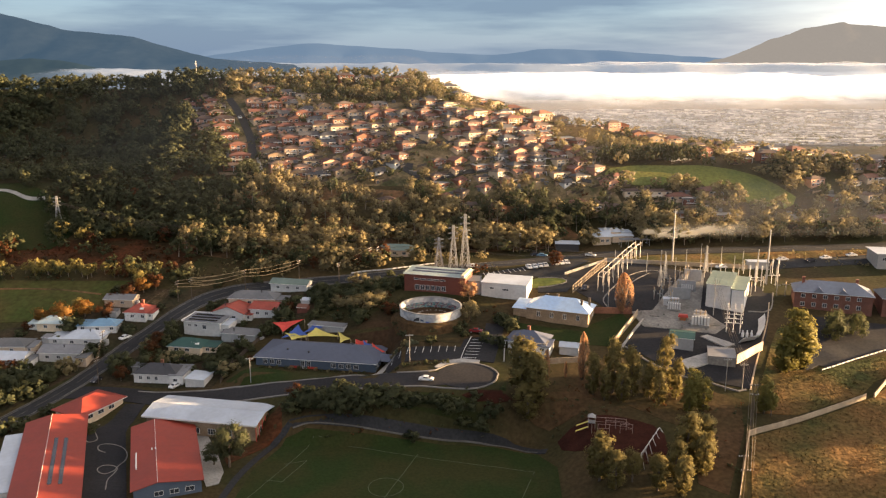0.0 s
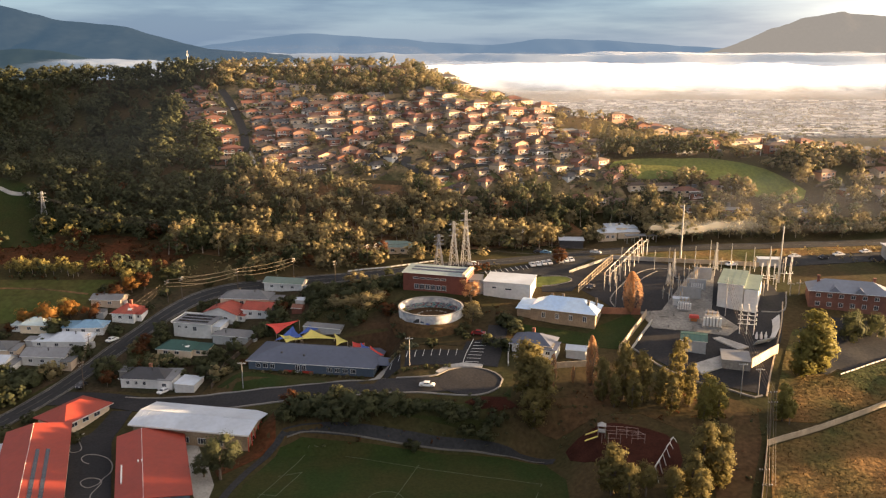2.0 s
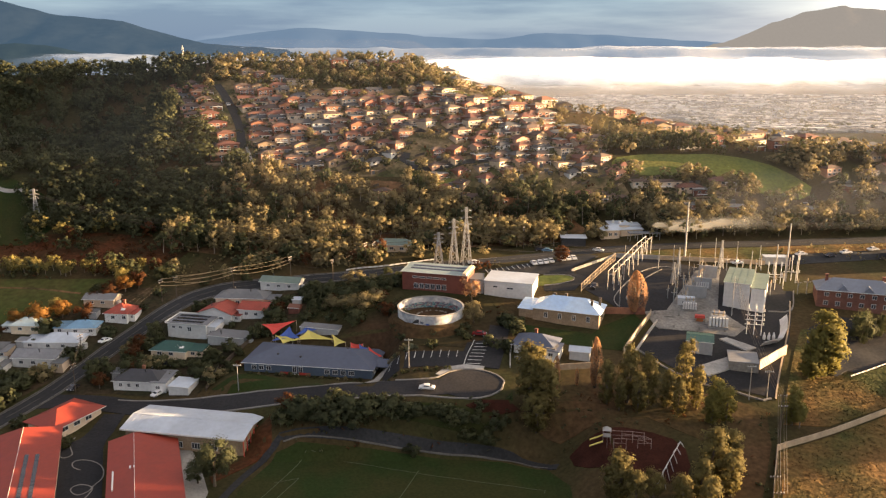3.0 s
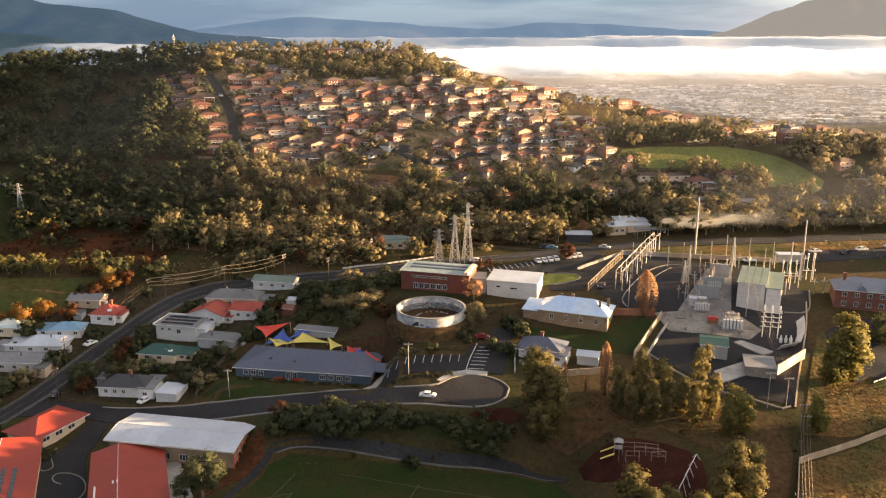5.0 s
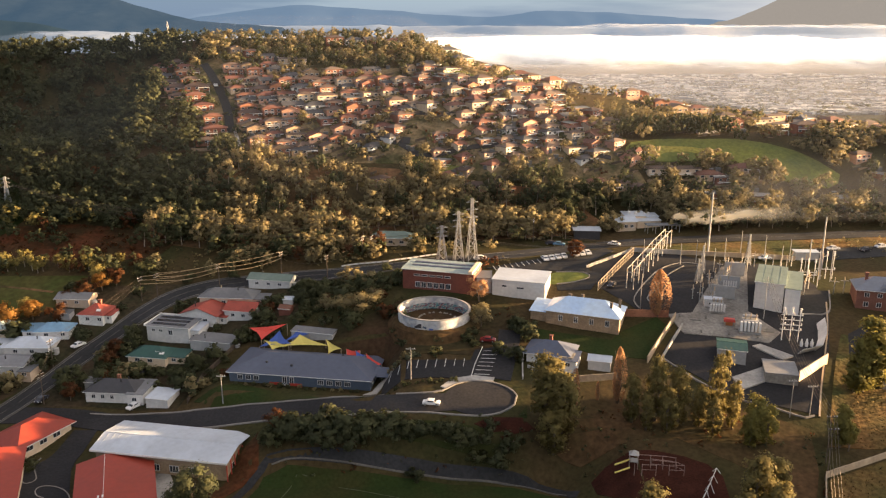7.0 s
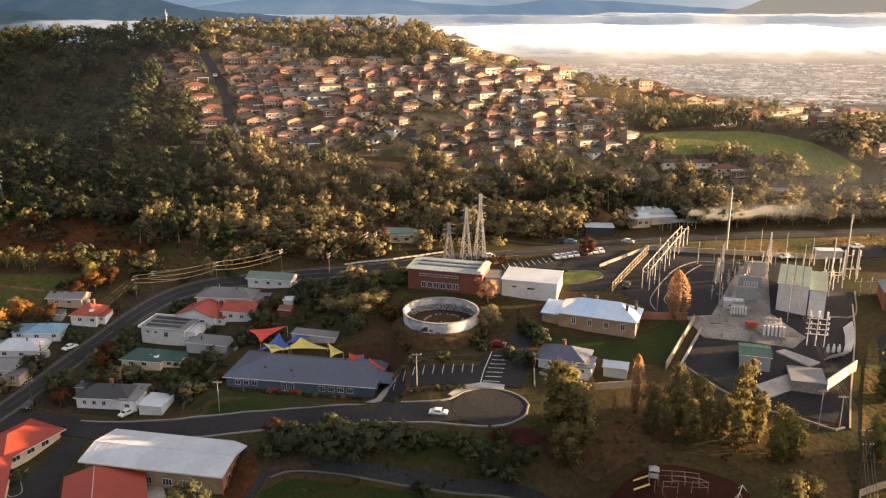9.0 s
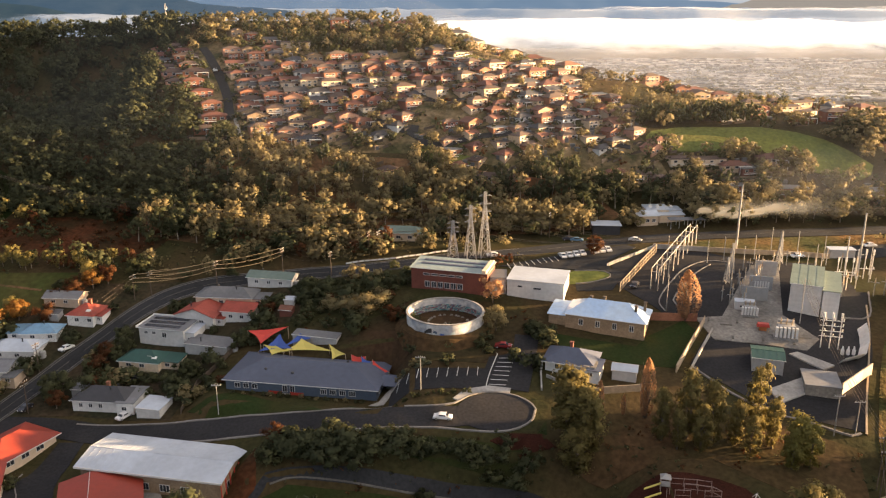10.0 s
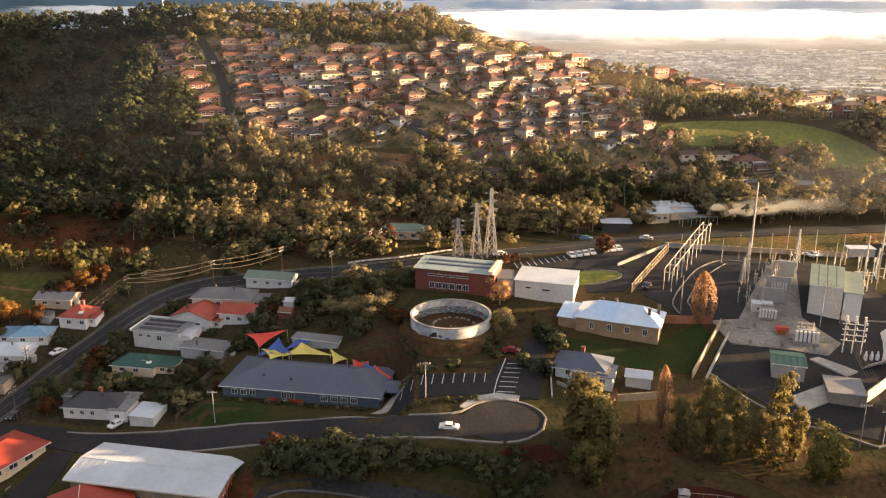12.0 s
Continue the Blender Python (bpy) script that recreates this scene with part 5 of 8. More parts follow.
# the halls behind the tank
brick_hall = building("brick_hall", (-14.2, 283.6), (8.0, 277.0), 10.0, 6.3, "lean", 0.5, M["red_brick"], M["roof_teal"], "large red brick hall with a dull grey-teal metal roof", "hall",
                      front=between(5, 3.5, 16, 4.3, 2.0, 0.7, 0) + between(6, 4, 16, 0.7, 1.6, 1.8, 1), over=0.4, ribs=1.5)
part("parapet", Shape().box(21.6, -0.55, 6.3, 22.9, 10.5, 7.3), M["wall_cream"], brick_hall, "cream parapet")
part("roof_light", Shape().box(2, 3.6, 6.62, 21, 4.8, 6.85).box(2, 6.6, 6.76, 21, 7.8, 7.0), M["roof_blue"], brick_hall, "dark strip along the roof")
building("white_hall", (13.8, 277.2), (29.6, 272.6), 11.5, 5.1, "lean", 0.3, M["wall_white"], M["roof_white"], "plain white hall with a pale flat roof", "hall", front=[(3.0, 2.9, 1.6, 0.7, 0), (7.6, 2.6, 2.4, 0.7, 0)], over=0.25)
building("link_building", (9.0, 278.4), (13.6, 278.0), 8.0, 4.6, "flat", 0, M["wall_grey"], M["roof_grey"], "low grey link between the two halls", "hall", over=0.1)
stone = building("stone_house", (28.4, 260.4), (48.0, 252.6), 10.5, 4.4, "hip", 2.9, M["wall_tan"], M["roof_sky_tint"], "long sandstone building, its metal hip roof tinted with reflected sky blue", "house", front=between(4, 2, 20, 1.3, 1.2, 1.8, 1), end=between(2, 1, 9, 1.3, 1.1, 1.8, 1), over=0.6, chimney=())
for x, y in ((5.5, 6.6), (9, 7.4), (18.2, 3.0), (20.0, 7.0)):
    part("chimney", Shape().box(x - 0.35, y - 0.35, 5.0, x + 0.35, y + 0.35, 7.5).box(x - 0.45, y - 0.45, 7.5, x + 0.45, y + 0.45, 7.7), M["wood"], stone, "dark brick chimney")
part("west_wing", wall_shape("lean", 5.0, 8.5, 3.2, 1.0, 1.5), M["wall_tan"], stone, "low sandstone wing", pose(-4.8, 0.6, 0))
part("west_wing_roof", roof_shape("lean", 5.0, 8.5, 3.2, 1.0, 0.4), M["roof_sky_tint"], stone, at=pose(-4.8, 0.6, 0))
part("wing", wall_shape("gable", 6, 5, 3.6, 1.2, 1.5), M["wall_tan"], stone, "low stone wing", pose(4, 9.6, 0))
part("wing_roof", roof_shape("gable", 6, 5, 3.6, 1.2, 0.4), M["roof_sky_tint"], stone, at=pose(4, 9.6, 0))
cottage = dress(building("cottage", (20.6, 240.6), (31.6, 236.6), 8.5, 3.1, "hip", 2.1, M["wall_white"], M["roof_blue"], "white cottage with a blue-grey roof and a veranda", "house", front=between(2, 1, 9, 0.9, 1.2, 1.4), end=between(3, 1, 8, 0.9, 1.1, 1.4), over=0.9, chimney=((5.5, 5.2),)), wing=(9.4, -1.8, 4.4, 6.4, 2.5, "wall_white", "roof_blue"), steps=(4, -0.8))
for i in range(5):
    part("veranda_post", Shape().box(0, 0, -1.4, 0.12, 0.12, 3.0), M["trim"], cottage, at=pose(-0.7 + i * 2.7, -0.75, 0))
for x in (9.7, 11.4):
    part("roof_panel", Shape().box(x, -1.2, 2.98, x + 1.3, 2.8, 3.1), M["slab"], cottage, "pale translucent roof panel")
building("outbuilding", (36.4, 236.2), (42.0, 234.6), 4.0, 2.6, "gable", 0.8, M["wall_white"], M["roof_white"], "small white outbuilding beside the cottage", "shed", over=0.3)
building("roadside_hut", (-27.0, 322.0), (-12.0, 320.5), 6.0, 3.0, "hip", 1.6, M["wall_cream"], M["roof_sage"], "low cream building with a sage green roof by the wood", "house", front=between(3, 1, 13, 0.9, 1.6, 1.1))
building("canteen", (47.2, 324.6), (56.4, 323.8), 6.0, 3.2, "flat", 0, M["dark"], M["roof_white"], "dark flat-roofed pavilion with a white fascia", "pavilion", over=0.5)
works = building("works_building", (64.0, 331.0), (71.5, 331.6), 7.0, 3.4, "gable", 1.0, M["wall_cream"], M["roof_white"], "cream works building with white roofs, giving off steam", "works", front=between(3, 0.4, 7, 1.0, 1.3, 1.2, 1))
for x, y, L, D, h, up in ((5.0, 5.0, 8.0, 6.0, 4.2, 0.5), (11.0, 6.0, 7.0, 5.0, 3.6, 0.3), (8.5, 1.5, 9.0, 4.0, 3.0, 0.25)):
    part("wing_wall", wall_shape("lean", L, D, h, up, 2.5), M["wall_cream"], works, at=pose(x, y, 0))
    part("wing_roof", roof_shape("lean", L, D, h, up, 0.35), M["roof_white"], works, "white metal roof", pose(x, y, 0))
for x, y, z in ((7.0, 8.0, 4.6), (9.4, 7.0, 4.6), (13.0, 8.0, 3.8), (15.0, 9.0, 3.8)):
    part("roof_vent", Shape().box(x - 0.5, y - 0.5, z - 0.3, x + 0.5, y + 0.5, z + 0.7).rod((x, y, z + 0.7), (x, y, z + 1.1), 0.6, 0.3, 8), M["trim"], works)
canopy = thing("works_canopy", turn(74.5, 327.2, 6), "long grey canopy roof on posts before the works", "canopy")
part("roof", Shape().hull([(0, 0, 3.2), (13, 0, 3.0), (13, 3.4, 3.2), (0, 3.4, 3.4)], [(0, 0, 3.4), (13, 0, 3.2), (13, 3.4, 3.4), (0, 3.4, 3.6)]), M["roof_grey"], canopy)
for i in range(5):
    for y in (0.3, 3.1):
        part("post", Shape().rod((0.4 + 3.05 * i, y, -1.2), (0.4 + 3.05 * i, y, 3.2), 0.11), M["steel"], canopy)
stack = thing("steam_stack", turn(86.6, 332.5, 0), "short pale steel stack beside the works", "stack")
part("shaft", Shape().rod((0, 0, -0.6), (0, 0, 6.4), 0.4, 0.34, 10), M["steel"], stack)
part("rim", Shape().rod((0, 0, 6.3), (0, 0, 6.6), 0.46, n=10), M["trim"], stack)
brick = building("brick_station", (121.4, 265.4), (144.6, 257.8), 10.0, 6.4, "hip", 2.8, M["wall_old_brick"], M["roof_steelblue"], "two-storey red brick building with a pale blue-grey hip roof", "office building", front=between(6, 1, 22, 4.2, 1.4, 1.3, 1) + between(6, 1, 22, 1.2, 1.4, 1.5, 1), over=0.5, chimney=((3, 5), (20, 6)))
for x in (7.5, 15.0):
    part("gablet", Shape().hull([(x - 1.6, -0.3, 6.5), (x + 1.6, -0.3, 6.5), (x + 0.05, -0.3, 8.1), (x - 0.05, -0.3, 8.1)], [(x - 0.1, 3.2, 8.0), (x + 0.1, 3.2, 8.0), (x + 0.05, 3.2, 8.2), (x - 0.05, 3.2, 8.2)]), M["roof_steelblue"], brick, "small gabled roof dormer")
building("brick_station", (148.0, 258.0), (172.0, 252.0), 11.0, 6.8, "hip", 2.8, M["wall_old_brick"], M["roof_grey"], "two-storey red brick building with a grey roof", "office building", front=between(6, 1, 23, 4.2, 1.4, 1.3, 1) + between(6, 1, 23, 1.2, 1.4, 1.5, 1), over=0.5)
building("office", (168.0, 300.0), (192.0, 296.0), 12.0, 6.0, "flat", 0, M["wall_grey"], M["roof_white"], "pale flat-roofed office behind the substation", "office building", front=between(6, 1, 23, 3.4, 2.4, 1.2, 2), over=0.6)

# the open round tank
tank_paint = mat("painted_concrete", (0.60, 0.585, 0.56), 0.85, vary=0.25, grain=0.9, stain=0.35, other=(0.30, 0.32, 0.36))
tank = thing("water_tank", turn(-4.2, 262.8, 0, 6.4), "old round concrete water tank without a roof, covered in graffiti", "tank")
R, TH = 10.6, 4.2
for nm, r0, r1, z0, z1, mt, lb in (("outer_wall", R - 0.35, R, -2.5, TH, tank_paint, "whitewashed concrete with faded graffiti"), ("rim", R - 0.5, R + 0.15, TH, TH + 0.25, M["concrete"], "")):
    n = 72
    ring = [(math.cos(2 * math.pi * i / n), math.sin(2 * math.pi * i / n)) for i in range(n)]
    vs = [(c * r, d * r, z) for r, z in ((r0, z0), (r1, z0), (r1, z1), (r0, z1)) for c, d in ring]
    fs = [(q * n + i, q * n + (i + 1) % n, (q + 1) % 4 * n + (i + 1) % n, (q + 1) % 4 * n + i) for q in range(4) for i in range(n)]
    part(nm, mesh_of(nm, vs, fs, mt), None, tank, lb)
graffiti = mat("graffiti", (0.5, 0.5, 0.48), 0.8, vary=0.2, grain=1.0, stain=0.3)
gn, gl = graffiti.node_tree.nodes, graffiti.node_tree.links
g_tc, g_map, g_vor, g_ramp = gn.new("ShaderNodeTexCoord"), gn.new("ShaderNodeMapping"), gn.new("ShaderNodeTexNoise"), gn.new("ShaderNodeValToRGB")
g_map.inputs["Scale"].default_value = (0.8, 0.8, 1.5)
g_vor.inputs["Scale"].default_value, g_vor.inputs["Detail"].default_value = 0.9, 4
g_ramp.color_ramp.interpolation = "CONSTANT"
for pos, col in ((0.0, (0.03, 0.10, 0.13)), (0.40, (0.12, 0.26, 0.30)), (0.46, (0.34, 0.33, 0.30)), (0.51, (0.05, 0.06, 0.12)), (0.55, (0.20, 0.05, 0.06)), (0.59, (0.10, 0.16, 0.22)), (0.64, (0.4, 0.4, 0.38))):
    g_el = g_ramp.color_ramp.elements.new(pos) if pos else g_ramp.color_ramp.elements[0]
    g_el.color = (*col, 1)
gl.new(g_tc.outputs["Object"], g_map.inputs["Vector"])
gl.new(g_map.outputs["Vector"], g_vor.inputs["Vector"])
gl.new(g_vor.outputs["Fac"], g_ramp.inputs["Fac"])
gl.new(g_ramp.outputs["Color"], gn["Principled BSDF"].inputs["Base Color"])
n = 72
ring = [(math.cos(2 * math.pi * i / n), math.sin(2 * math.pi * i / n)) for i in range(n)]
vs = [(c * r, d * r, z) for r, z in ((R - 0.44, 0.5), (R - 0.36, 0.5), (R - 0.36, 2.5), (R - 0.44, 2.5)) for c, d in ring]
part("painted_band", mesh_of("painted_band", vs, [(q * n + i, q * n + (i + 1) % n, (q + 1) % 4 * n + (i + 1) % n, (q + 1) % 4 * n + i) for q in range(4) for i in range(n)], graffiti), None, tank, "graffiti in blue, red and white on the inner wall")
s = Shape()
s.hull([((R - 0.4) * math.cos(i * math.pi / 24), (R - 0.4) * math.sin(i * math.pi / 24), -2.4) for i in range(48)], [((R - 0.4) * math.cos(i * math.pi / 24), (R - 0.4) * math.sin(i * math.pi / 24), 0.6) for i in range(48)])
part("floor", s, M["scrub"], tank, "dirty tank floor with debris")
for a0, a1, z0, z1, mt in ((238, 250, 1.6, 2.9, "dark"), (252, 258, 1.7, 2.6, "wall_blue"), (262, 268, 1.6, 2.3, "sail_blue"), (222, 230, 1.9, 2.9, "wall_grey"), (276, 284, 1.6, 2.4, "roof_aqua")):
    arc = [math.radians(a0 + (a1 - a0) * i / 6) for i in range(7)]
    low = [((R + d) * math.cos(a), (R + d) * math.sin(a), z0 + 0.25 * math.sin(9 * a)) for d in (0.02, 0.0) for a in (arc if d else arc[::-1])]
    part("graffiti", Shape().hull(low, [(x, y, z + (z1 - z0) * (0.7 + 0.3 * math.sin(17 * x))) for x, y, z in low]), M[mt], tank, "painted scrawl")
n = 72
ring = [(math.cos(2 * math.pi * i / n), math.sin(2 * math.pi * i / n)) for i in range(n)]
vs = [(-4.2 + c * r, 262.8 + d * r, (6.4 + up if r < 13 else min(6.4, lie(-4.2 + c * r, 262.8 + d * r)) + up) + 0.25 * noise.noise((c * 4, d * 4, r))) for r, up in ((R - 0.1, 1.5), (R + 0.5, 1.45), (R + 1.8, 0.9), (R + 3.0, 0.25), (R + 4.4, -0.7)) for c, d in ring]
tagged(new("tank_bank", mesh_of("tank_bank", vs, [(q * n + i, (q + 1) * n + i, (q + 1) * n + (i + 1) % n, q * n + (i + 1) % n) for q in range(4) for i in range(n)], M["worn"])), "grassy earth bank heaped round the old tank", "ground", kind="structure")
heap = Shape()
for i in range(26):
    x, y = 0.7 * R * math.sqrt((i * 0.618) % 1) * math.cos(i * 2.4) * 0.9, 0.7 * R * math.sqrt((i * 0.618) % 1) * math.sin(i * 2.4)
    heap.hull([(x - 0.5, y - 0.3, 0.55), (x + 0.4, y - 0.4, 0.55), (x + 0.5, y + 0.4, 0.55), (x - 0.3, y + 0.5, 0.55)], [(x - 0.2, y - 0.1, 0.9), (x + 0.2, y - 0.2, 0.85), (x + 0.1, y + 0.2, 0.95), (x - 0.1, y + 0.1, 0.9)])
part("debris", heap, M["slab"], tank, "rubble on the tank floor")

# ---- the substation ----
patch("substation_yard", [(47.5, 282), (48, 296.5), (63.8, 309), (80, 305.5), (92, 298), (112, 296), (116, 280), (112, 262), (104, 244), (94, 226), (88, 215), (78, 219.5), (71, 222.5), (57, 241.5), (66.6, 257), (68, 262.5), (56.4, 266.2)], M["asphalt"], 0.12, "dark bitumen yard of an electrical substation", "yard", step=3)
patch("equipment_slab", [(72, 263.2), (91, 294.4), (100.1, 295.9), (88.6, 263.2), (93.5, 251), (88.2, 246.0), (66.3, 252.6), (64.7, 263.0)], M["slab"], 0.24, "stained pale concrete equipment slab", "slab", step=2.5)
strip("yard_kerb", [(57.3, 266.6), (56.6, 271), (58.7, 276.4), (64, 285), (70.3, 293.4), (78.4, 298.6), (86, 297)], 0.35, M["kerb"], 0.3, "pale kerb curving through the substation yard", "kerb")
strip("yard_kerb", [(61.4, 268.9), (61.0, 272.5), (66, 281), (72.8, 290.1), (79, 296)], 0.35, M["kerb"], 0.3, "pale kerb curving through the substation yard", "kerb")
shed = building("switch_shed", (91.0, 265.8), (98.2, 262.4), 17.5, 8.0, "lean", 0.5, M["wall_white"], M["roof_sage"], "tall pale grey switch building with a sage green roof", "industrial building", over=0.3, ribs=2.2)
part("lean_to", wall_shape("lean", 4.2, 17.5, 7.0, 0.4, 2.0), M["wall_white"], shed, "lower side wing", pose(8.3, 0.0, 0))
part("lean_to_roof", roof_shape("lean", 4.2, 17.5, 7.0, 0.4, 0.25), M["roof_sage"], shed, at=pose(8.3, 0.0, 0))
part("door", Shape().box(9.6, -0.05, -1.5, 10.9, 0.1, 1.2), M["trim"], shed, "white steel door")
green = building("green_shed", (71.2, 238.0), (78.0, 235.8), 7.6, 3.6, "gable", 0.6, M["wall_grey"], M["roof_green"], "grey shed with a dark green metal roof", "shed", over=0.35, ribs=1.5)


def wall_run(name, a, b, h, thick, material, label, category="wall", sink=0.5, posts=0, post_mat=None):
    """A wall or fence of even height along the ground, in short bays; posts: the spacing of its posts."""
    a, b = Vector(a), Vector(b)
    k = max(1, int((b - a).length / (posts or 4.0)))
    side = Vector((-(b - a).y, (b - a).x)).normalized() * thick / 2
    ob = thing(name, pose(0, 0, 0), label, category)
    pts = [a.lerp(b, i / k) for i in range(k + 1)]
    for i, (p, q) in enumerate(zip(pts, pts[1:])):
        zp, zq = lie(*p), lie(*q)
        ring = [(*(p - side), zp - sink), (*(q - side), zq - sink), (*(q + side), zq - sink), (*(p + side), zp - sink)]
        part("panel", Shape().hull(ring, [(x, y, z + sink + h) for x, y, z in ring]), material, ob)
    if posts:
        for p in pts:
            part("post", Shape().box(p.x - 0.12, p.y - 0.12, lie(*p) - 0.4, p.x + 0.12, p.y + 0.12, lie(*p) + h + 0.12), post_mat or material, ob)
    return ob


wall_run("retaining_wall", (52.8, 238.6), (66.2, 260.4), 2.0, 0.3, M["fence"], "pale timber retaining wall beside the lawn", posts=2.4)
wall_run("retaining_wall", (55.6, 237.4), (67.2, 256.4), 1.0, 0.4, M["concrete"], "low pale concrete wall along the drive")
wall_run("brick_wall", (46.6, 263.4), (64.6, 261.6), 2.2, 0.3, M["wall_brick"], "brown brick boundary wall behind the lawn")
wall_run("garden_wall", (29.4, 230.0), (44.0, 231.6), 1.8, 0.25, M["fence"], "tan boundary wall below the cottage", posts=3)
wall_run("garden_wall", (20.6, 237.6), (29.4, 230.4), 0.8, 0.3, M["concrete"], "low pale wall before the cottage")
wall_run("garden_wall", (18.8, 232.2), (20.0, 246.0), 0.7, 0.35, M["concrete"], "low pale wall beside the access road")
wall_run("slab_wall", (89.0, 228.4), (99.6, 235.9), 3.0, 0.3, M["wall_cream"], "cream concrete wall of the substation store", sink=1.0)
store = building("store", (80.4, 228.6), (88.0, 226.4), 9.0, 2.4, "flat", 0, M["slab"], M["roof_grey"], "low concrete store with a grey metal roof", "store", over=0.15)
patch("concrete_ramp", [(72.6, 230.4), (85.6, 235.9), (80.6, 228.6), (73.5, 225.2)], M["concrete"], 0.55, "pale concrete ramp with rough edges", "ramp", step=2, depth=0.9)
patch("concrete_slab", [(82.9, 244.4), (85.4, 245.2), (92.2, 239.2), (88.6, 237.4)], M["concrete"], 0.5, "long white concrete slab", "slab", step=2, depth=0.8)
strip("yard_edge", [(57.4, 240.0), (64, 229), (71.2, 221.6), (76.7, 219), (84.6, 213.8), (87, 214.4)], 0.4, M["kerb"], 0.45, "pale kerb round the substation yard", "kerb")
strip("boundary_path", [(88.0, 214), (93.8, 226), (101, 240), (108, 254), (114, 268)], 0.4, M["fence"], 0.4, "pale boundary wall of the substation", "wall", depth=0.9)
wall_run("boundary_wall", (64.5, 310.4), (81, 306.2), 1.6, 0.3, M["concrete"], "pale rendered boundary wall behind the yard")
wall_run("boundary_wall", (81, 306.2), (118, 300.0), 1.6, 0.3, M["fence"], "pale boundary wall behind the yard")
wall_run("boundary_wall", (46.5, 296), (64.5, 310.4), 1.0, 0.3, M["concrete"], "low pale wall round the yard")


def gantry_fence(a, b, n, h, label):
    """A line of twin steel posts with a beam along the top and insulators."""
    ob = thing("busbar_gantry", pose(0, 0, 0), label, "gantry")
    a, b = Vector(a), Vector(b)
    side = Vector((-(b - a).y, (b - a).x)).normalized()
    last = None
    for i in range(n):
        p = a.lerp(b, i / (n - 1))
        z = lie(*p)
        for sgn in (-1, 1):
            q = p + side * sgn * 1.1
            part("post", Shape().rod((q.x, q.y, z - 0.4), (q.x, q.y, z + h), 0.16, 0.12), M["steel"], ob)
            part("insulator", Shape().rod((q.x, q.y, z + h), (q.x, q.y, z + h + 0.35), 0.2).rod((q.x, q.y, z + h + 0.45), (q.x, q.y, z + h + 0.8), 0.2).rod((q.x, q.y, z + h), (q.x, q.y, z + h + 1.0), 0.08), M["fence"], ob)
        part("crossbar", Shape().rod((*(p - side * 1.4), z + h), (*(p + side * 1.4), z + h), 0.14), M["steel"], ob)
        if last:
            for sgn in (-1, 1):
                part("beam", Shape().rod((*(last[0] + side * sgn * 1.1), last[1] + h + 0.9), (*(p + side * sgn * 1.1), z + h + 0.9), 0.1), M["steel"], ob)
        last = (p, z)
    return ob


gantry_fence((57.2, 279.5), (78.5, 314), 9, 5.6, "row of steel busbar posts with insulators")


def rail_fence(name, a, b, h, gap, label):
    """An open fence: posts, three rails and slim bars between them."""
    a, b = Vector(a), Vector(b)
    k = int((b - a).length / gap)
    ob = thing(name, pose(0, 0, 0), label, "fence")
    pts = [(*a.lerp(b, i / k), lie(*a.lerp(b, i / k))) for i in range(k + 1)]
    for p in pts:
        part("post", Shape().rod((p[0], p[1], p[2] - 0.4), (p[0], p[1], p[2] + h + 0.1), 0.11, n=6), M["fence"], ob)
    for p, q in zip(pts, pts[1:]):
        for f in (0.12, 0.55, 1.0):
            part("rail", Shape().rod((p[0], p[1], p[2] + h * f), (q[0], q[1], q[2] + h * f), 0.09 if f < 1 else 0.15, n=4), M["fence"], ob)
        for i in range(1, 5):
            c = Vector(p).lerp(Vector(q), i / 5)
            part("bar", Shape().rod((c.x, c.y, c.z + 0.1), (c.x, c.y, c.z + h), 0.045, n=4), M["fence"], ob)
    return ob


rail_fence("palisade", (47.0, 278.6), (64.4, 306.0), 2.8, 2.4, "pale steel security fence along the yard")


def lattice(name, x, y, h, w, label, arms=3, z=None):
    """A lattice mast: four legs drawn together, braces, and cross-arms with insulators."""
    ob = thing(name, turn(x, y, 15, z), label, "pylon")
    top = w * 0.22
    lev = [0.0] + [h * (1 - 0.82 ** (i + 1)) / (1 - 0.82 ** 11) for i in range(11)]
    wide = [w + (top - w) * min(1, q / (h * 0.8)) for q in lev]
    for sx, sy in ((-1, -1), (1, -1), (1, 1), (-1, 1)):
        leg = Shape()
        for i in range(11):
            leg.rod((sx * wide[i] / 2, sy * wide[i] / 2, lev[i] - (0.5 if not i else 0)), (sx * wide[i + 1] / 2, sy * wide[i + 1] / 2, lev[i + 1]), 0.13, n=4)
        part("leg", leg, M["steel"], ob)
    for f in range(4):
        br = Shape()
        c, s = math.cos(f * math.pi / 2), math.sin(f * math.pi / 2)
        rot = lambda u, v, q: (u * c - v * s, u * s + v * c, q)
        for i in range(11):
            a, b = wide[i] / 2, wide[i + 1] / 2
            br.rod(rot(-a, -a, lev[i]), rot(b, -b, lev[i + 1]), 0.075, n=4).rod(rot(a, -a, lev[i]), rot(-b, -b, lev[i + 1]), 0.075, n=4).rod(rot(-b, -b, lev[i + 1]), rot(b, -b, lev[i + 1]), 0.06, n=4)
        part("bracing", br, M["steel"], ob)
    for i in range(arms):
        q = h * (0.7 + 0.12 * i)
        part("cross_arm", Shape().rod((-w * 0.62, 0, q), (w * 0.62, 0, q), 0.1, n=4).rod((-w * 0.62, 0, q), (0, 0, q + 0.9), 0.07, n=4).rod((w * 0.62, 0, q), (0, 0, q + 0.9), 0.07, n=4), M["steel"], ob)
    return ob


lattice("pylon", 8.6, 304.5, 21.5, 3.4, "tall galvanised lattice power pylon behind the halls")
lattice("pylon", 4.0, 303.0, 17.5, 3.2, "galvanised lattice power pylon behind the halls")
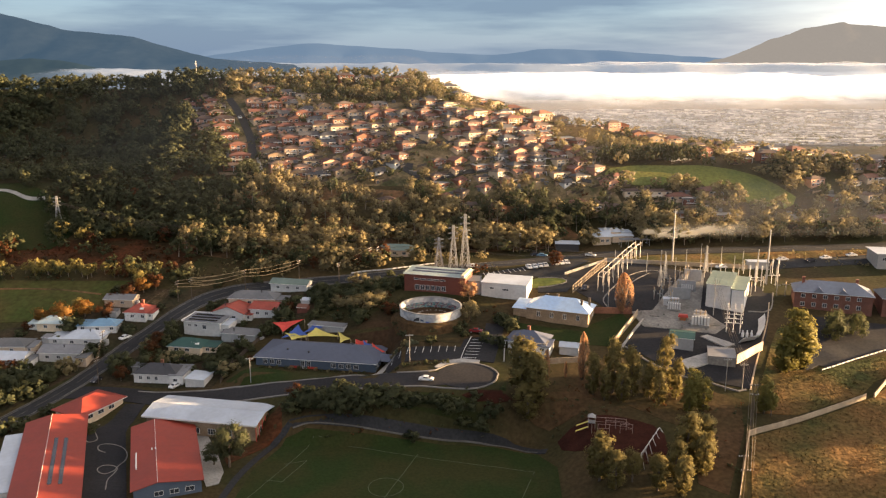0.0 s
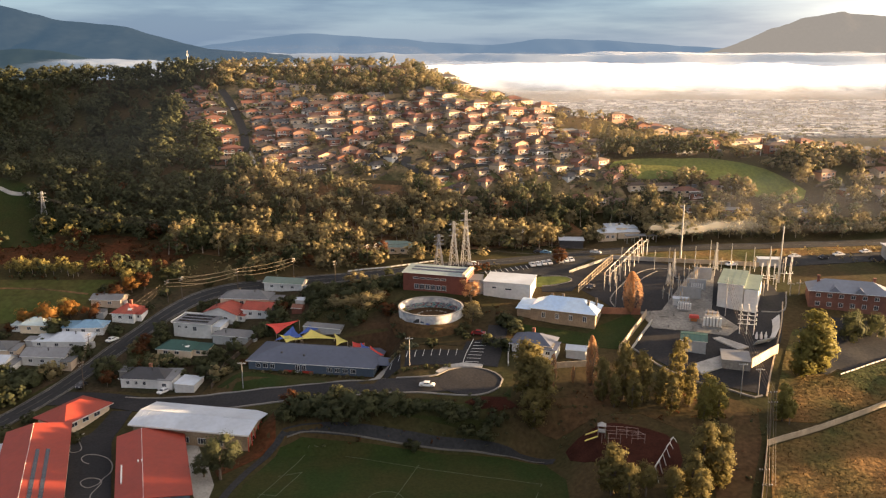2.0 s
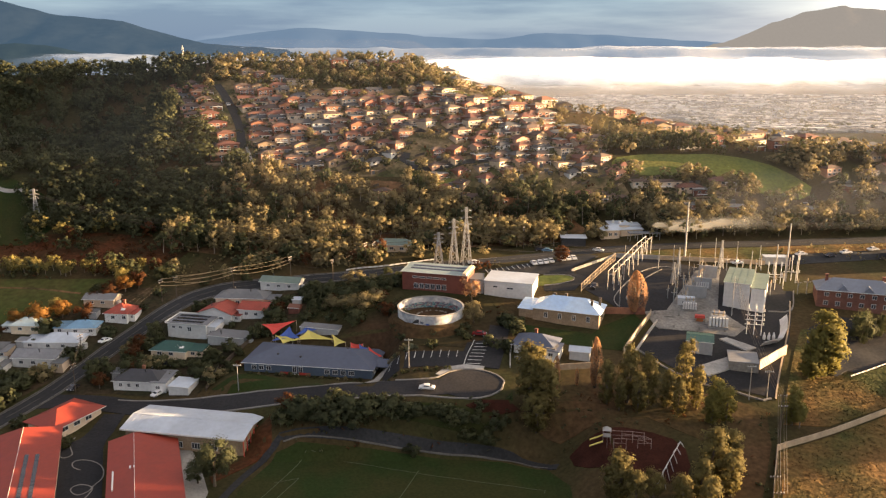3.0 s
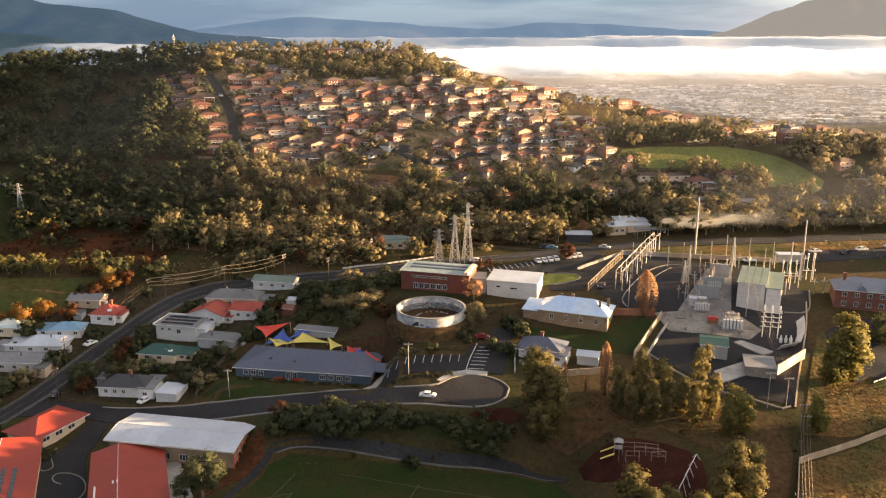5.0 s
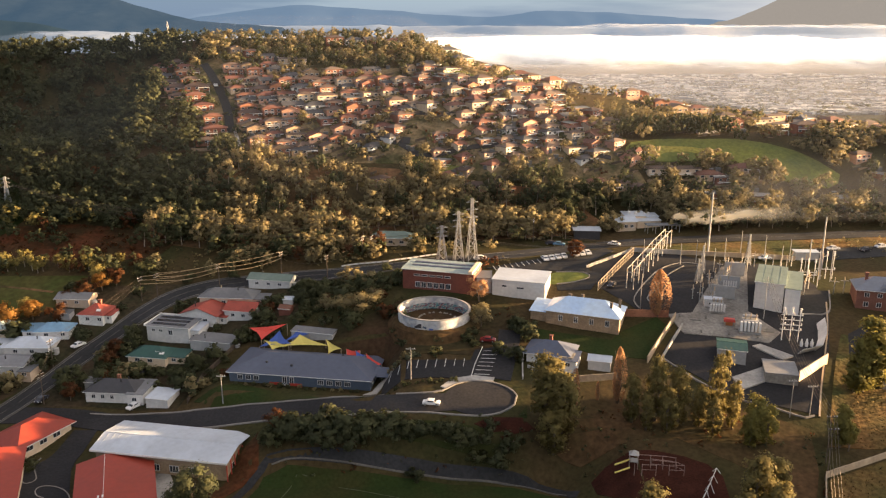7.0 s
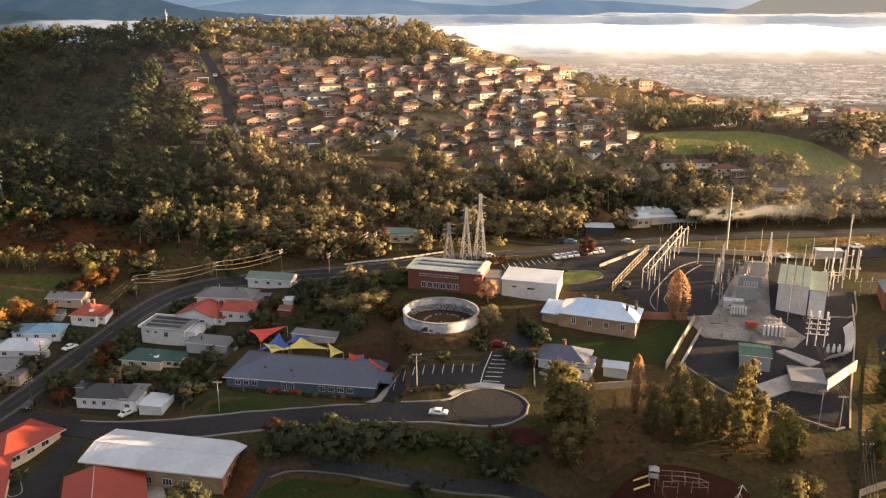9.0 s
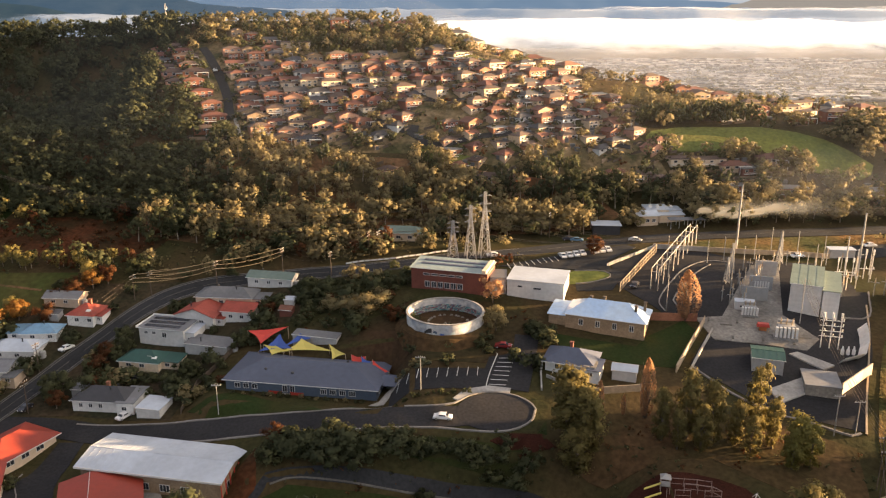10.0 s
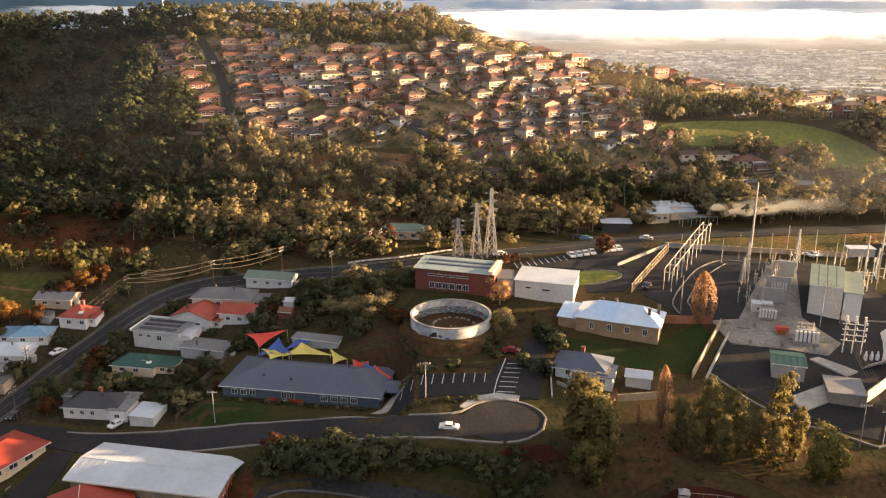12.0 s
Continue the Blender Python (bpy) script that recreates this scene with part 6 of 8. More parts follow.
lattice("pylon", -1.6, 303.0, 12.5, 3.2, "short galvanised lattice power pylon behind the halls")
lattice("pylon", -170.8, 349.0, 13.5, 2.8, "galvanised lattice pylon on the far pasture")
radio = thing("radio_mast", turn(-144.0, 478.0, 0), "pale radio mast with a platform on the hilltop", "mast")
part("shaft", Shape().rod((0, 0, -1), (0, 0, 13.0), 0.2, 0.12, 8), M["steel"], radio)
part("platform", Shape().rod((0, 0, 9.9), (0, 0, 10.2), 0.55, n=10), M["steel"], radio)
for i in range(3):
    part("antenna", Shape().rod((0.5 * math.cos(i * 2.1), 0.5 * math.sin(i * 2.1), 10.0), (0.5 * math.cos(i * 2.1), 0.5 * math.sin(i * 2.1), 11.6), 0.08), M["steel"], radio)


def mast(x, y, h, r, label, arms=0, name="pole", material=None, a=0.0, category="pole"):
    """A round pole with a cap and, if wanted, cross-arms with insulators."""
    ob = thing(name, turn(x, y, a), label, category)
    part("shaft", Shape().rod((0, 0, -0.8), (0, 0, h), r, r * 0.6, 8), material or M["wood"], ob)
    for i in range(arms):
        q = h - 0.5 - i * 0.9
        arm = part("cross_arm", Shape().box(-1.2, -0.07, q - 0.07, 1.2, 0.07, q + 0.07), material or M["wood"], ob)
        for u in (-1.05, -0.45, 0.45, 1.05):
            part("insulator", Shape().rod((u, 0, q + 0.05), (u, 0, q + 0.32), 0.07), M["trim"], arm)
    return ob


mast(90.8, 307.5, 21.5, 0.42, "tall pale steel communications mast", material=M["steel"], name="mast", category="mast")
mast(119.4, 285.0, 20.5, 0.36, "tall slim steel lightning mast", material=M["steel"], name="mast", category="mast")
mast(116.5, 287.0, 12.5, 0.3, "slim steel lightning mast", material=M["steel"], name="mast", category="mast")
mast(81.3, 283.7, 13.0, 0.2, "slim grey lightning mast in the yard", material=M["steel"], name="mast", category="mast")
for x, y, h in ((57.5, 266.7, 11), (78.2, 297.3, 7.5), (101.8, 306.5, 8), (115.3, 298.3, 8), (91.6, 259.0, 13), (98.4, 291, 9), (87.4, 291.2, 8), (77.6, 273.9, 7), (104, 285, 8), (109, 290, 9), (66.5, 300, 8), (84, 299, 8), (94, 300, 8), (107.5, 300, 9), (122, 283, 8), (124.5, 288, 10)):
    mast(x, y, h, 0.15, "slim steel lamp pole in the substation", material=M["steel"], category="pole")

# power poles and wires
poles = {}
for key, x, y, h in (("a", -76, 296.3, 9.5), ("b", -96.2, 294.2, 8.5), ("c", -100.9, 292.5, 8.5), ("d", -56.2, 302.1, 8.5), ("e", -112.5, 244.6, 9.5), ("f", -40, 297, 8.0), ("g", -29, 308.1, 8.5), ("h", 31.9, 322.8, 9), ("i", -117.5, 262, 9), ("j", -26, 310, 8)):
    poles[key] = (x, y, lie(x, y) + h)
    mast(x, y, h, 0.16, "weathered wooden power pole with cross-arms", 2, "power_pole", a=70, category="power pole")
for x, y, h in ((-10.3, 233.4, 9), (-60.9, 237.3, 8.5), (81.0, 214.4, 10), (86, 214.9, 8)):
    mast(x, y, h, 0.14, "slender street light pole beside the road", 1, "street_pole", M["steel"], category="street light")
for x, y, h in ((71.2, 173.3, 9.5), (70.0, 168.5, 9.5), (82.4, 198.2, 12), (81.6, 195.5, 11)):
    mast(x, y, h, 0.13, "weathered wooden power pole beside the track", 1, "power_pole", category="power pole")


def wire(a, b, sag, r=0.05, label="thin sagging power line between poles", material=None):
    cu = bpy.data.curves.new("power_line", "CURVE")
    cu.dimensions, cu.bevel_depth, cu.bevel_resolution = "3D", r, 0
    sp = cu.splines.new("POLY")
    sp.points.add(12)
    a, b = Vector(a), Vector(b)
    for i in range(13):
        t = i / 12
        p = a.lerp(b, t)
        sp.points[i].co = (p.x, p.y, p.z - 4 * sag * t * (1 - t), 1)
    cu.materials.append(material or M["wire"])
    return tagged(new("power_line", cu), label, "cable", "power lines")


for p, q in (("e", "i"), ("i", "c"), ("c", "a"), ("b", "a"), ("a", "d"), ("d", "f"), ("f", "g")):
    # on these spans the sun's glint is put in as golden, thicker wire
    lit = p + q in ("ca", "ba", "ad")
    for k in (-1, 0, 1):
        (ax, ay, az), (bx, by, bz) = poles[p], poles[q]
        wire((ax, ay + 0.5 * k, az - 1.2 + 1.1 * k), (bx, by + 0.5 * k, bz - 1.2 + 1.1 * k), 0.9 - 0.3 * k, 0.055 if lit else 0.022, material=M["sunlit_wire"] if lit else M["wire"])
for k in (-1.0, -0.4, 0.4, 1.0):
    wire((82.4 + k, 198.2, lie(82.4, 198.2) + 11.5), (70.6 + k, 168, lie(70.6, 168) + 9.2), 0.8, 0.045)
    wire((82.4 + k, 198.2, lie(82.4, 198.2) + 11.5), (91.6 + k, 259, lie(91.6, 259) + 12.5), 2.0, 0.04)
for (px, py, ph), k in (((8.6, 304.5, 18), 1.8), ((4, 303, 14.5), 1.7), ((-1.6, 303, 10), 1.7)):
    for sgn in (-1, 1):
        wire((px + sgn * k, py, lie(px, py) + ph), (62 + sgn * 2, 300, lie(62, 300) + 7), 3.0, 0.04)
        wire((px + sgn * k, py, lie(px, py) + ph), (-170.8 + sgn, 349, lie(-170.8, 349) + 11), 9.0, 0.035)

# switchgear
def transformer(x, y, a, sc, label):
    ob = thing("transformer", turn(x, y, a) @ Matrix.Diagonal((sc, sc, sc, 1)), label, "transformer")
    part("core", Shape().box(-1.6, -1.0, 0.3, 1.6, 1.0, 2.6), M["wall_grey"], ob)
    part("plinth", Shape().box(-2.2, -1.6, -0.4, 2.2, 1.6, 0.35), M["concrete"], ob)
    for i in range(6):
        part("radiator", Shape().box(-2.0 + i * 0.72, -1.75, 0.5, -1.55 + i * 0.72, -1.02, 2.5), M["trim"], ob)
    for i in range(3):
        part("bushing", Shape().rod((-1 + i, 0.2, 2.6), (-1 + i * 1.1, 0.2, 3.9), 0.16, 0.07), M["fence"], ob)
    part("conservator", Shape().rod((-1.5, 0.7, 3.1), (1.5, 0.7, 3.1), 0.35, n=10), M["wall_grey"], ob)
    return ob


transformer(85.2, 252.8, -15, 1.35, "large grey transformer with white radiators")
transformer(79.6, 264.0, -15, 1.05, "grey transformer with white radiators on the slab")
transformer(88.5, 279.5, -15, 1.0, "grey transformer behind a blast wall")
transformer(94.5, 290.5, -15, 1.0, "grey transformer at the end of the slab")
transformer(109.0, 281.0, -15, 0.9, "grey transformer beside the tall shed")
building("control_hut", (76.6, 266.8), (81.6, 265.4), 3.0, 2.4, "flat", 0, M["wall_white"], M["roof_white"], "small white control hut on the slab", "hut", front=between(2, 0.8, 4, 0.9, 0.7, 0.7, 0), over=0.1)
for a, b, h in (((80.6, 272.6), (87.2, 270.8), 4.2), ((84.8, 279.0), (91.0, 277.4), 4.2), ((90.0, 288.4), (96.0, 287.0), 4.6)):
    wall_run("blast_wall", a, b, h, 0.4, M["wall_grey"], "grey concrete blast wall between transformers")
red_unit = thing("pump_unit", turn(80.6, 256.2, -15), "orange pump unit under a bright red cover", "machine")
part("cover", Shape().hull([(-1.6, -0.9, 1.3), (1.6, -0.9, 1.3), (1.6, 0.9, 1.3), (-1.6, 0.9, 1.3)], [(-1.4, -0.7, 2.1), (1.4, -0.7, 2.1), (1.4, 0.7, 2.1), (-1.4, 0.7, 2.1)]), M["red_paint"], red_unit, "bright red cover")
part("engine", Shape().box(-1.0, -0.6, 0.1, 0.9, 0.6, 1.3), M["orange"], red_unit)
for u, v in ((-1.4, -0.8), (1.4, -0.8), (1.4, 0.8), (-1.4, 0.8)):
    part("leg", Shape().box(u - 0.08, v - 0.08, -0.3, u + 0.08, v + 0.08, 1.35), M["fence"], red_unit)


def switch_frame(x, y, a, h, label, gap=2.1, bars=(0.35, 0.5, 0.65, 0.8)):
    """Three tall insulated posts tied by cross-bars."""
    ob = thing("busbar_stand", turn(x, y, a), label, "switchgear", "switch frames")
    for i in range(3):
        u = (i - 1) * gap
        post = part("post", Shape().rod((u, 0, -0.5), (u, 0, h), 0.14, 0.11, 8), M["trim"], ob)
        for q in range(4):
            part("insulator", Shape().rod((u, 0, h * (0.84 + 0.05 * q)), (u, 0, h * (0.865 + 0.05 * q)), 0.3, n=8), M["trim"], post)
    for f in bars:
        part("cross_bar", Shape().box(-gap - 0.7, -0.09, h * f - 0.08, gap + 0.7, 0.09, h * f + 0.08), M["trim"], ob)
        for i in range(3):
            part("insulator", Shape().rod(((i - 1) * gap + 0.5, 0, h * f + 0.1), ((i - 1) * gap + 0.5, 0, h * f + 0.7), 0.12), M["trim"], ob)
    return ob


switch_frame(94.2, 247.0, -14, 9.6, "tall white three-post switch frame with cross-bars")
switch_frame(114.5, 283.0, -10, 7.5, "white three-post switch frame by the far masts", bars=(0.3, 0.42))
switch_frame(121.5, 285.5, -10, 9.0, "white three-post switch frame by the far masts", bars=(0.35,))
for x, y in ((96.4, 244.4), (97.8, 244.3), (99.2, 244.2)):
    drum = thing("cable_sealing_end", turn(x, y, 0), "squat white cable terminal on the yard", "switchgear", "cable terminals")
    part("base", Shape().rod((0, 0, -0.3), (0, 0, 1.4), 0.42, n=10), M["trim"], drum)
    part("cap", Shape().rod((0, 0, 1.4), (0, 0, 2.3), 0.3, 0.14, n=10), M["trim"], drum)
# leaning pale panels along the boundary
lean = [(94.4, 239.2), (100.6, 241.2), (104.0, 246.6), (106.0, 251.2), (107.4, 255.4)]
for (ax, ay), (bx, by) in zip(lean, lean[1:]):
    p, q = Vector((ax, ay, 0)), Vector((bx, by, 0))
    nrm = Vector((-(q - p).y, (q - p).x, 0)).normalized()
    q = p.lerp(q, 0.94)
    zp, zq = lie(ax, ay), lie(bx, by)
    ring = [(*(p + nrm * 2.2).xy, zp - 0.2), (*(q + nrm * 2.2).xy, zq - 0.2), (*(q - nrm * 0.2).xy, zq + 2.4), (*(p - nrm * 0.2).xy, zp + 2.4)]
    tagged(new("concrete_panel", Shape().hull([(x, y, z - 0.25) for x, y, z in ring], ring).mesh("concrete_panel", M["wall_white"])), "pale concrete panel leaning along the boundary", "panel", "leaning panels")
patch("grey_apron", [(104.2, 261.5), (111.6, 262.2), (118.0, 275.6), (111.6, 277.0)], M["old_road"], 0.2, "grey sealed apron behind the switch building", "yard")
strip("apron_kerb", [(104.2, 261.3), (111.8, 262.0), (118.4, 275.8)], 0.4, M["kerb"], 0.4, "pale kerb round the grey apron", "kerb")
lattice("lattice_column", 83.2, 289.9, 9.5, 1.5, "slender steel lattice column in the yard", 1)
lattice("lattice_column", 79.6, 283.0, 8.0, 1.4, "slender steel lattice column in the yard", 1)
lattice("lattice_column", 100.6, 296.6, 10.5, 1.5, "slender steel lattice column behind the slab", 1)
for i in range(14):        # cable trenches and covers on the slab
    f = i / 13
    x, y = 68 + 22 * (i % 7) / 6, 251.6 + 9 * (i // 7) + 2 * math.sin(i * 2.1)
    if not (y > 258 and x > 86):
        cover = tagged(new("trench_cover", Shape().box(-1.6, -0.25, 0, 1.6, 0.25, 0.12).mesh("trench_cover", M["edge"])), "grey steel cover over a cable trench", "cover", "trench covers")
        cover.matrix_basis = turn(x, y, (-15, 75)[i % 2]) @ Matrix.Translation((0, 0, 0.2))
for i in range(22):
    f = i / 21
    x, y = 76 + 20 * f + 3.2 * math.sin(i * 2.3), 268 + 27 * f + 1.5 * math.cos(i * 3.1)
    bay = thing("switch_post", turn(x, y, i * 20), "grey steel switch post with an insulator", "switchgear", "switch posts")
    part("post", Shape().rod((0, 0, -0.3), (0, 0, 3.2), 0.13), M["steel"], bay)
    part("insulator", Shape().rod((0, 0, 3.2), (0, 0, 4.6), 0.2, 0.12), M["fence"], bay)
    part("arm", Shape().rod((-0.9, 0, 3.3), (0.9, 0, 3.3), 0.08), M["steel"], bay)
for i in range(16):
    x, y = 100 + 22 * (i % 8) / 7 + (i // 8) * 2, 276 + 16 * (i // 8) + 3 * math.sin(i * 1.7)
    bay = thing("switch_post", turn(x, y, i * 25), "pale steel switch post with an insulator", "switchgear", "switch posts")
    part("post", Shape().rod((0, 0, -0.3), (0, 0, 4.0), 0.15), M["steel"], bay)
    part("insulator", Shape().rod((0, 0, 4.0), (0, 0, 5.4), 0.22, 0.12), M["fence"], bay)
    part("arm", Shape().rod((-1.2, 0, 4.1), (1.2, 0, 4.1), 0.1), M["steel"], bay)
building("shelter", (118.4, 300.6), (126.0, 300.0), 3.5, 2.6, "flat", 0, M["wall_grey"], M["roof_white"], "small open shelter with a white roof", "shelter", over=0.3)

# ---- the playground, sails, fences and cars ----
play = thing("playground_set", turn(43.0, 198.2, -12), "climbing frame with a slide, towers and bars", "play equipment")
for i, (x, y) in enumerate(((-4, 1.6), (-2.2, 1.6), (-4, 0), (-2.2, 0), (0.6, 1.8), (0.6, 0.2), (3.2, 2.0), (3.2, 0.2), (6.0, 1.8), (6.0, 0.0), (7.6, -1.2), (4.4, -1.6), (-3.0, -2.6), (-1.4, -2.6), (1.6, -2.2))):
    part("post", Shape().rod((x, y, -0.3), (x, y, 2.6 if i > 3 else 3.2), 0.06), M["pipe"], play)
for a, b in (((0.6, 1.8), (3.2, 2.0)), ((3.2, 2.0), (6.0, 1.8)), ((0.6, 0.2), (3.2, 0.2)), ((3.2, 0.2), (6, 0)), ((6, 0), (7.6, -1.2)), ((-2.2, 1.6), (0.6, 1.8)), ((4.4, -1.6), (7.6, -1.2)), ((-1.4, -2.6), (1.6, -2.2))):
    part("bar", Shape().rod((*a, 2.5), (*b, 2.5), 0.055), M["pipe"], play)
    part("rung", Shape().rod((*a, 1.3), (*b, 1.3), 0.045), M["pipe"], play)
part("deck", Shape().box(-4.1, -0.1, 1.4, -2.1, 1.7, 1.55), M["steel"], play)
part("tower_roof", Shape().hull([(-4.2, -0.2, 3.1), (-2.0, -0.2, 3.1), (-2.0, 1.8, 3.1), (-4.2, 1.8, 3.1)], [(-3.2, 0.7, 3.9), (-3.0, 0.7, 3.9), (-3.0, 0.9, 3.9), (-3.2, 0.9, 3.9)]), M["steel"], play, "weathered steel tower roof")
for y0 in (0.8, -2.6):
    part("slide", Shape().hull([(-4.0, y0 - 0.25, 1.4), (-4.0, y0 + 0.25, 1.4), (-4.0, y0 + 0.25, 1.6), (-4.0, y0 - 0.25, 1.6)], [(-7.2, y0 - 1.1, 0.25), (-7.2, y0 - 0.6, 0.25), (-7.2, y0 - 0.6, 0.42), (-7.2, y0 - 1.1, 0.42)]), M["sail_yellow"], play, "pale yellow slide")
swing = thing("swing_set", turn(53.4, 189.4, 0), "long white swing set on the mulch", "swing")
ends = [Vector((4.2, 7.0, 0)), Vector((-4.2, -7.6, 0))]
for i in range(6):
    p = ends[0].lerp(ends[1], i / 5)
    g = lie(53.4 + p.x, 189.4 + p.y) - lie(53.4, 189.4)
    for sgn in (-1, 1):
        part("leg", Shape().rod((p.x + sgn * 1.0, p.y - sgn * 0.5, g - 0.3), (p.x, p.y, 2.6), 0.07), M["trim"], swing)
    if i < 5:
        q = ends[0].lerp(ends[1], (i + 0.5) / 5)
        part("seat", Shape().box(q.x - 0.25, q.y - 0.12, 0.3, q.x + 0.25, q.y + 0.12, 0.36).rod((q.x - 0.2, q.y, 0.3), (q.x, q.y, 2.55), 0.02, n=4), M["dark"], swing)
part("top_bar", Shape().rod((*ends[0].xy, 2.6), (*ends[1].xy, 2.6), 0.08), M["trim"], swing)


def sail(corners, material, label):
    """A stretched shade sail with its posts."""
    c = [Vector((x, y, lie(x, y) + h - 1.6)) for x, y, h in corners]
    mid = sum(c, Vector()) / len(c)
    ob = thing("shade_sail", pose(0, 0, 0), label, "shade sail", "shade sails")
    rim = [a.lerp(b, i / 5).lerp(mid, 0.22 * math.sin(math.pi * i / 5)) for a, b in zip(c, c[1:] + c[:1]) for i in range(5)]
    low, m = mid - Vector((0, 0, 0.5)), len(rim)
    vs = [*rim, low] + [p + Vector((0, 0, 0.04)) for p in (*rim, low)]
    fs = [(i, m, (i + 1) % m) for i in range(m)] + [(m + 1 + i, m + 1 + (i + 1) % m, 2 * m + 1) for i in range(m)] + [(i, (i + 1) % m, m + 1 + (i + 1) % m, m + 1 + i) for i in range(m)]
    s = mesh_of("cloth", vs, fs, material)
    part("cloth", s, material, ob)
    for p in c:
        part("post", Shape().rod((p.x, p.y, lie(p.x, p.y) - 0.4), p, 0.09), M["fence"], ob)
    return ob


sail([(-60.2, 268.4, 5.4), (-48.4, 266.8, 5.2), (-55.4, 262.6, 4.4)], M["sail_red"], "red triangular shade sail behind the centre")
sail([(-55.6, 260.6, 3.6), (-50.2, 264.4, 5.0), (-46.0, 258.4, 3.8)], M["sail_blue"], "blue shade sail behind the centre")
sail([(-54.6, 262.4, 4.2), (-50.6, 260.2, 4.4), (-46.5, 257.8, 3.6), (-51.5, 258.2, 3.4)], M["sail_yellow"], "yellow shade sail behind the centre")
sail([(-48.4, 260.4, 3.6), (-44.4, 263.0, 4.8), (-40.8, 260.6, 4.2)], M["sail_blue"], "blue shade sail over the play yard")
sail([(-48.4, 258.6, 3.6), (-43.6, 260.6, 4.6), (-34.6, 256.0, 4.0)], M["sail_yellow"], "long yellow shade sail over the yard")
sail([(-35.6, 257.2, 4.4), (-31.0, 255.0, 4.2), (-34.6, 254.4, 3.8)], M["sail_yellow"], "small yellow shade sail over the yard")
sail([(-29.4, 254.6, 4.6), (-25.4, 253.4, 5.6), (-24.8, 250.4, 4.4), (-30.0, 251.6, 4.2)], M["sail_red"], "red shade sail beside the car park")
sail([(-26.6, 253.4, 5.7), (-24.0, 252.4, 5.7), (-24.4, 249.4, 4.5), (-26.6, 250.0, 4.5)], M["sail_blue"], "blue shade sail beside the car park")
sail([(-23.6, 252.6, 5.8), (-19.0, 249.0, 4.6), (-23.6, 248.4, 4.0)], M["sail_red"], "red shade sail beside the car park")
building("play_shelter", (-46.5, 263.0), (-34.0, 259.6), 3.5, 2.6, "lean", 0.3, M["wall_grey"], M["roof_grey"], "long grey play shelter behind the sails", "shelter", over=0.2)
wall_run("paling_fence", (-71.6, 241.0), (-70.6, 253.0), 1.6, 0.08, M["wood"], "grey paling fence beside the lawn", "fence", posts=2.4)
wall_run("paling_fence", (-70.6, 253.0), (-61.6, 270.4), 1.6, 0.08, M["wood"], "grey paling fence beside the play yard", "fence", posts=2.4)
wall_run("stone_fence", (80.6, 194.0), (97.0, 200.0), 1.5, 0.25, M["fence"], "pale weathered paling fence round the dry field", "fence", posts=2.2)
wall_run("stone_fence", (97.0, 200.0), (119.2, 210.2), 1.5, 0.25, M["fence"], "pale weathered paling fence round the dry field", "fence", posts=2.2)
wall_run("stone_fence", (121.8, 210.6), (136, 225), 1.5, 0.25, M["fence"], "pale weathered paling fence round the dry field", "fence", posts=2.2)
wall_run("stone_fence", (80.4, 193.6), (69.8, 170.0), 1.5, 0.2, M["fence"], "pale weathered paling fence beside the track", "fence", posts=2.4)
wall_run("guard_rail", (-36, 303.2), (-20, 304.6), 0.8, 0.12, M["trim"], "pale guard rail beside the bend of the road", "guard rail", sink=-0.3, posts=2.0, post_mat=M["wood"])
wall_run("guard_rail", (-20, 304.6), (-3, 309.0), 0.8, 0.12, M["trim"], "pale guard rail beside the bend of the road", "guard rail", sink=-0.3, posts=2.0, post_mat=M["wood"])
wall_run("guard_rail", (112.8, 224.0), (140.5, 236.6), 0.7, 0.12, M["trim"], "white guard rail beside the worn road", "guard rail", sink=-0.35, posts=2.0, post_mat=M["wood"])


def car(x, y, a, paint, label, group="parked cars"):
    """A parked car with its cabin, glass, lamps and wheels."""
    ob = thing("car", turn(x, y, a) @ Matrix.Translation((0, 0, 0.2)), label, "car", group)
    body = Shape()
    prof = [(-2.2, 0.35), (-2.25, 0.75), (-1.9, 0.92), (-0.9, 0.98), (1.2, 1.0), (2.1, 0.85), (2.2, 0.4)]
    body.hull([(u, -0.86, v) for u, v in prof], [(u, 0.86, v) for u, v in prof])
    part("body", body, paint, ob)
    cab = [(-1.3, 0.95), (-0.7, 1.42), (0.7, 1.45), (1.5, 0.98)]
    part("cabin", Shape().hull([(u, -0.76, v) for u, v in cab], [(u, 0.76, v) for u, v in cab]), paint, ob)
    part("windscreen", Shape().hull([(-1.27, -0.66, 1.0), (-1.27, 0.66, 1.0), (-0.8, 0.62, 1.38), (-0.8, -0.62, 1.38)], [(-1.32, -0.66, 1.02), (-1.32, 0.66, 1.02), (-0.85, 0.62, 1.4), (-0.85, -0.62, 1.4)]), glass, ob)
    for sgn in (-1, 1):
        part("side_glass", Shape().box(-0.65, sgn * 0.77 - 0.015, 1.05, 0.75, sgn * 0.77 + 0.015, 1.36), glass, ob)
        part("headlight", Shape().box(-2.27, sgn * 0.6 - 0.18, 0.62, -2.2, sgn * 0.6 + 0.18, 0.78), M["trim"], ob)
        for u in (-1.4, 1.4):
            w = part("wheel", Shape().rod((u, sgn * 0.78, 0.3), (u, sgn * 0.9, 0.3), 0.32, n=14), M["tyre"], ob)
            part("rim", Shape().rod((u, sgn * 0.88, 0.3), (u, sgn * 0.92, 0.3), 0.19, n=10), M["steel"], w)
    return ob


white_car = mat("white_car_paint", (0.72, 0.72, 0.72), 0.25, vary=0.03)
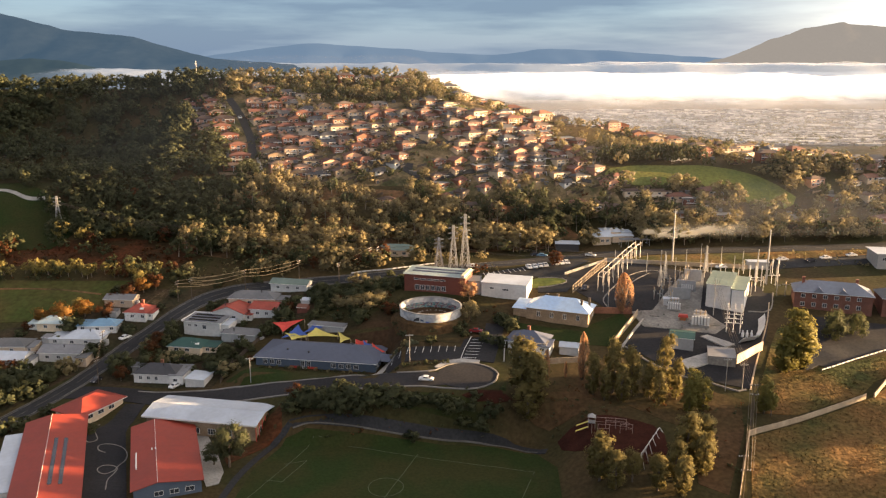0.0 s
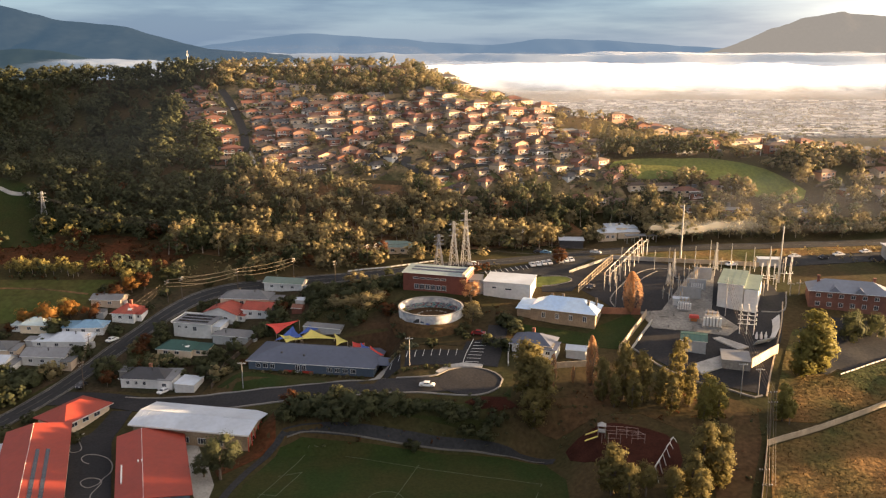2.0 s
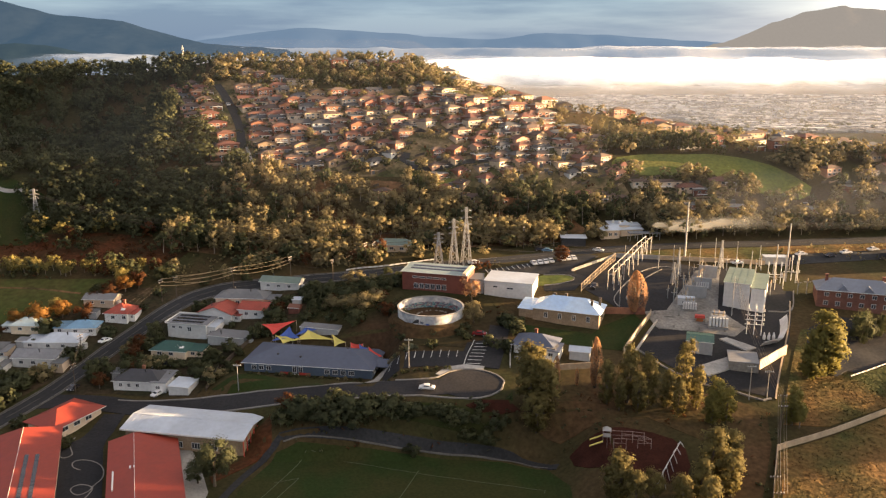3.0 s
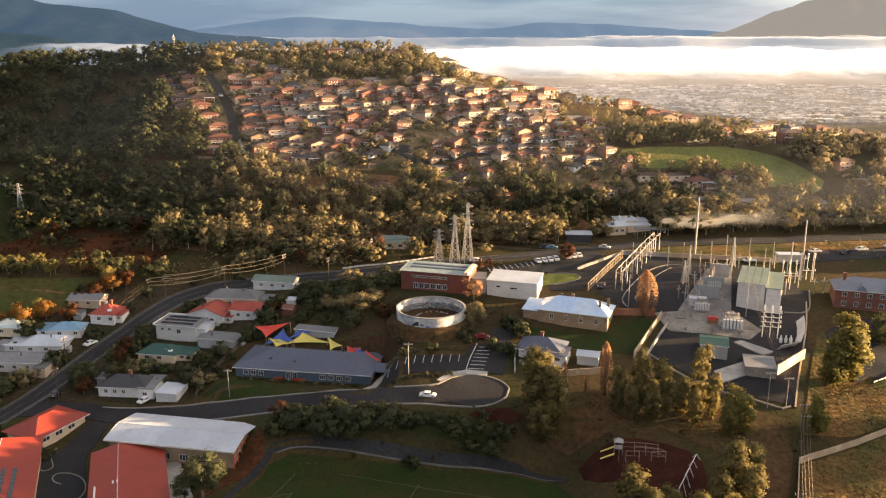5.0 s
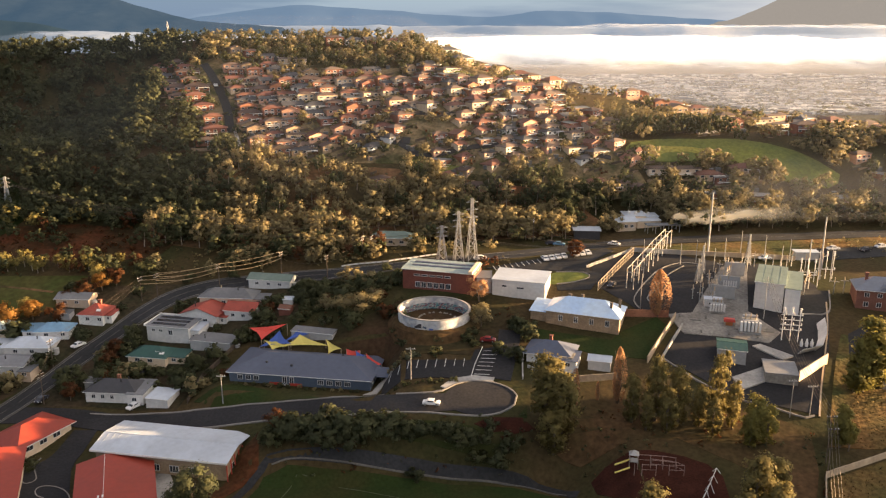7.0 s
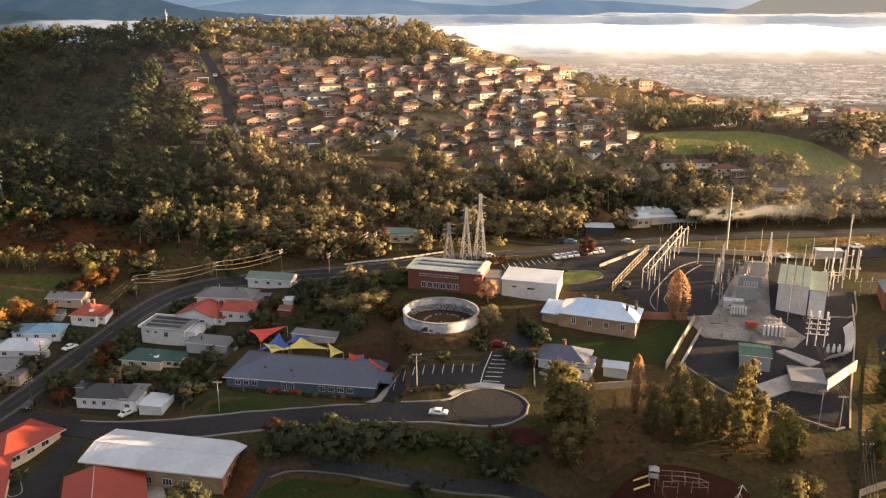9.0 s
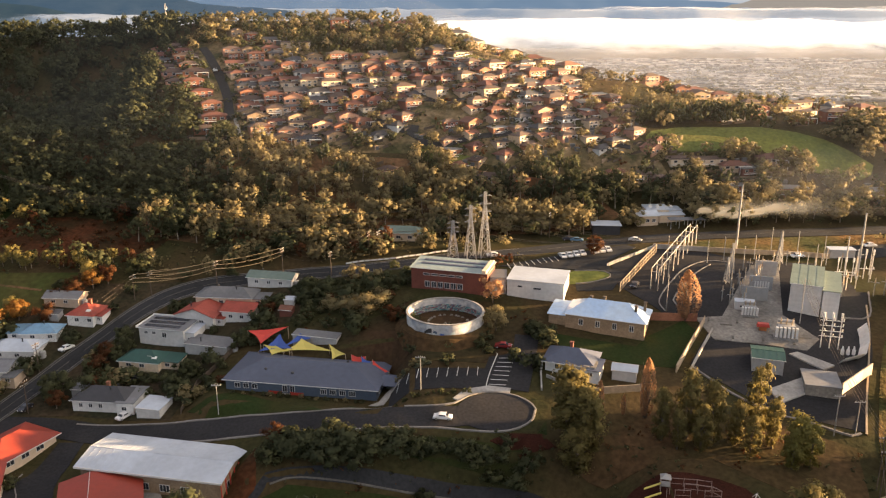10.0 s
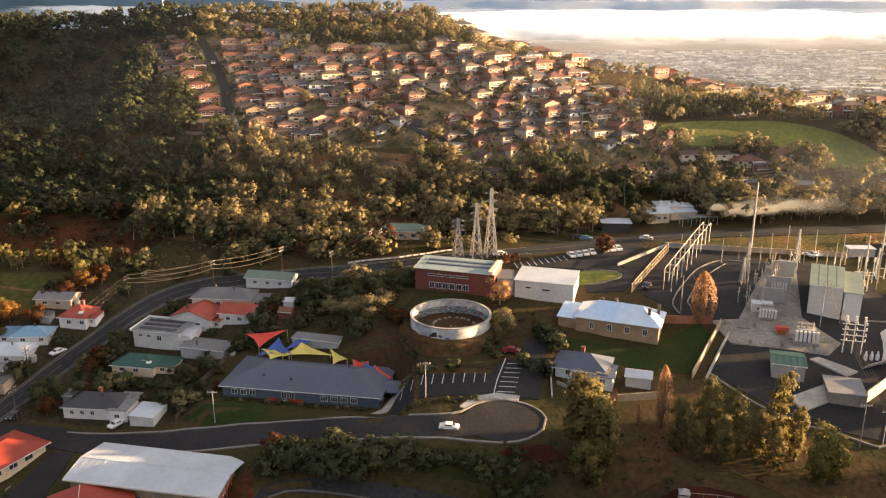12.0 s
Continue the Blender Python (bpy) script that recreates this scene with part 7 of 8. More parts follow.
dark_car = mat("dark_car_paint", (0.05, 0.05, 0.06), 0.25, vary=0.05)
red_car = mat("red_car_paint", (0.22, 0.03, 0.03), 0.25, vary=0.05)
blue_car = mat("blue_car_paint", (0.12, 0.22, 0.32), 0.25, vary=0.05)
car(-5.0, 221.6, 172, white_car, "white car parked at the kerb of the side street")
car(10.8, 250.6, 170, red_car, "dark red car in the car park")
for i in range(8):
    if i != 4:
        car(33.6 + i * 2.2, 303.2 + i * 0.72, 100, white_car, "white car in the upper car park row", "cars in the upper car park")
for x, y, a, pnt, lb in ((40.5, 318.0, 170, blue_car, "blue van beside the upper road"), (38, 319.5, 175, dark_car, "dark car beside the upper road"), (60, 316.5, 160, white_car, "white car beside the upper road"), (135.4, 309.4, 10, white_car, "white car in the far car park"), (153.3, 311.2, 10, white_car, "white car in the far car park"),
                         (146, 308.0, 20, dark_car, "dark car in the far car park"), (165.3, 314.4, 10, white_car, "white car in the far car park"), (11.5, 304.6, 10, white_car, "white van below the pylons"), (-113.8, 246.0, 80, dark_car, "dark car on the main road"), (-86.6, 242.0, 60, white_car, "white car beside the cottage"),
                         (-113.5, 271, 60, white_car, "white car beside the main road"), (-89.5, 258.4, 30, dark_car, "dark car in the drive"), (-74, 376.0, 60, white_car, "white car on the hill lawn"), (-105.5, 420, 110, white_car, "white car on the hill road"), (52, 281.5, 60, dark_car, "dark truck by the yard gate"), (108, 300.5, 10, white_car, "white car behind the yard")):
    car(x, y, a, pnt, lb)
# painted loops on the school yard
patch("school_yard", [(-78, 178), (-87, 176), (-90.5, 181), (-104.3, 214), (-101, 220), (-99.5, 233), (-93.3, 233), (-93.7, 221), (-92.5, 215)], M["asphalt"], 0.13, "dark asphalt school yard with painted loops", "yard", step=2)
strip("yard_loop", [(-93.4, 202.8), (-95.5, 203.9), (-96.8, 205.9), (-96.2, 207.6), (-93.2, 207.6), (-89.8, 205.7), (-87.1, 202.0), (-86.1, 198.2), (-86.7, 195.1), (-86.9, 192.3), (-88.7, 190.7), (-90.9, 192.1), (-91.8, 194.0), (-90.7, 195.5), (-88.1, 195.1), (-86.4, 193.4), (-86.3, 190.7), (-86.6, 187.6), (-85.2, 182.9)], 0.26, M["kerb"], 0.2, "white line looping over the school yard", "yard marking", step=0.5)
strip("yard_loop", [(-102.7, 221.1), (-102.3, 216.8), (-99.1, 211.0), (-100.5, 209.0), (-102.4, 210.5)], 0.26, M["kerb"], 0.21, "white line looping over the school yard", "yard marking", step=0.5)
# ---- trees ----
rng = np.random.default_rng(7)


def leaf_quads(points, size, r):
    """Small leaf clumps: a bent quad at each point, turned to face roughly outwards."""
    centres, out = points[:, :3], points[:, 3:]
    n = len(centres)
    f = out + 0.55 * r.normal(size=(n, 3))
    f /= np.linalg.norm(f, axis=1)[:, None]
    u = np.cross(f, r.normal(size=(n, 3)))
    u /= np.linalg.norm(u, axis=1)[:, None]
    w = np.cross(f, u)
    sz = size * (0.6 + 0.8 * r.random((n, 1)))
    bend = f * sz * 0.2
    v = np.stack([centres - u * sz - bend, centres - w * sz * 0.75, centres + u * sz - bend, centres + w * sz * 0.75], 1)
    soft = out / np.linalg.norm(out, axis=1)[:, None] * 1.0 + f * 0.6
    soft /= np.linalg.norm(soft, axis=1)[:, None]
    face = np.cross(v[:, 2] - v[:, 0], v[:, 3] - v[:, 1])
    back = (face * soft).sum(1) < 0
    v[back] = v[back][:, ::-1]
    return v.reshape(-1, 3), np.repeat(soft, 4, 0)


def crown_points(kind, n, r):
    """Where the leaves of a tree of height 1 are."""
    if kind == "poplar":
        z = 0.06 + 0.94 * r.random(n) ** 1.15
        rad = 0.118 * np.sin(np.pi * np.clip(z, 0.05, 1) ** 0.85) ** 0.6 + 0.004
        shoot = r.integers(0, 40, n)
        a = shoot * 2.4 + 0.16 * r.normal(size=n)
        q = rad * (0.35 + 0.65 * ((shoot * 0.618) % 1)) * (0.8 + 0.3 * r.random(n))
        return np.stack([q * np.cos(a), q * np.sin(a), z, np.cos(a), np.sin(a), 0.3 + 0 * a], 1)
    if kind == "conifer":
        tier = r.integers(0, 11, n)
        z = 0.1 + tier * 0.085
        rad = 0.24 * (1.02 - z) ** 0.8
        a = 2 * np.pi * r.random(n)
        q = rad * np.sqrt(r.random(n)) * (0.85 + 0.3 * np.sin(a * 5 + tier))
        return np.stack([q * np.cos(a), q * np.sin(a), z + 0.07 * (1 - q / rad.max()) * r.random(n), np.cos(a), np.sin(a), 0.8 + 0 * a], 1)
    return lobe_leaves(lobes(kind, r), n, r)


def lobes(kind, r, k=0):
    """The clumps of a crown on their limbs: place and radius of each."""
    k = k or dict(gum=20, round=15, bush=9, tall=34)[kind]
    tall, wide, low = dict(gum=(0.98, 0.36, 0.34), round=(0.95, 0.40, 0.25), bush=(0.9, 0.62, 0.08), tall=(1.0, 0.20, 0.10))[kind]
    lob = []
    for i in range(k):
        z = low + (tall - low - 0.1) * (i + 0.5) / k
        span = wide * math.sin(math.pi * (0.18 + 0.75 * (z - low) / (tall - low))) * (0.35 + 0.75 * r.random())
        a = i * 2.4 + r.random()
        lob.append((span * math.cos(a), span * math.sin(a), z + 0.03 * r.normal(), (0.10 + 0.08 * r.random()) * (1.7 if kind == "bush" else 0.62 if kind == "tall" else 1)))
    return np.array(lob)


def lobe_leaves(lob, n, r):
    pick = lob[r.integers(0, len(lob), n)]
    d = r.normal(size=(n, 3))
    d /= np.linalg.norm(d, axis=1)[:, None]
    d[:, 2] *= 0.75
    p = pick[:, :3] + d * pick[:, 3:] * (0.45 + 0.9 * r.random((n, 1)))
    p[:, 2] = np.maximum(p[:, 2], 0.03)
    return np.concatenate([p, 0.55 * d + 2.2 * (p - (0, 0, 0.4))], 1)


def crown(kind, n, size, r, k=0):
    """Leaves on lobes, with a dense heart in each lobe so that the crown is not see-through."""
    if kind in ("poplar", "conifer"):
        return leaf_quads(crown_points(kind, n, r), size, r)
    lob = lobes(kind, r, k)
    v, soft = leaf_quads(lobe_leaves(lob, n, r), size, r)
    hv, hs = [], []
    for x, y, z, q in lob:
        for axis in range(3):
            for sgn in (-1, 1):
                ring = []
                for a, b in ((-1, -1), (1, -1), (1, 1), (-1, 1)):
                    p = [0.0, 0.0, 0.0]
                    p[axis], p[(axis + 1) % 3], p[(axis + 2) % 3] = sgn, a * sgn, b
                    ring.append(np.array(p) / 1.732)
                for p in ring:
                    hv.append((x + p[0] * q * 0.66, y + p[1] * q * 0.66, z + p[2] * q * 0.5))
                    e = 0.55 * p + 2.2 * (np.array((x, y, z - 0.4)) + p * q)
                    hs.append(e / np.linalg.norm(e))
    return np.concatenate([v, np.array(hv)]), np.concatenate([soft, np.array(hs)])


def quads_mesh(name, leaves, material):
    """Leaves as quads, shaded softly by the round form of the crown they belong to."""
    v, soft = leaves
    me = bpy.data.meshes.new(name)
    n = len(v) // 4
    me.vertices.add(len(v))
    me.vertices.foreach_set("co", np.asarray(v, np.float32).ravel())
    me.loops.add(4 * n)
    me.loops.foreach_set("vertex_index", np.arange(4 * n, dtype=np.int32))
    me.polygons.add(n)
    me.polygons.foreach_set("loop_start", np.arange(0, 4 * n, 4, dtype=np.int32))
    me.polygons.foreach_set("loop_total", np.full(n, 4, np.int32))
    if isinstance(material, (list, tuple)):
        for m in material:
            me.materials.append(m)
    else:
        me.materials.append(material)
    me.update(calc_edges=True)
    me.attributes.new("custom_normal", "FLOAT_VECTOR", "POINT").data.foreach_set("vector", np.asarray(soft, np.float32).ravel())
    return me


def trunk_mesh(kind, r):
    s = Shape()
    top = dict(poplar=0.85, conifer=0.9, gum=0.6, round=0.5, bush=0.3, tall=0.8)[kind]
    w = dict(poplar=0.018, conifer=0.02, gum=0.028, round=0.025, bush=0.03, tall=0.024)[kind]
    bend = Vector((r.normal() * 0.02, r.normal() * 0.02, 0))
    s.rod((0, 0, -0.06), (bend.x, bend.y, top * 0.5), w * 1.3, w * 0.8, 7).rod((bend.x, bend.y, top * 0.5), (0, 0, top), w * 0.8, w * 0.25, 7)
    if kind == "poplar":
        for i in range(18):
            a, z = i * 2.4, 0.08 + 0.5 * i / 18
            s.rod((0, 0, z), (0.1 * math.cos(a), 0.1 * math.sin(a), min(0.92, z + 0.34)), 0.005, 0.0015, 4)
    for i in range(7 if kind in ("gum", "round", "tall", "bush") else 4):
        z = top * (0.3 + 0.6 * i / 7)
        a = i * 2.4 + 0.5
        q = 0.22 if kind in ("gum", "round", "bush") else 0.09
        s.rod((bend.x, bend.y, z), (q * math.cos(a), q * math.sin(a), z + 0.16), w * 0.5, w * 0.15, 5)
    return s.mesh("trunk", M["bark"], soft=True)


tree_stock = {}


def stock(kind, leaf, variant, n, size):
    key = (kind, leaf, variant, n)
    if key not in tree_stock:
        r = np.random.default_rng(sum(map(ord, kind + leaf)) * 10 + variant)
        tree_stock[key] = trunk_mesh(kind, r), quads_mesh("crown", crown(kind, n, size, r), M[leaf])
    return tree_stock[key]


def tree(x, y, tall, kind="gum", leaf="leaf_gum", label="", name="tree", wide=1.0, n=2200, size=0.024, category="tree", group=""):
    a = rng.random() * 360
    v = int(rng.integers(0, 3))
    tr, cr = stock(kind, leaf, v, n, size)
    ob = thing(name, turn(x, y, a, sink=0.1) @ Matrix.Diagonal((tall * wide, tall * wide, tall, 1)), label, category, group)
    part("trunk", tr, None, ob)
    part("crown", cr, None, ob)
    return ob


ROADS = spline(main_road, 3) + spline(side_street, 3)


def on_road(x, y, gap, line):
    return any(math.hypot(x - q.x, y - q.y) < gap for q in line)


# the trees before the substation
for x, y, h, w in ((22.8, 216, 18, 1.15), (26.0, 213, 17, 1.05), (24.0, 211, 12, 1.3)):
    tree(x, y, h, "tall", "leaf_tall", "tall dense gum tree beside the turning circle", wide=w, n=3600, size=0.017)
for x, y, h, w in ((43, 214, 13, 1.1), (48.6, 214.5, 17, 0.95), (53.6, 213, 15.5, 1.0), (58.5, 212, 11, 1.15), (63.6, 214.5, 18, 0.9), (65.8, 210.5, 13, 0.9), (60.5, 208, 10, 1.1), (50.5, 210, 11.5, 1.15), (45.6, 211, 10, 1.1)):
    tree(x, y, h * 1.05, "tall", "leaf_tall", "gum tree in the row beside the substation", wide=w * 0.68, n=3200, size=0.0165)
for x, y, h in ((69.0, 205.6, 12.5), (71.4, 205.0, 10.5), (67.6, 204.4, 9.0)):
    tree(x, y, h, "tall", "leaf_feather", "loose gum tree above the playground", wide=1.05, n=2600, size=0.019)
for x, y, h in ((38.5, 179, 14), (41.5, 175, 11), (46.0, 177, 9), (51.5, 174, 10.5), (57, 177, 11.5), (61.5, 183, 15), (65.8, 185.5, 13), (64, 179, 12.5), (57, 172, 11)):
    tree(x, y, h, "tall" if h > 10 else "gum", "leaf_tall", "gum tree with golden-lit leaves beside the playground", wide=1.0 if h > 10 else 0.75, n=3400, size=0.018)
for x, y, h in ((30.4, 220.4, 10.5), (41.0, 221.4, 15), (36.4, 222.5, 5.5)):
    tree(x, y, h, "poplar", "leaf_amber", "slender bare poplar with rust-coloured twigs", n=2800, size=0.009, wide=1.2)
tree(61.4, 262.4, 14.5, "poplar", "leaf_amber", "broad poplar with rust-coloured autumn leaves", wide=2.2, n=3400, size=0.0085)
for x, y, h, k in ((105.8, 225.5, 19.5, "tall"), (103.2, 224, 15, "tall"), (100.6, 223.5, 10.5, "tall"), (108.5, 227, 13, "tall"), (88.2, 204, 10.5, "tall"), (89.4, 202.4, 7, "gum")):
    tree(x, y, h, k, "leaf_feather", "feathery tree with yellow-green leaves", wide=0.72 if k == "gum" else 1.1, n=3800, size=0.019)
for x, y, h in ((125.0, 243.5, 9.5), (128.0, 246.5, 9), (134.0, 245.2, 8.5)):
    tree(x, y, h, "bush", "leaf_dark", "rounded dark tree before the brick building", wide=0.62, n=1900, size=0.03)
tree(9.4, 259.0, 8.0, "round", "leaf_gum", "olive tree growing against the tank", wide=0.95, n=2200, size=0.024)
tree(9.5, 273.2, 8.5, "round", "leaf_amber", "nearly bare rust-coloured tree before the brick hall", wide=1.1, n=1500, size=0.016)
for x, y, h, w in ((-27, 273, 6.5, 1.2), (-33, 275, 5.5, 1.3), (-22.5, 277, 5, 1.3), (-38, 277.5, 5, 1.2)):
    tree(x, y, h, "bush", "leaf_gum", "olive bush beside the old tank", name="shrub", wide=w, category="shrub")
# shade between the school roofs is put into these trees' darker leaves
tree(-57.0, 195.0, 12.5, "gum", "leaf_forest", "tall dark gum tree between the school roofs", wide=0.95, n=3400, size=0.02)
tree(-61.5, 196.0, 7.0, "round", "leaf_dark", "dark tree between the school roofs", wide=1.1, n=1800)
tree(-43.5, 221.3, 6.0, "round", "leaf_rust", "small brown tree beside the side street", wide=1.0)
# hedge of bushes below the street
for i in range(44):
    f = i / 43
    x, y = -43 + 57 * f + rng.normal() * 1.2, 217.6 - 6.6 * f + rng.normal() * 1.7
    tree(x, y, (3.8 + 2.6 * rng.random()) * (1.0 if x < -14 else 0.65), "bush", "leaf_forest" if rng.random() < 0.7 else "leaf_dark", "dark bush in the bank below the street", name="shrub", wide=1.0 + 0.3 * rng.random(), n=500, size=0.06, category="shrub", group="bushes on the bank")
# gardens between the houses
gr = random.Random(3)
for x0, x1, y0, y1, k in ((-104, -62, 244, 298, 110), (-160, -116, 244, 300, 130), (-62, -44, 266, 296, 40), (-150, -128, 205, 246, 40), (-46, 18, 276, 296, 50), (18, 24, 240, 262, 12), (-20, 14, 244, 258, 16), (-46, -12, 262, 276, 24)):
    for i in range(k):
        x, y = x0 + (x1 - x0) * gr.random(), y0 + (y1 - y0) * gr.random()
        if any(bx0 - 1.2 < x < bx1 + 1.2 and by0 - 1.2 < y < by1 + 1.2 for bx0, bx1, by0, by1 in FOOTPRINTS) or on_road(x, y, 6.2, ROADS) or (x < -126 and y > 280):
            continue
        tree(x, y, (2.4 if x < -116 else 1.8) + 3.4 * gr.random() ** 1.4, "bush", gr.choice(("leaf_dark", "leaf_dark", "leaf_dark", "leaf_forest", "leaf_gum", "leaf_rust") if gr.random() < 0.6 else ("leaf_dark", "leaf_forest")), "low garden bush beside the houses", name="shrub", wide=1.0 + 0.4 * gr.random(), n=360, size=0.075, category="shrub", group="garden bushes")
for i in range(15):        # planting before the blue building
    p = Vector((-58.5, 244.2)).lerp(Vector((-24.5, 238.2)), i / 14)
    tree(p.x + gr.gauss(0, 0.4), p.y + gr.gauss(0, 0.2), 1.0 + 0.7 * gr.random(), "bush", gr.choice(("leaf_dark", "leaf_gum")), "small clipped shrub before the blue building", name="shrub", n=260, size=0.08, category="shrub", group="shrubs before the building")
for i in range(12):        # planting round the car park
    p = Vector((-17.5, 231.2)).lerp(Vector((1.5, 231.6)), i / 11)
    tree(p.x + gr.gauss(0, 0.3), p.y + gr.gauss(0, 0.3), 0.9 + 0.6 * gr.random(), "bush", "leaf_dark", "low dark shrub beside the car park", name="shrub", n=260, size=0.08, category="shrub", group="shrubs round the car park")
    p = Vector((-18.5, 244.2)).lerp(Vector((-8.5, 243.4)), i / 11)
    tree(p.x + gr.gauss(0, 0.3), p.y + gr.gauss(0, 0.5), 1.2 + 0.8 * gr.random(), "bush", gr.choice(("leaf_gum", "leaf_sage")), "pale grey-green shrub behind the car park", name="shrub", n=260, size=0.08, category="shrub", group="shrubs round the car park")
# trees about the houses
for x, y, h, k, lf in ((-101, 262, 6, "round", "leaf_rust"), (-97.5, 266.5, 5.5, "round", "leaf_dark"), (-99, 253, 7, "bush", "leaf_dark"), (-96, 256, 5, "bush", "leaf_dark"), (-80, 255, 4, "bush", "leaf_dark"), (-77, 253, 4.5, "bush", "leaf_dark"),
                       (-73, 258, 4.5, "bush", "leaf_dark"), (-130, 247, 6, "bush", "leaf_dark"), (-136, 243, 6, "bush", "leaf_dark"), (-139, 250, 6, "round", "leaf_dark"), (-134, 250, 5, "bush", "leaf_dark"), (-143, 238, 6, "bush", "leaf_dark"), (-140, 232, 6, "bush", "leaf_dark"), (-147, 246, 6, "round", "leaf_dark"), (-145, 228, 6, "bush", "leaf_dark"),
                       (-140, 281.5, 8, "bush", "leaf_orange"), (-147, 280, 6.5, "bush", "leaf_orange"), (-133, 283.5, 7.5, "round", "leaf_orange"), (-136.5, 286, 6.5, "round", "leaf_gold"), (-121, 296, 6, "bush", "leaf_rust"), (-116, 298, 7, "round", "leaf_orange"), (-126, 293, 4, "bush", "leaf_rust"), (-125, 284, 6, "bush", "leaf_rust"), (-58, 283, 4, "bush", "leaf_dark"), (-46, 272, 4, "bush", "leaf_dark"), (-60, 270, 4, "bush", "leaf_dark"),
                       (-112, 300, 7, "round", "leaf_rust"), (-119, 303, 7, "round", "leaf_gold"), (-105, 306, 6, "bush", "leaf_dark"), (-88, 302, 4, "bush", "leaf_dark"), (-73, 303, 4, "bush", "leaf_dark"), (-102.5, 215, 3.5, "bush", "leaf_dark"),
                       (-40, 287, 4.5, "bush", "leaf_dark"), (-47, 291, 4, "bush", "leaf_dark"), (22, 256, 3.5, "bush", "leaf_dark"), (19, 244, 2.6, "bush", "leaf_dark"), (44, 305, 7, "round", "leaf_rust"), (-20, 298, 3, "bush", "leaf_dark"), (-104, 270, 3, "bush", "leaf_dark")):
    tree(x, y, h, k, lf, {"leaf_dark": "dark green garden bush", "leaf_rust": "rust-brown autumn tree near the houses", "leaf_gold": "golden autumn tree by the meadow", "leaf_orange": "orange autumn tree by the meadow"}[lf], name="shrub" if k == "bush" else "tree", category="shrub" if k == "bush" else "tree", n=1500, size=0.032)
# dense bushes along the main road and behind the gardens
for i in range(150):
    q = ROADS[gr.randrange(len(ROADS))]
    sgn = gr.choice((-1, -1, 1))
    x, y = q.x + sgn * (6.6 + 4.5 * gr.random()), q.y + gr.gauss(0, 2.5)
    if x < -62 and 205 < y < 300 and not (-108 < x < -40 and y < 240) and not on_road(x, y, 6.0, ROADS) and not any(bx0 - 1.5 < x < bx1 + 1.5 and by0 - 1.5 < y < by1 + 1.5 for bx0, bx1, by0, by1 in FOOTPRINTS):
        tree(x, y, 2.2 + 2.4 * gr.random(), "bush", gr.choice(("leaf_dark", "leaf_forest", "leaf_forest")), "dark bush on the verge of the main road", name="shrub", wide=1.1, n=360, size=0.075, category="shrub", group="roadside bushes")
for i in range(46):        # the thicket below the western houses
    x, y = -152 + 26 * gr.random(), 212 + 34 * gr.random()
    if not on_road(x, y, 6.5, ROADS) and not any(bx0 - 1 < x < bx1 + 1 and by0 - 1 < y < by1 + 1 for bx0, bx1, by0, by1 in FOOTPRINTS):
        tree(x, y, 4.0 + 2.5 * gr.random(), "bush", "leaf_forest", "dense dark bush in the thicket by the road", name="shrub", wide=1.2, n=360, size=0.075, category="shrub", group="thicket by the road")
for x, y, h in ((-108.5, 249, 7.0), (-106, 246.5, 6.0), (-110.5, 253, 6.5), (-107, 252.5, 7.5), (-97.5, 273, 6.5), (-95.5, 270, 5.5), (-100.5, 267, 6), (-74.5, 258.5, 5.5)):
    tree(x, y, h, "round", "leaf_dark" if h != 6 else "leaf_rust", "rounded dark garden tree beside the main road", n=1500, size=0.032)
# ---- the wooded hill and its houses ----
def hill_house(kind, wall_mat, roof_mat, label):
    """A small hillside house, built once and copied."""
    L, D, h = ((8.0, 6.0, 3.9), (8.0, 6.0, 2.2), (9.2, 6.2, 2.3), (10.5, 5.4, 2.5), (7.2, 6.5, 3.0))[kind]
    roof = ("hip", "gable", "hip", "lean", "cross")[kind]
    rise = (1.2, 1.3, 1.4, 0.5, 1.5)[kind]
    ob = thing("hill_house", pose(0, 0, -500), label, "house", "houses on the hill")
    part("wall", wall_shape(roof, L, D, h, rise, 2.2), wall_mat, ob)
    part("roof", roof_shape(roof, L, D, h, rise, 0.4, 0.14), roof_mat, ob)
    for up in ((0.5, 2.2) if kind == 0 else (1.0,)):
        for i in range(3):
            x = L * (i + 0.5) / 3 - 0.65
            part("window", hill_window, None, ob, at=pose(x, -0.03, up))
    for i in range(2):
        part("window", hill_window, None, ob, at=pose(L + 0.03, D * (i + 0.5) / 2 - 0.65, 1.0, 0, 0, 90))
    if kind in (1, 2):
        part("porch", Shape().box(L * 0.55, -1.6, 1.75, L, 0.1, 1.9).box(L * 0.56, -1.55, -2.0, L * 0.56 + 0.15, -1.4, 1.8).box(L - 0.2, -1.55, -2.0, L - 0.05, -1.4, 1.8), M["trim"], ob)
    if kind in (0, 3):
        part("balcony", Shape().box(0.4, -1.2, 1.6 if kind == 0 else 0.1, L * 0.6, 0.1, 1.75 if kind == 0 else 0.25).box(0.4, -1.2, 2.4 if kind == 0 else 0.9, L * 0.6, -1.1, 2.5 if kind == 0 else 1.0), M["trim"], ob)
    part("retaining_wall", Shape().box(-1.5, -3.4, -4.0, L + 1.5, -3.0, -1.6), M["wall_tan"], ob)
    return ob


hill_window = Shape().box(0, -0.05, 0, 1.3, 0.02, 1.05, k=0).box(0.09, -0.07, 0.09, 1.21, -0.04, 0.96, k=1).mesh("window", M["trim"], glass)
kinds = []
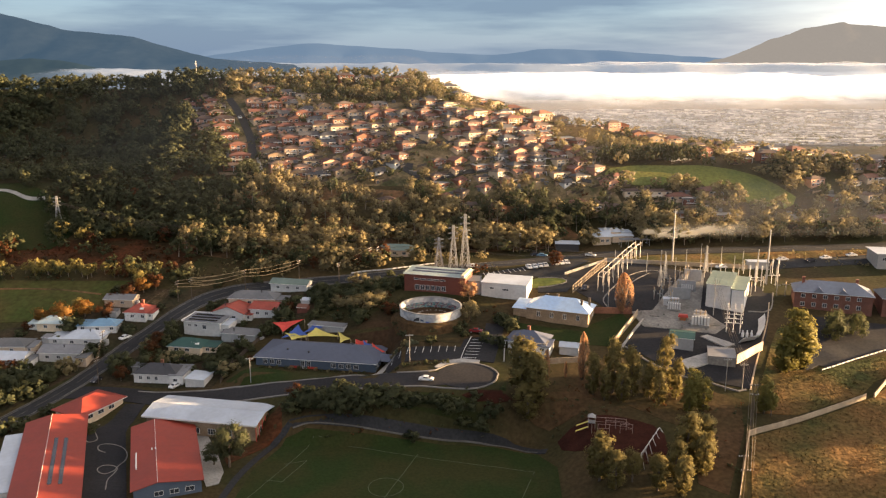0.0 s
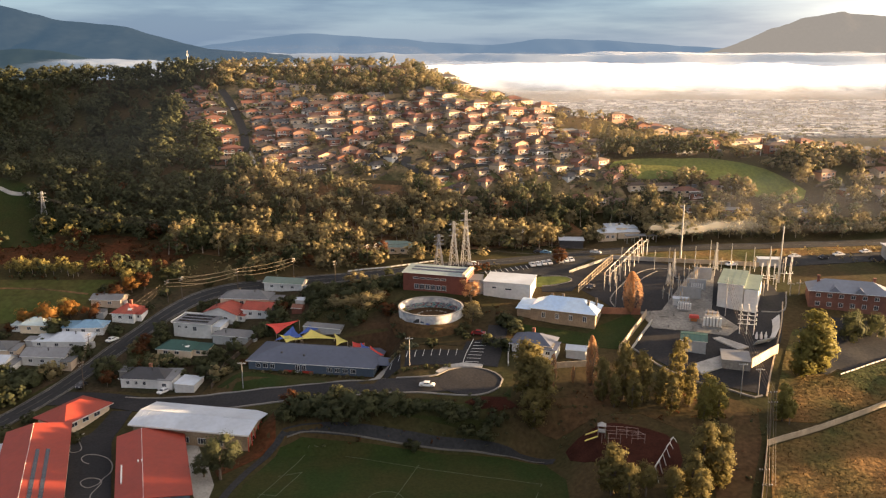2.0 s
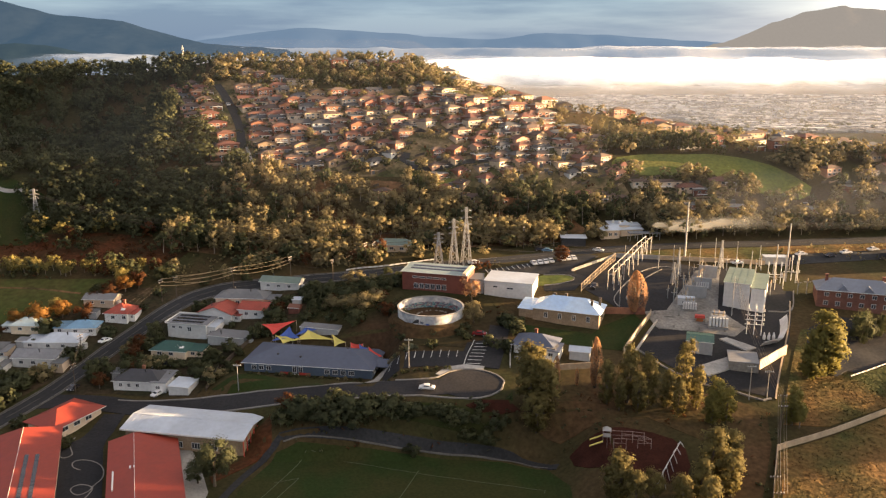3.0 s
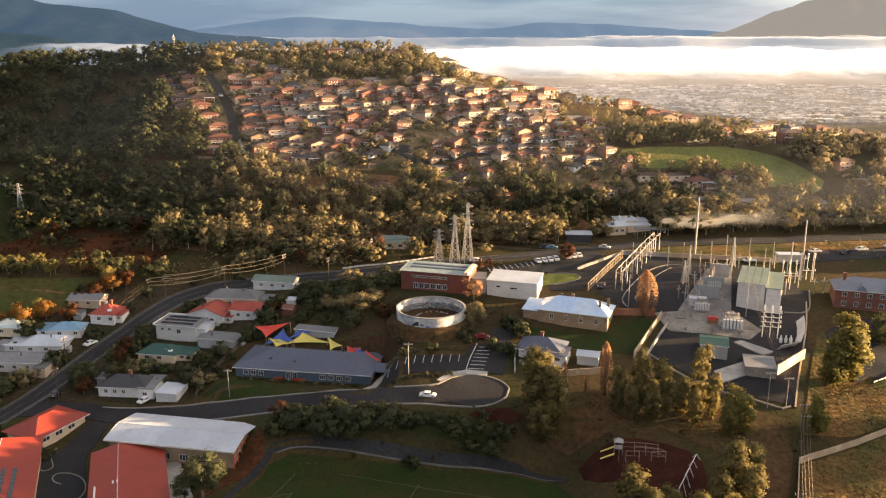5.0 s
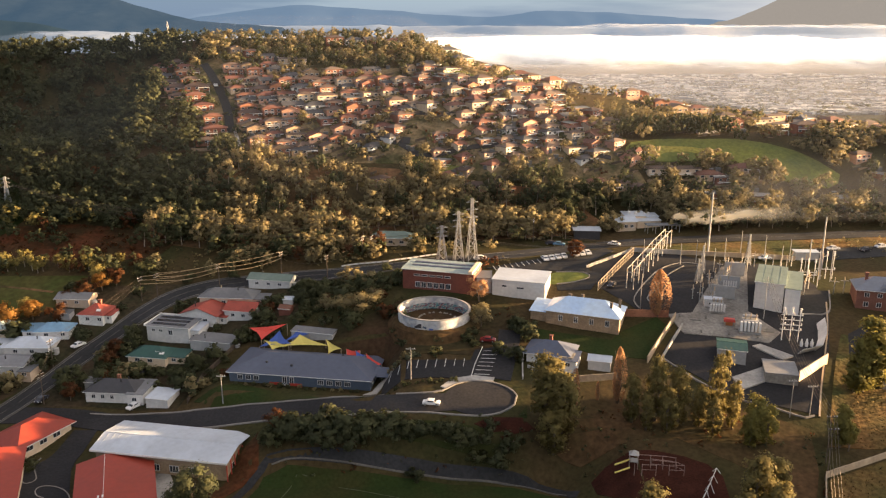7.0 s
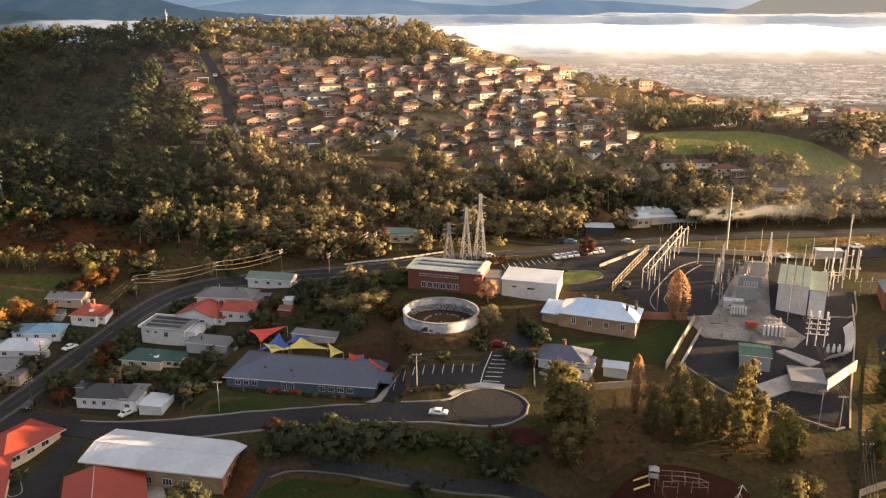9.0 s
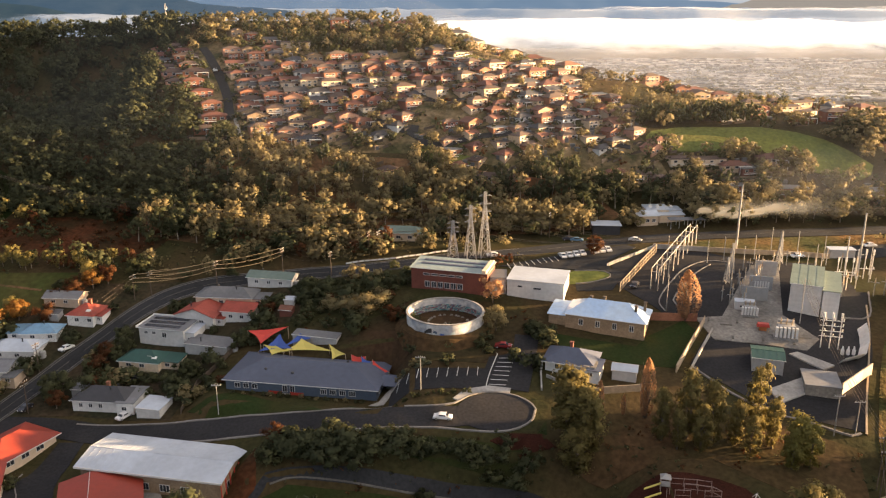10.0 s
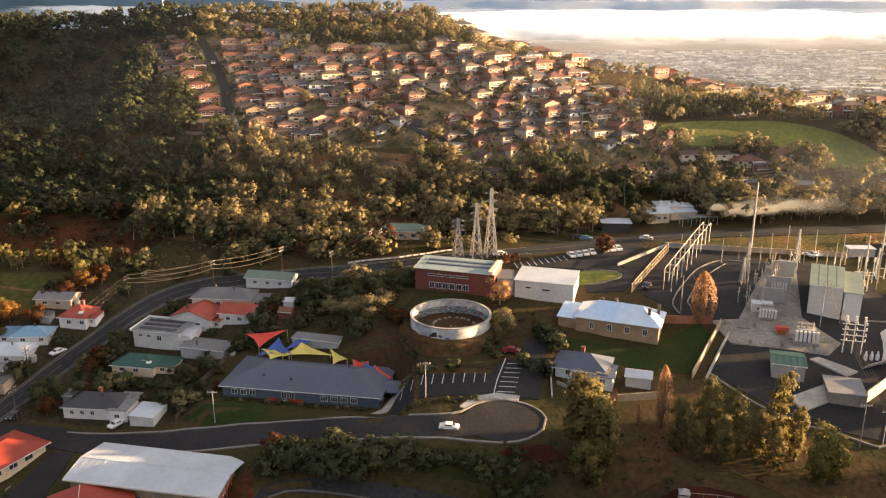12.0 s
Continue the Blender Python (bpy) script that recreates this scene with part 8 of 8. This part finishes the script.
for kind, w, r, lb in ((0, "wall_brick", "tile_red", "two-storey brick house with a red tiled roof"), (0, "wall_buff", "tile_brown", "two-storey buff house with a brown tiled roof"), (2, "wall_brick", "tile_brown", "brick house with a brown hip roof"),
                       (1, "wall_pink", "roof_dark", "pink brick house with a charcoal gabled roof"), (2, "wall_brick", "tile_red", "brick house with a red hip roof"), (2, "wall_pink", "tile_brown", "pink brick house with a brown hip roof"),
                       (2, "wall_buff", "tile_red", "buff house with a red hip roof"), (3, "wall_cream", "tile_brown", "long low cream house with a brown roof"), (3, "wall_brick", "roof_grey", "long brick house with a pale grey roof"), (4, "wall_tan", "tile_brown", "tan house with a brown gabled roof"),
                       (2, "wall_tan", "roof_dark", "tan house with a charcoal hip roof"), (4, "wall_pink", "tile_red", "pink brick gabled house with a red roof"), (3, "wall_buff", "tile_brown", "long buff house with a flat brown roof"), (1, "wall_buff", "tile_red", "buff house with a red gabled roof"), (2, "wall_buff", "tile_red", "buff house with a red hip roof"), (2, "wall_white", "roof_dark", "white house with a charcoal hip roof"), (0, "wall_brick", "tile_brown", "two-storey brick house with a brown roof"), (4, "wall_brick", "tile_red", "brick gabled house with a red roof"), (0, "wall_pink", "tile_brown", "two-storey pink brick house with a brown roof")):
    kinds.append(hill_house(kind, M[w], M[r], lb))


HR = spline(hill_road)
spots = []
hr = random.Random(5)


def put_house(x, y, a, kind=None):
    k = kinds[hr.randrange(len(kinds)) if kind is None else kind]
    spots.append((x, y))
    sc = 0.76 + 0.24 * hr.random()
    ob = copy_thing(k, pose(x, y, lie(x, y) + 0.9, 0, 0, a) @ Matrix.Diagonal((sc * 1.24, sc, sc * (0.9 + 0.25 * hr.random()), 1)))
    return ob


# rows along the contours east of the hill road
row_y = 364.0
while row_y < 452:
    f = (row_y - 364) / 88
    x0 = -80 - 34 * f
    x1 = 78 - 70 * f * f + 9 * math.sin(row_y * 1.7)
    x = x0 + hr.random() * 6
    while x < x1:
        y = row_y + 5 * math.sin(x * 0.035 + row_y * 0.05) + hr.gauss(0, 1.2)
        wooded = (y > 436 and x < 6) or noise.noise((x * 0.03, y * 0.04, 4.0)) > 0.36 or (y < 371 and x < -5 and noise.noise((x * 0.05, 1, 1)) > -0.1)
        if not on_road(x + 3, y + 2, 6.5, HR) and not wooded and hr.random() > 0.06:
            put_house(x, y, 23 + 17 * smooth((x + 70) / 60) + hr.gauss(0, 6))
        x += 8.2 + hr.random() * 2.4
    row_y += 4.5 + hr.random() * 0.6
# the row west of the hill road
for i in range(9):
    q = Vector((-99, 381, 0)).lerp(Vector((-133, 446, 0)), i / 8)
    put_house(q.x - 2 + hr.gauss(0, 0.6), q.y, 20 + hr.gauss(0, 5), hr.choice((0, 0, 2, 4)))
    if i > 2:
        put_house(q.x - 12, q.y + 2, 15, hr.choice((3, 5, 6)))
# the top street and the eastern ridge
for x, y in ((-106, 455), (-98, 450), (-89, 446), (-80, 442), (-60, 470), (-50, 471), (-40, 472), (-28, 470), (8, 462), (18, 458), (27, 452), (34, 448), (42, 442), (14, 470), (0, 474), (52, 436), (60, 430), (26, 464)):
    put_house(x, y, 25 + hr.gauss(0, 8))
# scattered houses at the eastern foot
for x, y in ((87.6, 364.8), (97.8, 365), (107, 361.8), (114, 360), (122, 365.5), (97.8, 352.7), (68, 356), (123, 349.6), (108, 351)):
    put_house(x - 4, y - 1, 10 + hr.gauss(0, 8), hr.choice((3, 6, 7, 8)))
for i in range(240):
    x, y = 84 + hr.random() * 170, 338 + hr.random() * 112
    if (y > 396 or (y < 352 and i < 50)) and all(math.hypot(x - a, y - b) > 8 for a, b in spots):
        put_house(x, y, 25 + hr.gauss(0, 12))
for i in range(130):
    x, y = 140 + hr.random() * 110, 360 + hr.random() * 42
    if x - 140 > (390 - y) * 0.9 and y < 404 and all(math.hypot(x - a, y - b) > 9 for a, b in spots) and not (x < 172 and y < 395):
        put_house(x, y, 25 + hr.gauss(0, 12))
for x, y in ((21, 354), (8, 356), (58, 357), (66, 355), (74, 353), (95, 352), (-104, 377), (-70, 372)):
    put_house(x, y, 8 + hr.gauss(0, 6))
for k in kinds:
    for o in (*k.children_recursive, k):
        bpy.data.objects.remove(o)


# paling fences and sheds between the gardens
clutter = Shape()
for sx, sy in spots:
    for k in range(3):
        x, y, a, w = sx + hr.uniform(-4, 10), sy + hr.choice((-3.2, -2.6, 6.4)) + hr.gauss(0, 0.5), math.radians(hr.choice((14, 20, 26, 30))), 2.0 + 3.5 * hr.random()
        p, q = Vector((x, y, lie(x, y))), Vector((x + w * math.cos(a), y + w * math.sin(a), lie(x + w * math.cos(a), y + w * math.sin(a))))
        if not on_road(x, y, 4.5, HR):
            clutter.slab(p, q, 0.12, 1.1) if hr.random() < 0.75 else clutter.box(x, y, p.z - 0.6, x + 1.9, y + 1.6, p.z + 1.6, k=1)
tagged(new("garden_fences", clutter.mesh("garden_fences", M["wood"], M["roof_grey"])), "paling fences and small sheds between hill gardens", "fences", kind="stuff")


# woods: many small crowns in one mesh for each kind of leaf
def wood(name, places, kind, leaf, n, size, label, lobe_count=9, trunks=False):
    r = np.random.default_rng(len(places))
    stock_v = [crown(kind, n, size, r, lobe_count) for _ in range(6)]
    small_v = [crown(kind, n // 4, size * 1.9, r, 3) for _ in range(6)]
    chunks, soft, bark = [], [], []
    for x, y, h, w in places:
        v, e = (stock_v if h > 3.6 else small_v)[int(r.integers(0, 6))]
        a = r.random() * 6.283
        c, s = math.cos(a), math.sin(a)
        chunks.append(np.stack([(v[:, 0] * c - v[:, 1] * s) * h * w + x, (v[:, 0] * s + v[:, 1] * c) * h * w + y, v[:, 2] * h + lie(x, y) - 0.1], 1))
        soft.append(np.stack([e[:, 0] * c - e[:, 1] * s, e[:, 0] * s + e[:, 1] * c, e[:, 2]], 1))
        if trunks:
            z, q, tx, ty = lie(x, y), 0.022 * h, 0.05 * h * r.normal(), 0.05 * h * r.normal()
            ring = [(math.cos(i * 2.094 + a), math.sin(i * 2.094 + a)) for i in range(3)]
            for (ax, ay), (bx, by) in zip(ring, ring[1:] + ring[:1]):
                bark.append(((x + ax * q, y + ay * q, z - 0.3), (x + bx * q, y + by * q, z - 0.3), (x + tx + bx * q * 0.4, y + ty + by * q * 0.4, z + 0.75 * h), (x + tx + ax * q * 0.4, y + ty + ay * q * 0.4, z + 0.75 * h), ((ax + bx), (ay + by), 0.0)))
    leaves = sum(len(c) for c in chunks) // 4
    if trunks:
        chunks.append(np.array([p for b in bark for p in b[:4]]))
        soft.append(np.array([b[4] for b in bark for _ in range(4)]))
    me = quads_mesh(name, (np.concatenate(chunks), np.concatenate(soft)), [M[leaf], M["pale_bark"]] if trunks else M[leaf])
    if trunks:
        me.polygons.foreach_set("material_index", [0] * leaves + [1] * len(bark))
    return tagged(new(name, me), label, "trees", kind="stuff")


woods = {"leaf_gum": [], "leaf_dark": [], "leaf_gold": [], "leaf_rust": [], "leaf_forest": []}
wr = random.Random(11)
ROAD = spline(main_road, 6)
MEADOWS = ([(-215, 306), (-146, 305), (-124, 305), (-120, 298), (-138, 284), (-215, 278)], [(76, 376), (81, 386), (104, 391), (128, 391), (150, 382), (163, 365), (155, 357), (138, 361), (122, 373), (99, 373)], [(-240, 372), (-204, 374), (-182, 360), (-172, 345), (-175, 333), (-245, 340)])


def inside(x, y, ring):
    hit = False
    for (ax, ay), (bx, by) in zip(ring, ring[1:] + ring[:1]):
        if (ay > y) != (by > y) and x < (bx - ax) * (y - ay) / (by - ay) + ax:
            hit = not hit
    return hit


def grow(x, y, h=None):
    if any(math.hypot(x - a - 3, y - b - 2) < (3.7 if h and h < 5 else 4.6) for a, b in spots) or on_road(x, y, 3.4, HR) or on_road(x, y, 6.5, ROAD) or any(inside(x, y, m) for m in MEADOWS):
        return
    if -180 < x < -104 and 312 < y < 341 and wr.random() < 0.8:
        return
    k = wr.random()
    # leaf colour darkens westwards in place of the hill's shade
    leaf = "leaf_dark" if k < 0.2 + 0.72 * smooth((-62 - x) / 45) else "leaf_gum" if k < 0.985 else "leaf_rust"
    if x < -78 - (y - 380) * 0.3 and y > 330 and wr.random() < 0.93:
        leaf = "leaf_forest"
    if y > 430 and x > -125:
        leaf = "leaf_gum" if k < 0.55 else "leaf_dark"
    if y < 342 and not -50 < x < 40:
        leaf = wr.choice(("leaf_forest", "leaf_forest", "leaf_dark", "leaf_dark", "leaf_gold", "leaf_rust") if x < -105 else ("leaf_gum", "leaf_gum", "leaf_dark", "leaf_gum", "leaf_forest"))
    tall = (h or (5.0 + 3.5 * wr.random())) * (1.25 if (h or 9) > 3.6 else 1.0)
    woods[leaf].append((x, y, tall, 0.8 + 0.45 * wr.random()))


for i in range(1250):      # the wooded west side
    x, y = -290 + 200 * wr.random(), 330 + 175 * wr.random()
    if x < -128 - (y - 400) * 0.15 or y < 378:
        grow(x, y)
for i in range(300):       # the face below the houses
    x, y = -110 + 205 * wr.random(), 326 + 46 * wr.random()
    if y < 365 + 6 * math.sin(x * 0.06) - (7 if x > 25 else 0) and not (52 < x < 96 and y < 342) and not (-30 < x < -8 and y < 334):
        grow(x, y, 2.0 + 3.0 * wr.random())
face = {"leaf_gum": [], "leaf_dark": [], "leaf_forest": []}
for i in range(900):       # open-crowned gums on the face
    x, y = -112 + 214 * wr.random(), 324 + 48 * wr.random()
    if y > 366 + 6 * math.sin(x * 0.06) - (8 if x > 25 else 0) or (52 < x < 98 and y < 343) or (-30 < x < -8 and y < 336) or on_road(x, y, 6.5, ROAD) or on_road(x, y, 5, HR) or any(math.hypot(x - a - 3, y - b - 2) < 5.5 for a, b in spots):
        continue
    if any(math.hypot(x - p[0], y - p[1]) < 3.6 for q in face.values() for p in q):
        continue
    k = wr.random()
    # towards the west, darker leaves carry the shade of the slope
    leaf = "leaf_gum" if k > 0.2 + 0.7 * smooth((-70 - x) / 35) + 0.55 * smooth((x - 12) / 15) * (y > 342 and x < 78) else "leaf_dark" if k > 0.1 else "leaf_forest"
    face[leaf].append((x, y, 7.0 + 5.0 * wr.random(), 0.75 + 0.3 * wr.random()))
for i in range(260):       # tall gums behind the substation
    x, y = 92 + 150 * wr.random(), 323 + 24 * wr.random()
    if not on_road(x, y, 7, ROAD) and not any(math.hypot(x - p[0], y - p[1]) < 4.6 for q in face.values() for p in q) and not any(math.hypot(x - a - 3, y - b - 2) < 5.5 for a, b in spots):
        face["leaf_gum" if wr.random() < 0.75 else "leaf_dark"].append((x, y, 5.5 + 4.5 * wr.random(), 0.9))
gold_row = [(-184 + 2.6 * i + wr.gauss(0, 0.8), 309.5 + wr.gauss(0, 1.2), 4.5 + 3.0 * wr.random(), 0.9) for i in range(27) if i not in (5, 9, 18)]
for i in range(130):       # rust brush above the valley field
    woods["leaf_rust"].append((-178 + 74 * wr.random(), 316 + 24 * wr.random(), 1.0 + 1.8 * wr.random(), 1.3))
for i in range(170):       # the rim west of the houses
    x, y = -152 + 56 * wr.random(), 372 + 70 * wr.random()
    if x < -104 - (y - 380) * 0.45:
        grow(x, y, 4 + 3.5 * wr.random())
for i in range(430):       # the wooded top
    x, y = -140 + 150 * wr.random(), 438 + 55 * wr.random()
    grow(x, y, 3.0 + 2.6 * wr.random())
for i in range(620):      # garden trees between the houses
    x, y = -122 + 205 * wr.random(), 364 + 88 * wr.random()
    grow(x, y, 2.0 + 2.9 * wr.random())
for i in range(190):       # the dark foot of the western slope
    x, y = -168 + 66 * wr.random(), 331 + 36 * wr.random()
    grow(x, y, 4.5 + 3 * wr.random())
for i in range(360):       # the crest line
    x = -290 + 400 * wr.random()
    grow(x, 480 - max(0, x) * 0.55 + wr.gauss(0, 7), 1.6 + 3.4 * wr.random() ** 2)
for i in range(1400):      # the eastern foot and ridge
    x, y = 84 + 190 * wr.random(), 326 + 134 * wr.random()
    if noise.noise((x * 0.04, y * 0.05, 2.0)) > ((-0.3 if x < 150 else -0.15) if y < 398 else 0.05):
        grow(x, y, 3.5 + 4.5 * wr.random() if y < 404 else 2.2 + 3.4 * wr.random() ** 1.5)
for i in range(620):       # along the valley road
    x, y = -210 + 250 * wr.random(), 303 + 32 * wr.random()
    if noise.noise((x * 0.05, y * 0.08, 6.0)) > -0.12 and not (22 < x and y < 322):
        grow(x, y, 2.5 + 4.0 * wr.random())
for i in range(600):       # low scrub beside the valley road
    x, y = -200 + 400 * wr.random(), 300 + 36 * wr.random()
    if not (25 < x < 125 and y < 321) and not (60 < x < 90 and y > 326) and not (-30 < x < -8 and y > 314):
        grow(x, y, 1.0 + 1.6 * wr.random())
for x0, x1, y0, y1, k in ((-46, 20, 262, 298, 150), (-40, 20, 208, 217, 60), (30, 66, 204, 221, 70), (66, 84, 180, 212, 30)):       # rough scrub
    for i in range(k):
        x, y = wr.uniform(x0, x1), wr.uniform(y0, y1)
        if math.hypot(x + 4.2, y - 262.8) > 12 and not any(a - 1 < x < b + 1 and c - 1 < y < d + 1 for a, b, c, d in FOOTPRINTS) and not on_road(x, y, 5.5, ROAD):
            woods[wr.choice(("leaf_dark", "leaf_forest", "leaf_rust"))].append((x, y, 0.7 + 1.0 * wr.random(), 1.2))
for x, y, h in ((20, 330, 11), (26.6, 331.5, 12), (31, 329, 11), (36, 332, 9), (44, 334, 8), (60, 330, 9), (64, 333, 8), (-45, 314, 10), (-49, 316, 9), (-40, 318, 8), (14, 333, 8), (103, 334, 9), (108, 336, 8)):
    woods["leaf_gum"].append((x, y, h, 1.0))
for x, y, h in ((-30, 312, 7), (-24, 315, 8), (-34, 311, 6), (-52, 311, 6), (12.5, 297.5, 4.5), (16, 299, 4)):
    woods["leaf_rust"].append((x, y, h, 1.1))
for i in range(34):        # the dark row behind the pasture
    woods["leaf_dark"].append((76 + 1.6 * i + wr.gauss(0, 0.6), 389 + 0.14 * i + wr.gauss(0, 1.0) + 3 * smooth(i / 8), 7.5 + 4.0 * wr.random(), 0.7))
for i in range(46):        # the clump of gums above that row
    woods["leaf_gum"].append((80 + 42 * wr.random(), 396 + 12 * wr.random(), 6.5 + 4.5 * wr.random(), 0.85))
for i in range(60):        # the dark row below the houses
    woods["leaf_dark"].append((10 + 1.6 * i + wr.gauss(0, 0.8), 352 + wr.gauss(0, 2.0), 5 + 5 * wr.random(), 0.6))
for x, y, h in ((64, 329, 5.5), (61, 331, 6), (90, 331, 5), (118, 371, 6), (134, 362.5, 10), (137, 361, 7), (129, 366, 4), (141, 392, 8), (146, 390, 9), (120, 402, 6), (128, 404, 6), (70, 386, 8), (66, 392, 9), (58, 398, 8), (74, 392, 7)):
    woods["leaf_gum"].append((x, y, h, 1.1))
for x, y, h in ((128, 388, 9), (131, 387, 8), (84, 372, 8), (79, 372, 8), (75, 366, 8), (90, 352, 8), (94, 350, 9), (-4, 340, 11), (-1, 338, 10), (3, 341, 11)):
    woods["leaf_dark"].append((x, y, h, 0.6))
# unseen trees added to the east to cast long shadows over school and field
east_belt = []
for i in range(56):
    x, y = 185 + 60 * wr.random(), 120 + 82 * wr.random()
    if noise.noise((y * 0.06, 3.0, 1.0)) > 0.05:
        east_belt.append((x, y, 15 + 9 * wr.random(), 0.8 + 0.4 * wr.random()))
wood("woodland", east_belt, "round", "leaf_dark", 420, 0.05, "unseen belt of tall dark trees added in the east for shade")
# taller crowns out of view, placed and sized to shade the school roofs
tall_belt = [(176 + 40 * wr.random(), 202 + 9 * i / 17, 26 + 7 * wr.random(), 0.45 + 0.15 * wr.random()) for i in range(18)]
wood("woodland", tall_belt, "gum", "leaf_dark", 500, 0.05, "unseen, very tall gum trees added in the east for shade")
for sx, sy in spots:       # gardens about the houses
    for i in range(9):
        woods[wr.choice(("leaf_dark", "leaf_dark", "leaf_forest", "leaf_forest", "leaf_gum", "leaf_rust"))].append((sx + wr.uniform(-2, 9), sy + wr.choice((-2.4, -1.8, 5.6, 6.2)) + wr.gauss(0, 0.4), 0.9 + 2.6 * wr.random() ** 2, 1.1))
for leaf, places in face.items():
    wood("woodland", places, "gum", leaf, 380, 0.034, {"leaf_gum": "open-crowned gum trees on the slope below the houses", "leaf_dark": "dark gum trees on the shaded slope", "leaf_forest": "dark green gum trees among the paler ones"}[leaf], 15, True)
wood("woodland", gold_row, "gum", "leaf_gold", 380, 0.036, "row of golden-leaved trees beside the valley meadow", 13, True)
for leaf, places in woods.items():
    wood("woodland", places, "round", leaf, 150, 0.056, {"leaf_gum": "olive gum woodland on the hill", "leaf_dark": "dark green woodland on the hill", "leaf_gold": "golden autumn trees in the valley", "leaf_rust": "rust-brown autumn trees", "leaf_forest": "dense forest in shade-darkened leaves on the western slope"}[leaf])


# the suburb on the valley floor, too far to count
s = Shape()
for i in range(5200):
    y = 540 + 420 * wr.random() ** 1.2
    x = 60 + (y * 0.62 - 30) * wr.random()
    if x < 40 + 0.12 * (600 - y) or noise.noise((x * 0.03, y * 0.05, 5.0)) + 0.5 * wr.random() < 0.1:
        continue
    z, w, t, h = lie(x, y), 1.2 + 9.0 * wr.random() ** 3, 0.8 + 1.8 * wr.random(), 0.6 + 1.0 * wr.random()
    s.box(x - w, y - t, z - 1, x + w, y + t, z + h, k=wr.randrange(4))
tagged(new("suburb_roofs", s.mesh("suburb_roofs", M["wall_grey"], M["roof_grey"], M["slab"], M["wall_white"])), "countless pale roofs on the misty valley floor", "houses", kind="stuff")
plain_trees = []
for i in range(520):
    d = wr.random()
    y = 520 + 300 * d
    x = 70 + (y * 0.62 - 30) * wr.random()
    plain_trees.append((x, y, 1.6 + 2.0 * wr.random(), 1.4 + 1.2 * wr.random()))
wood("woodland", plain_trees, "bush", "leaf_dark", 60, 0.11, "dark trees between the roofs on the valley floor")

# tufts of long dry grass
tr = np.random.default_rng(21)
tufts = []
for ring, count in (([(72, 168), (81, 193.2), (97, 199.2), (119, 209.2), (128, 215.5), (145, 220), (150, 150), (70, 140)], 16000), ([(93, 214), (103, 224), (116, 226), (140, 234), (146, 229), (126, 218.5), (119, 212), (97, 202.5), (86, 204)], 5000)):
    xs, ys = [p[0] for p in ring], [p[1] for p in ring]
    for i in range(count):
        x, y = tr.uniform(min(xs), max(xs)), tr.uniform(min(ys), max(ys))
        if inside(x, y, ring) and noise.noise((x * 0.1, y * 0.1, 8.0)) + 0.4 * tr.random() > -0.05:
            tufts.append((x, y, lie(x, y) + 0.3, 0.2 * tr.normal(), 0.2 * tr.normal(), 0.2))
tagged(new("dry_grass_tufts", quads_mesh("dry_grass_tufts", leaf_quads(np.array(tufts), 0.17, tr), M["dry"])), "tufts of long golden dry grass", "grass", kind="stuff")
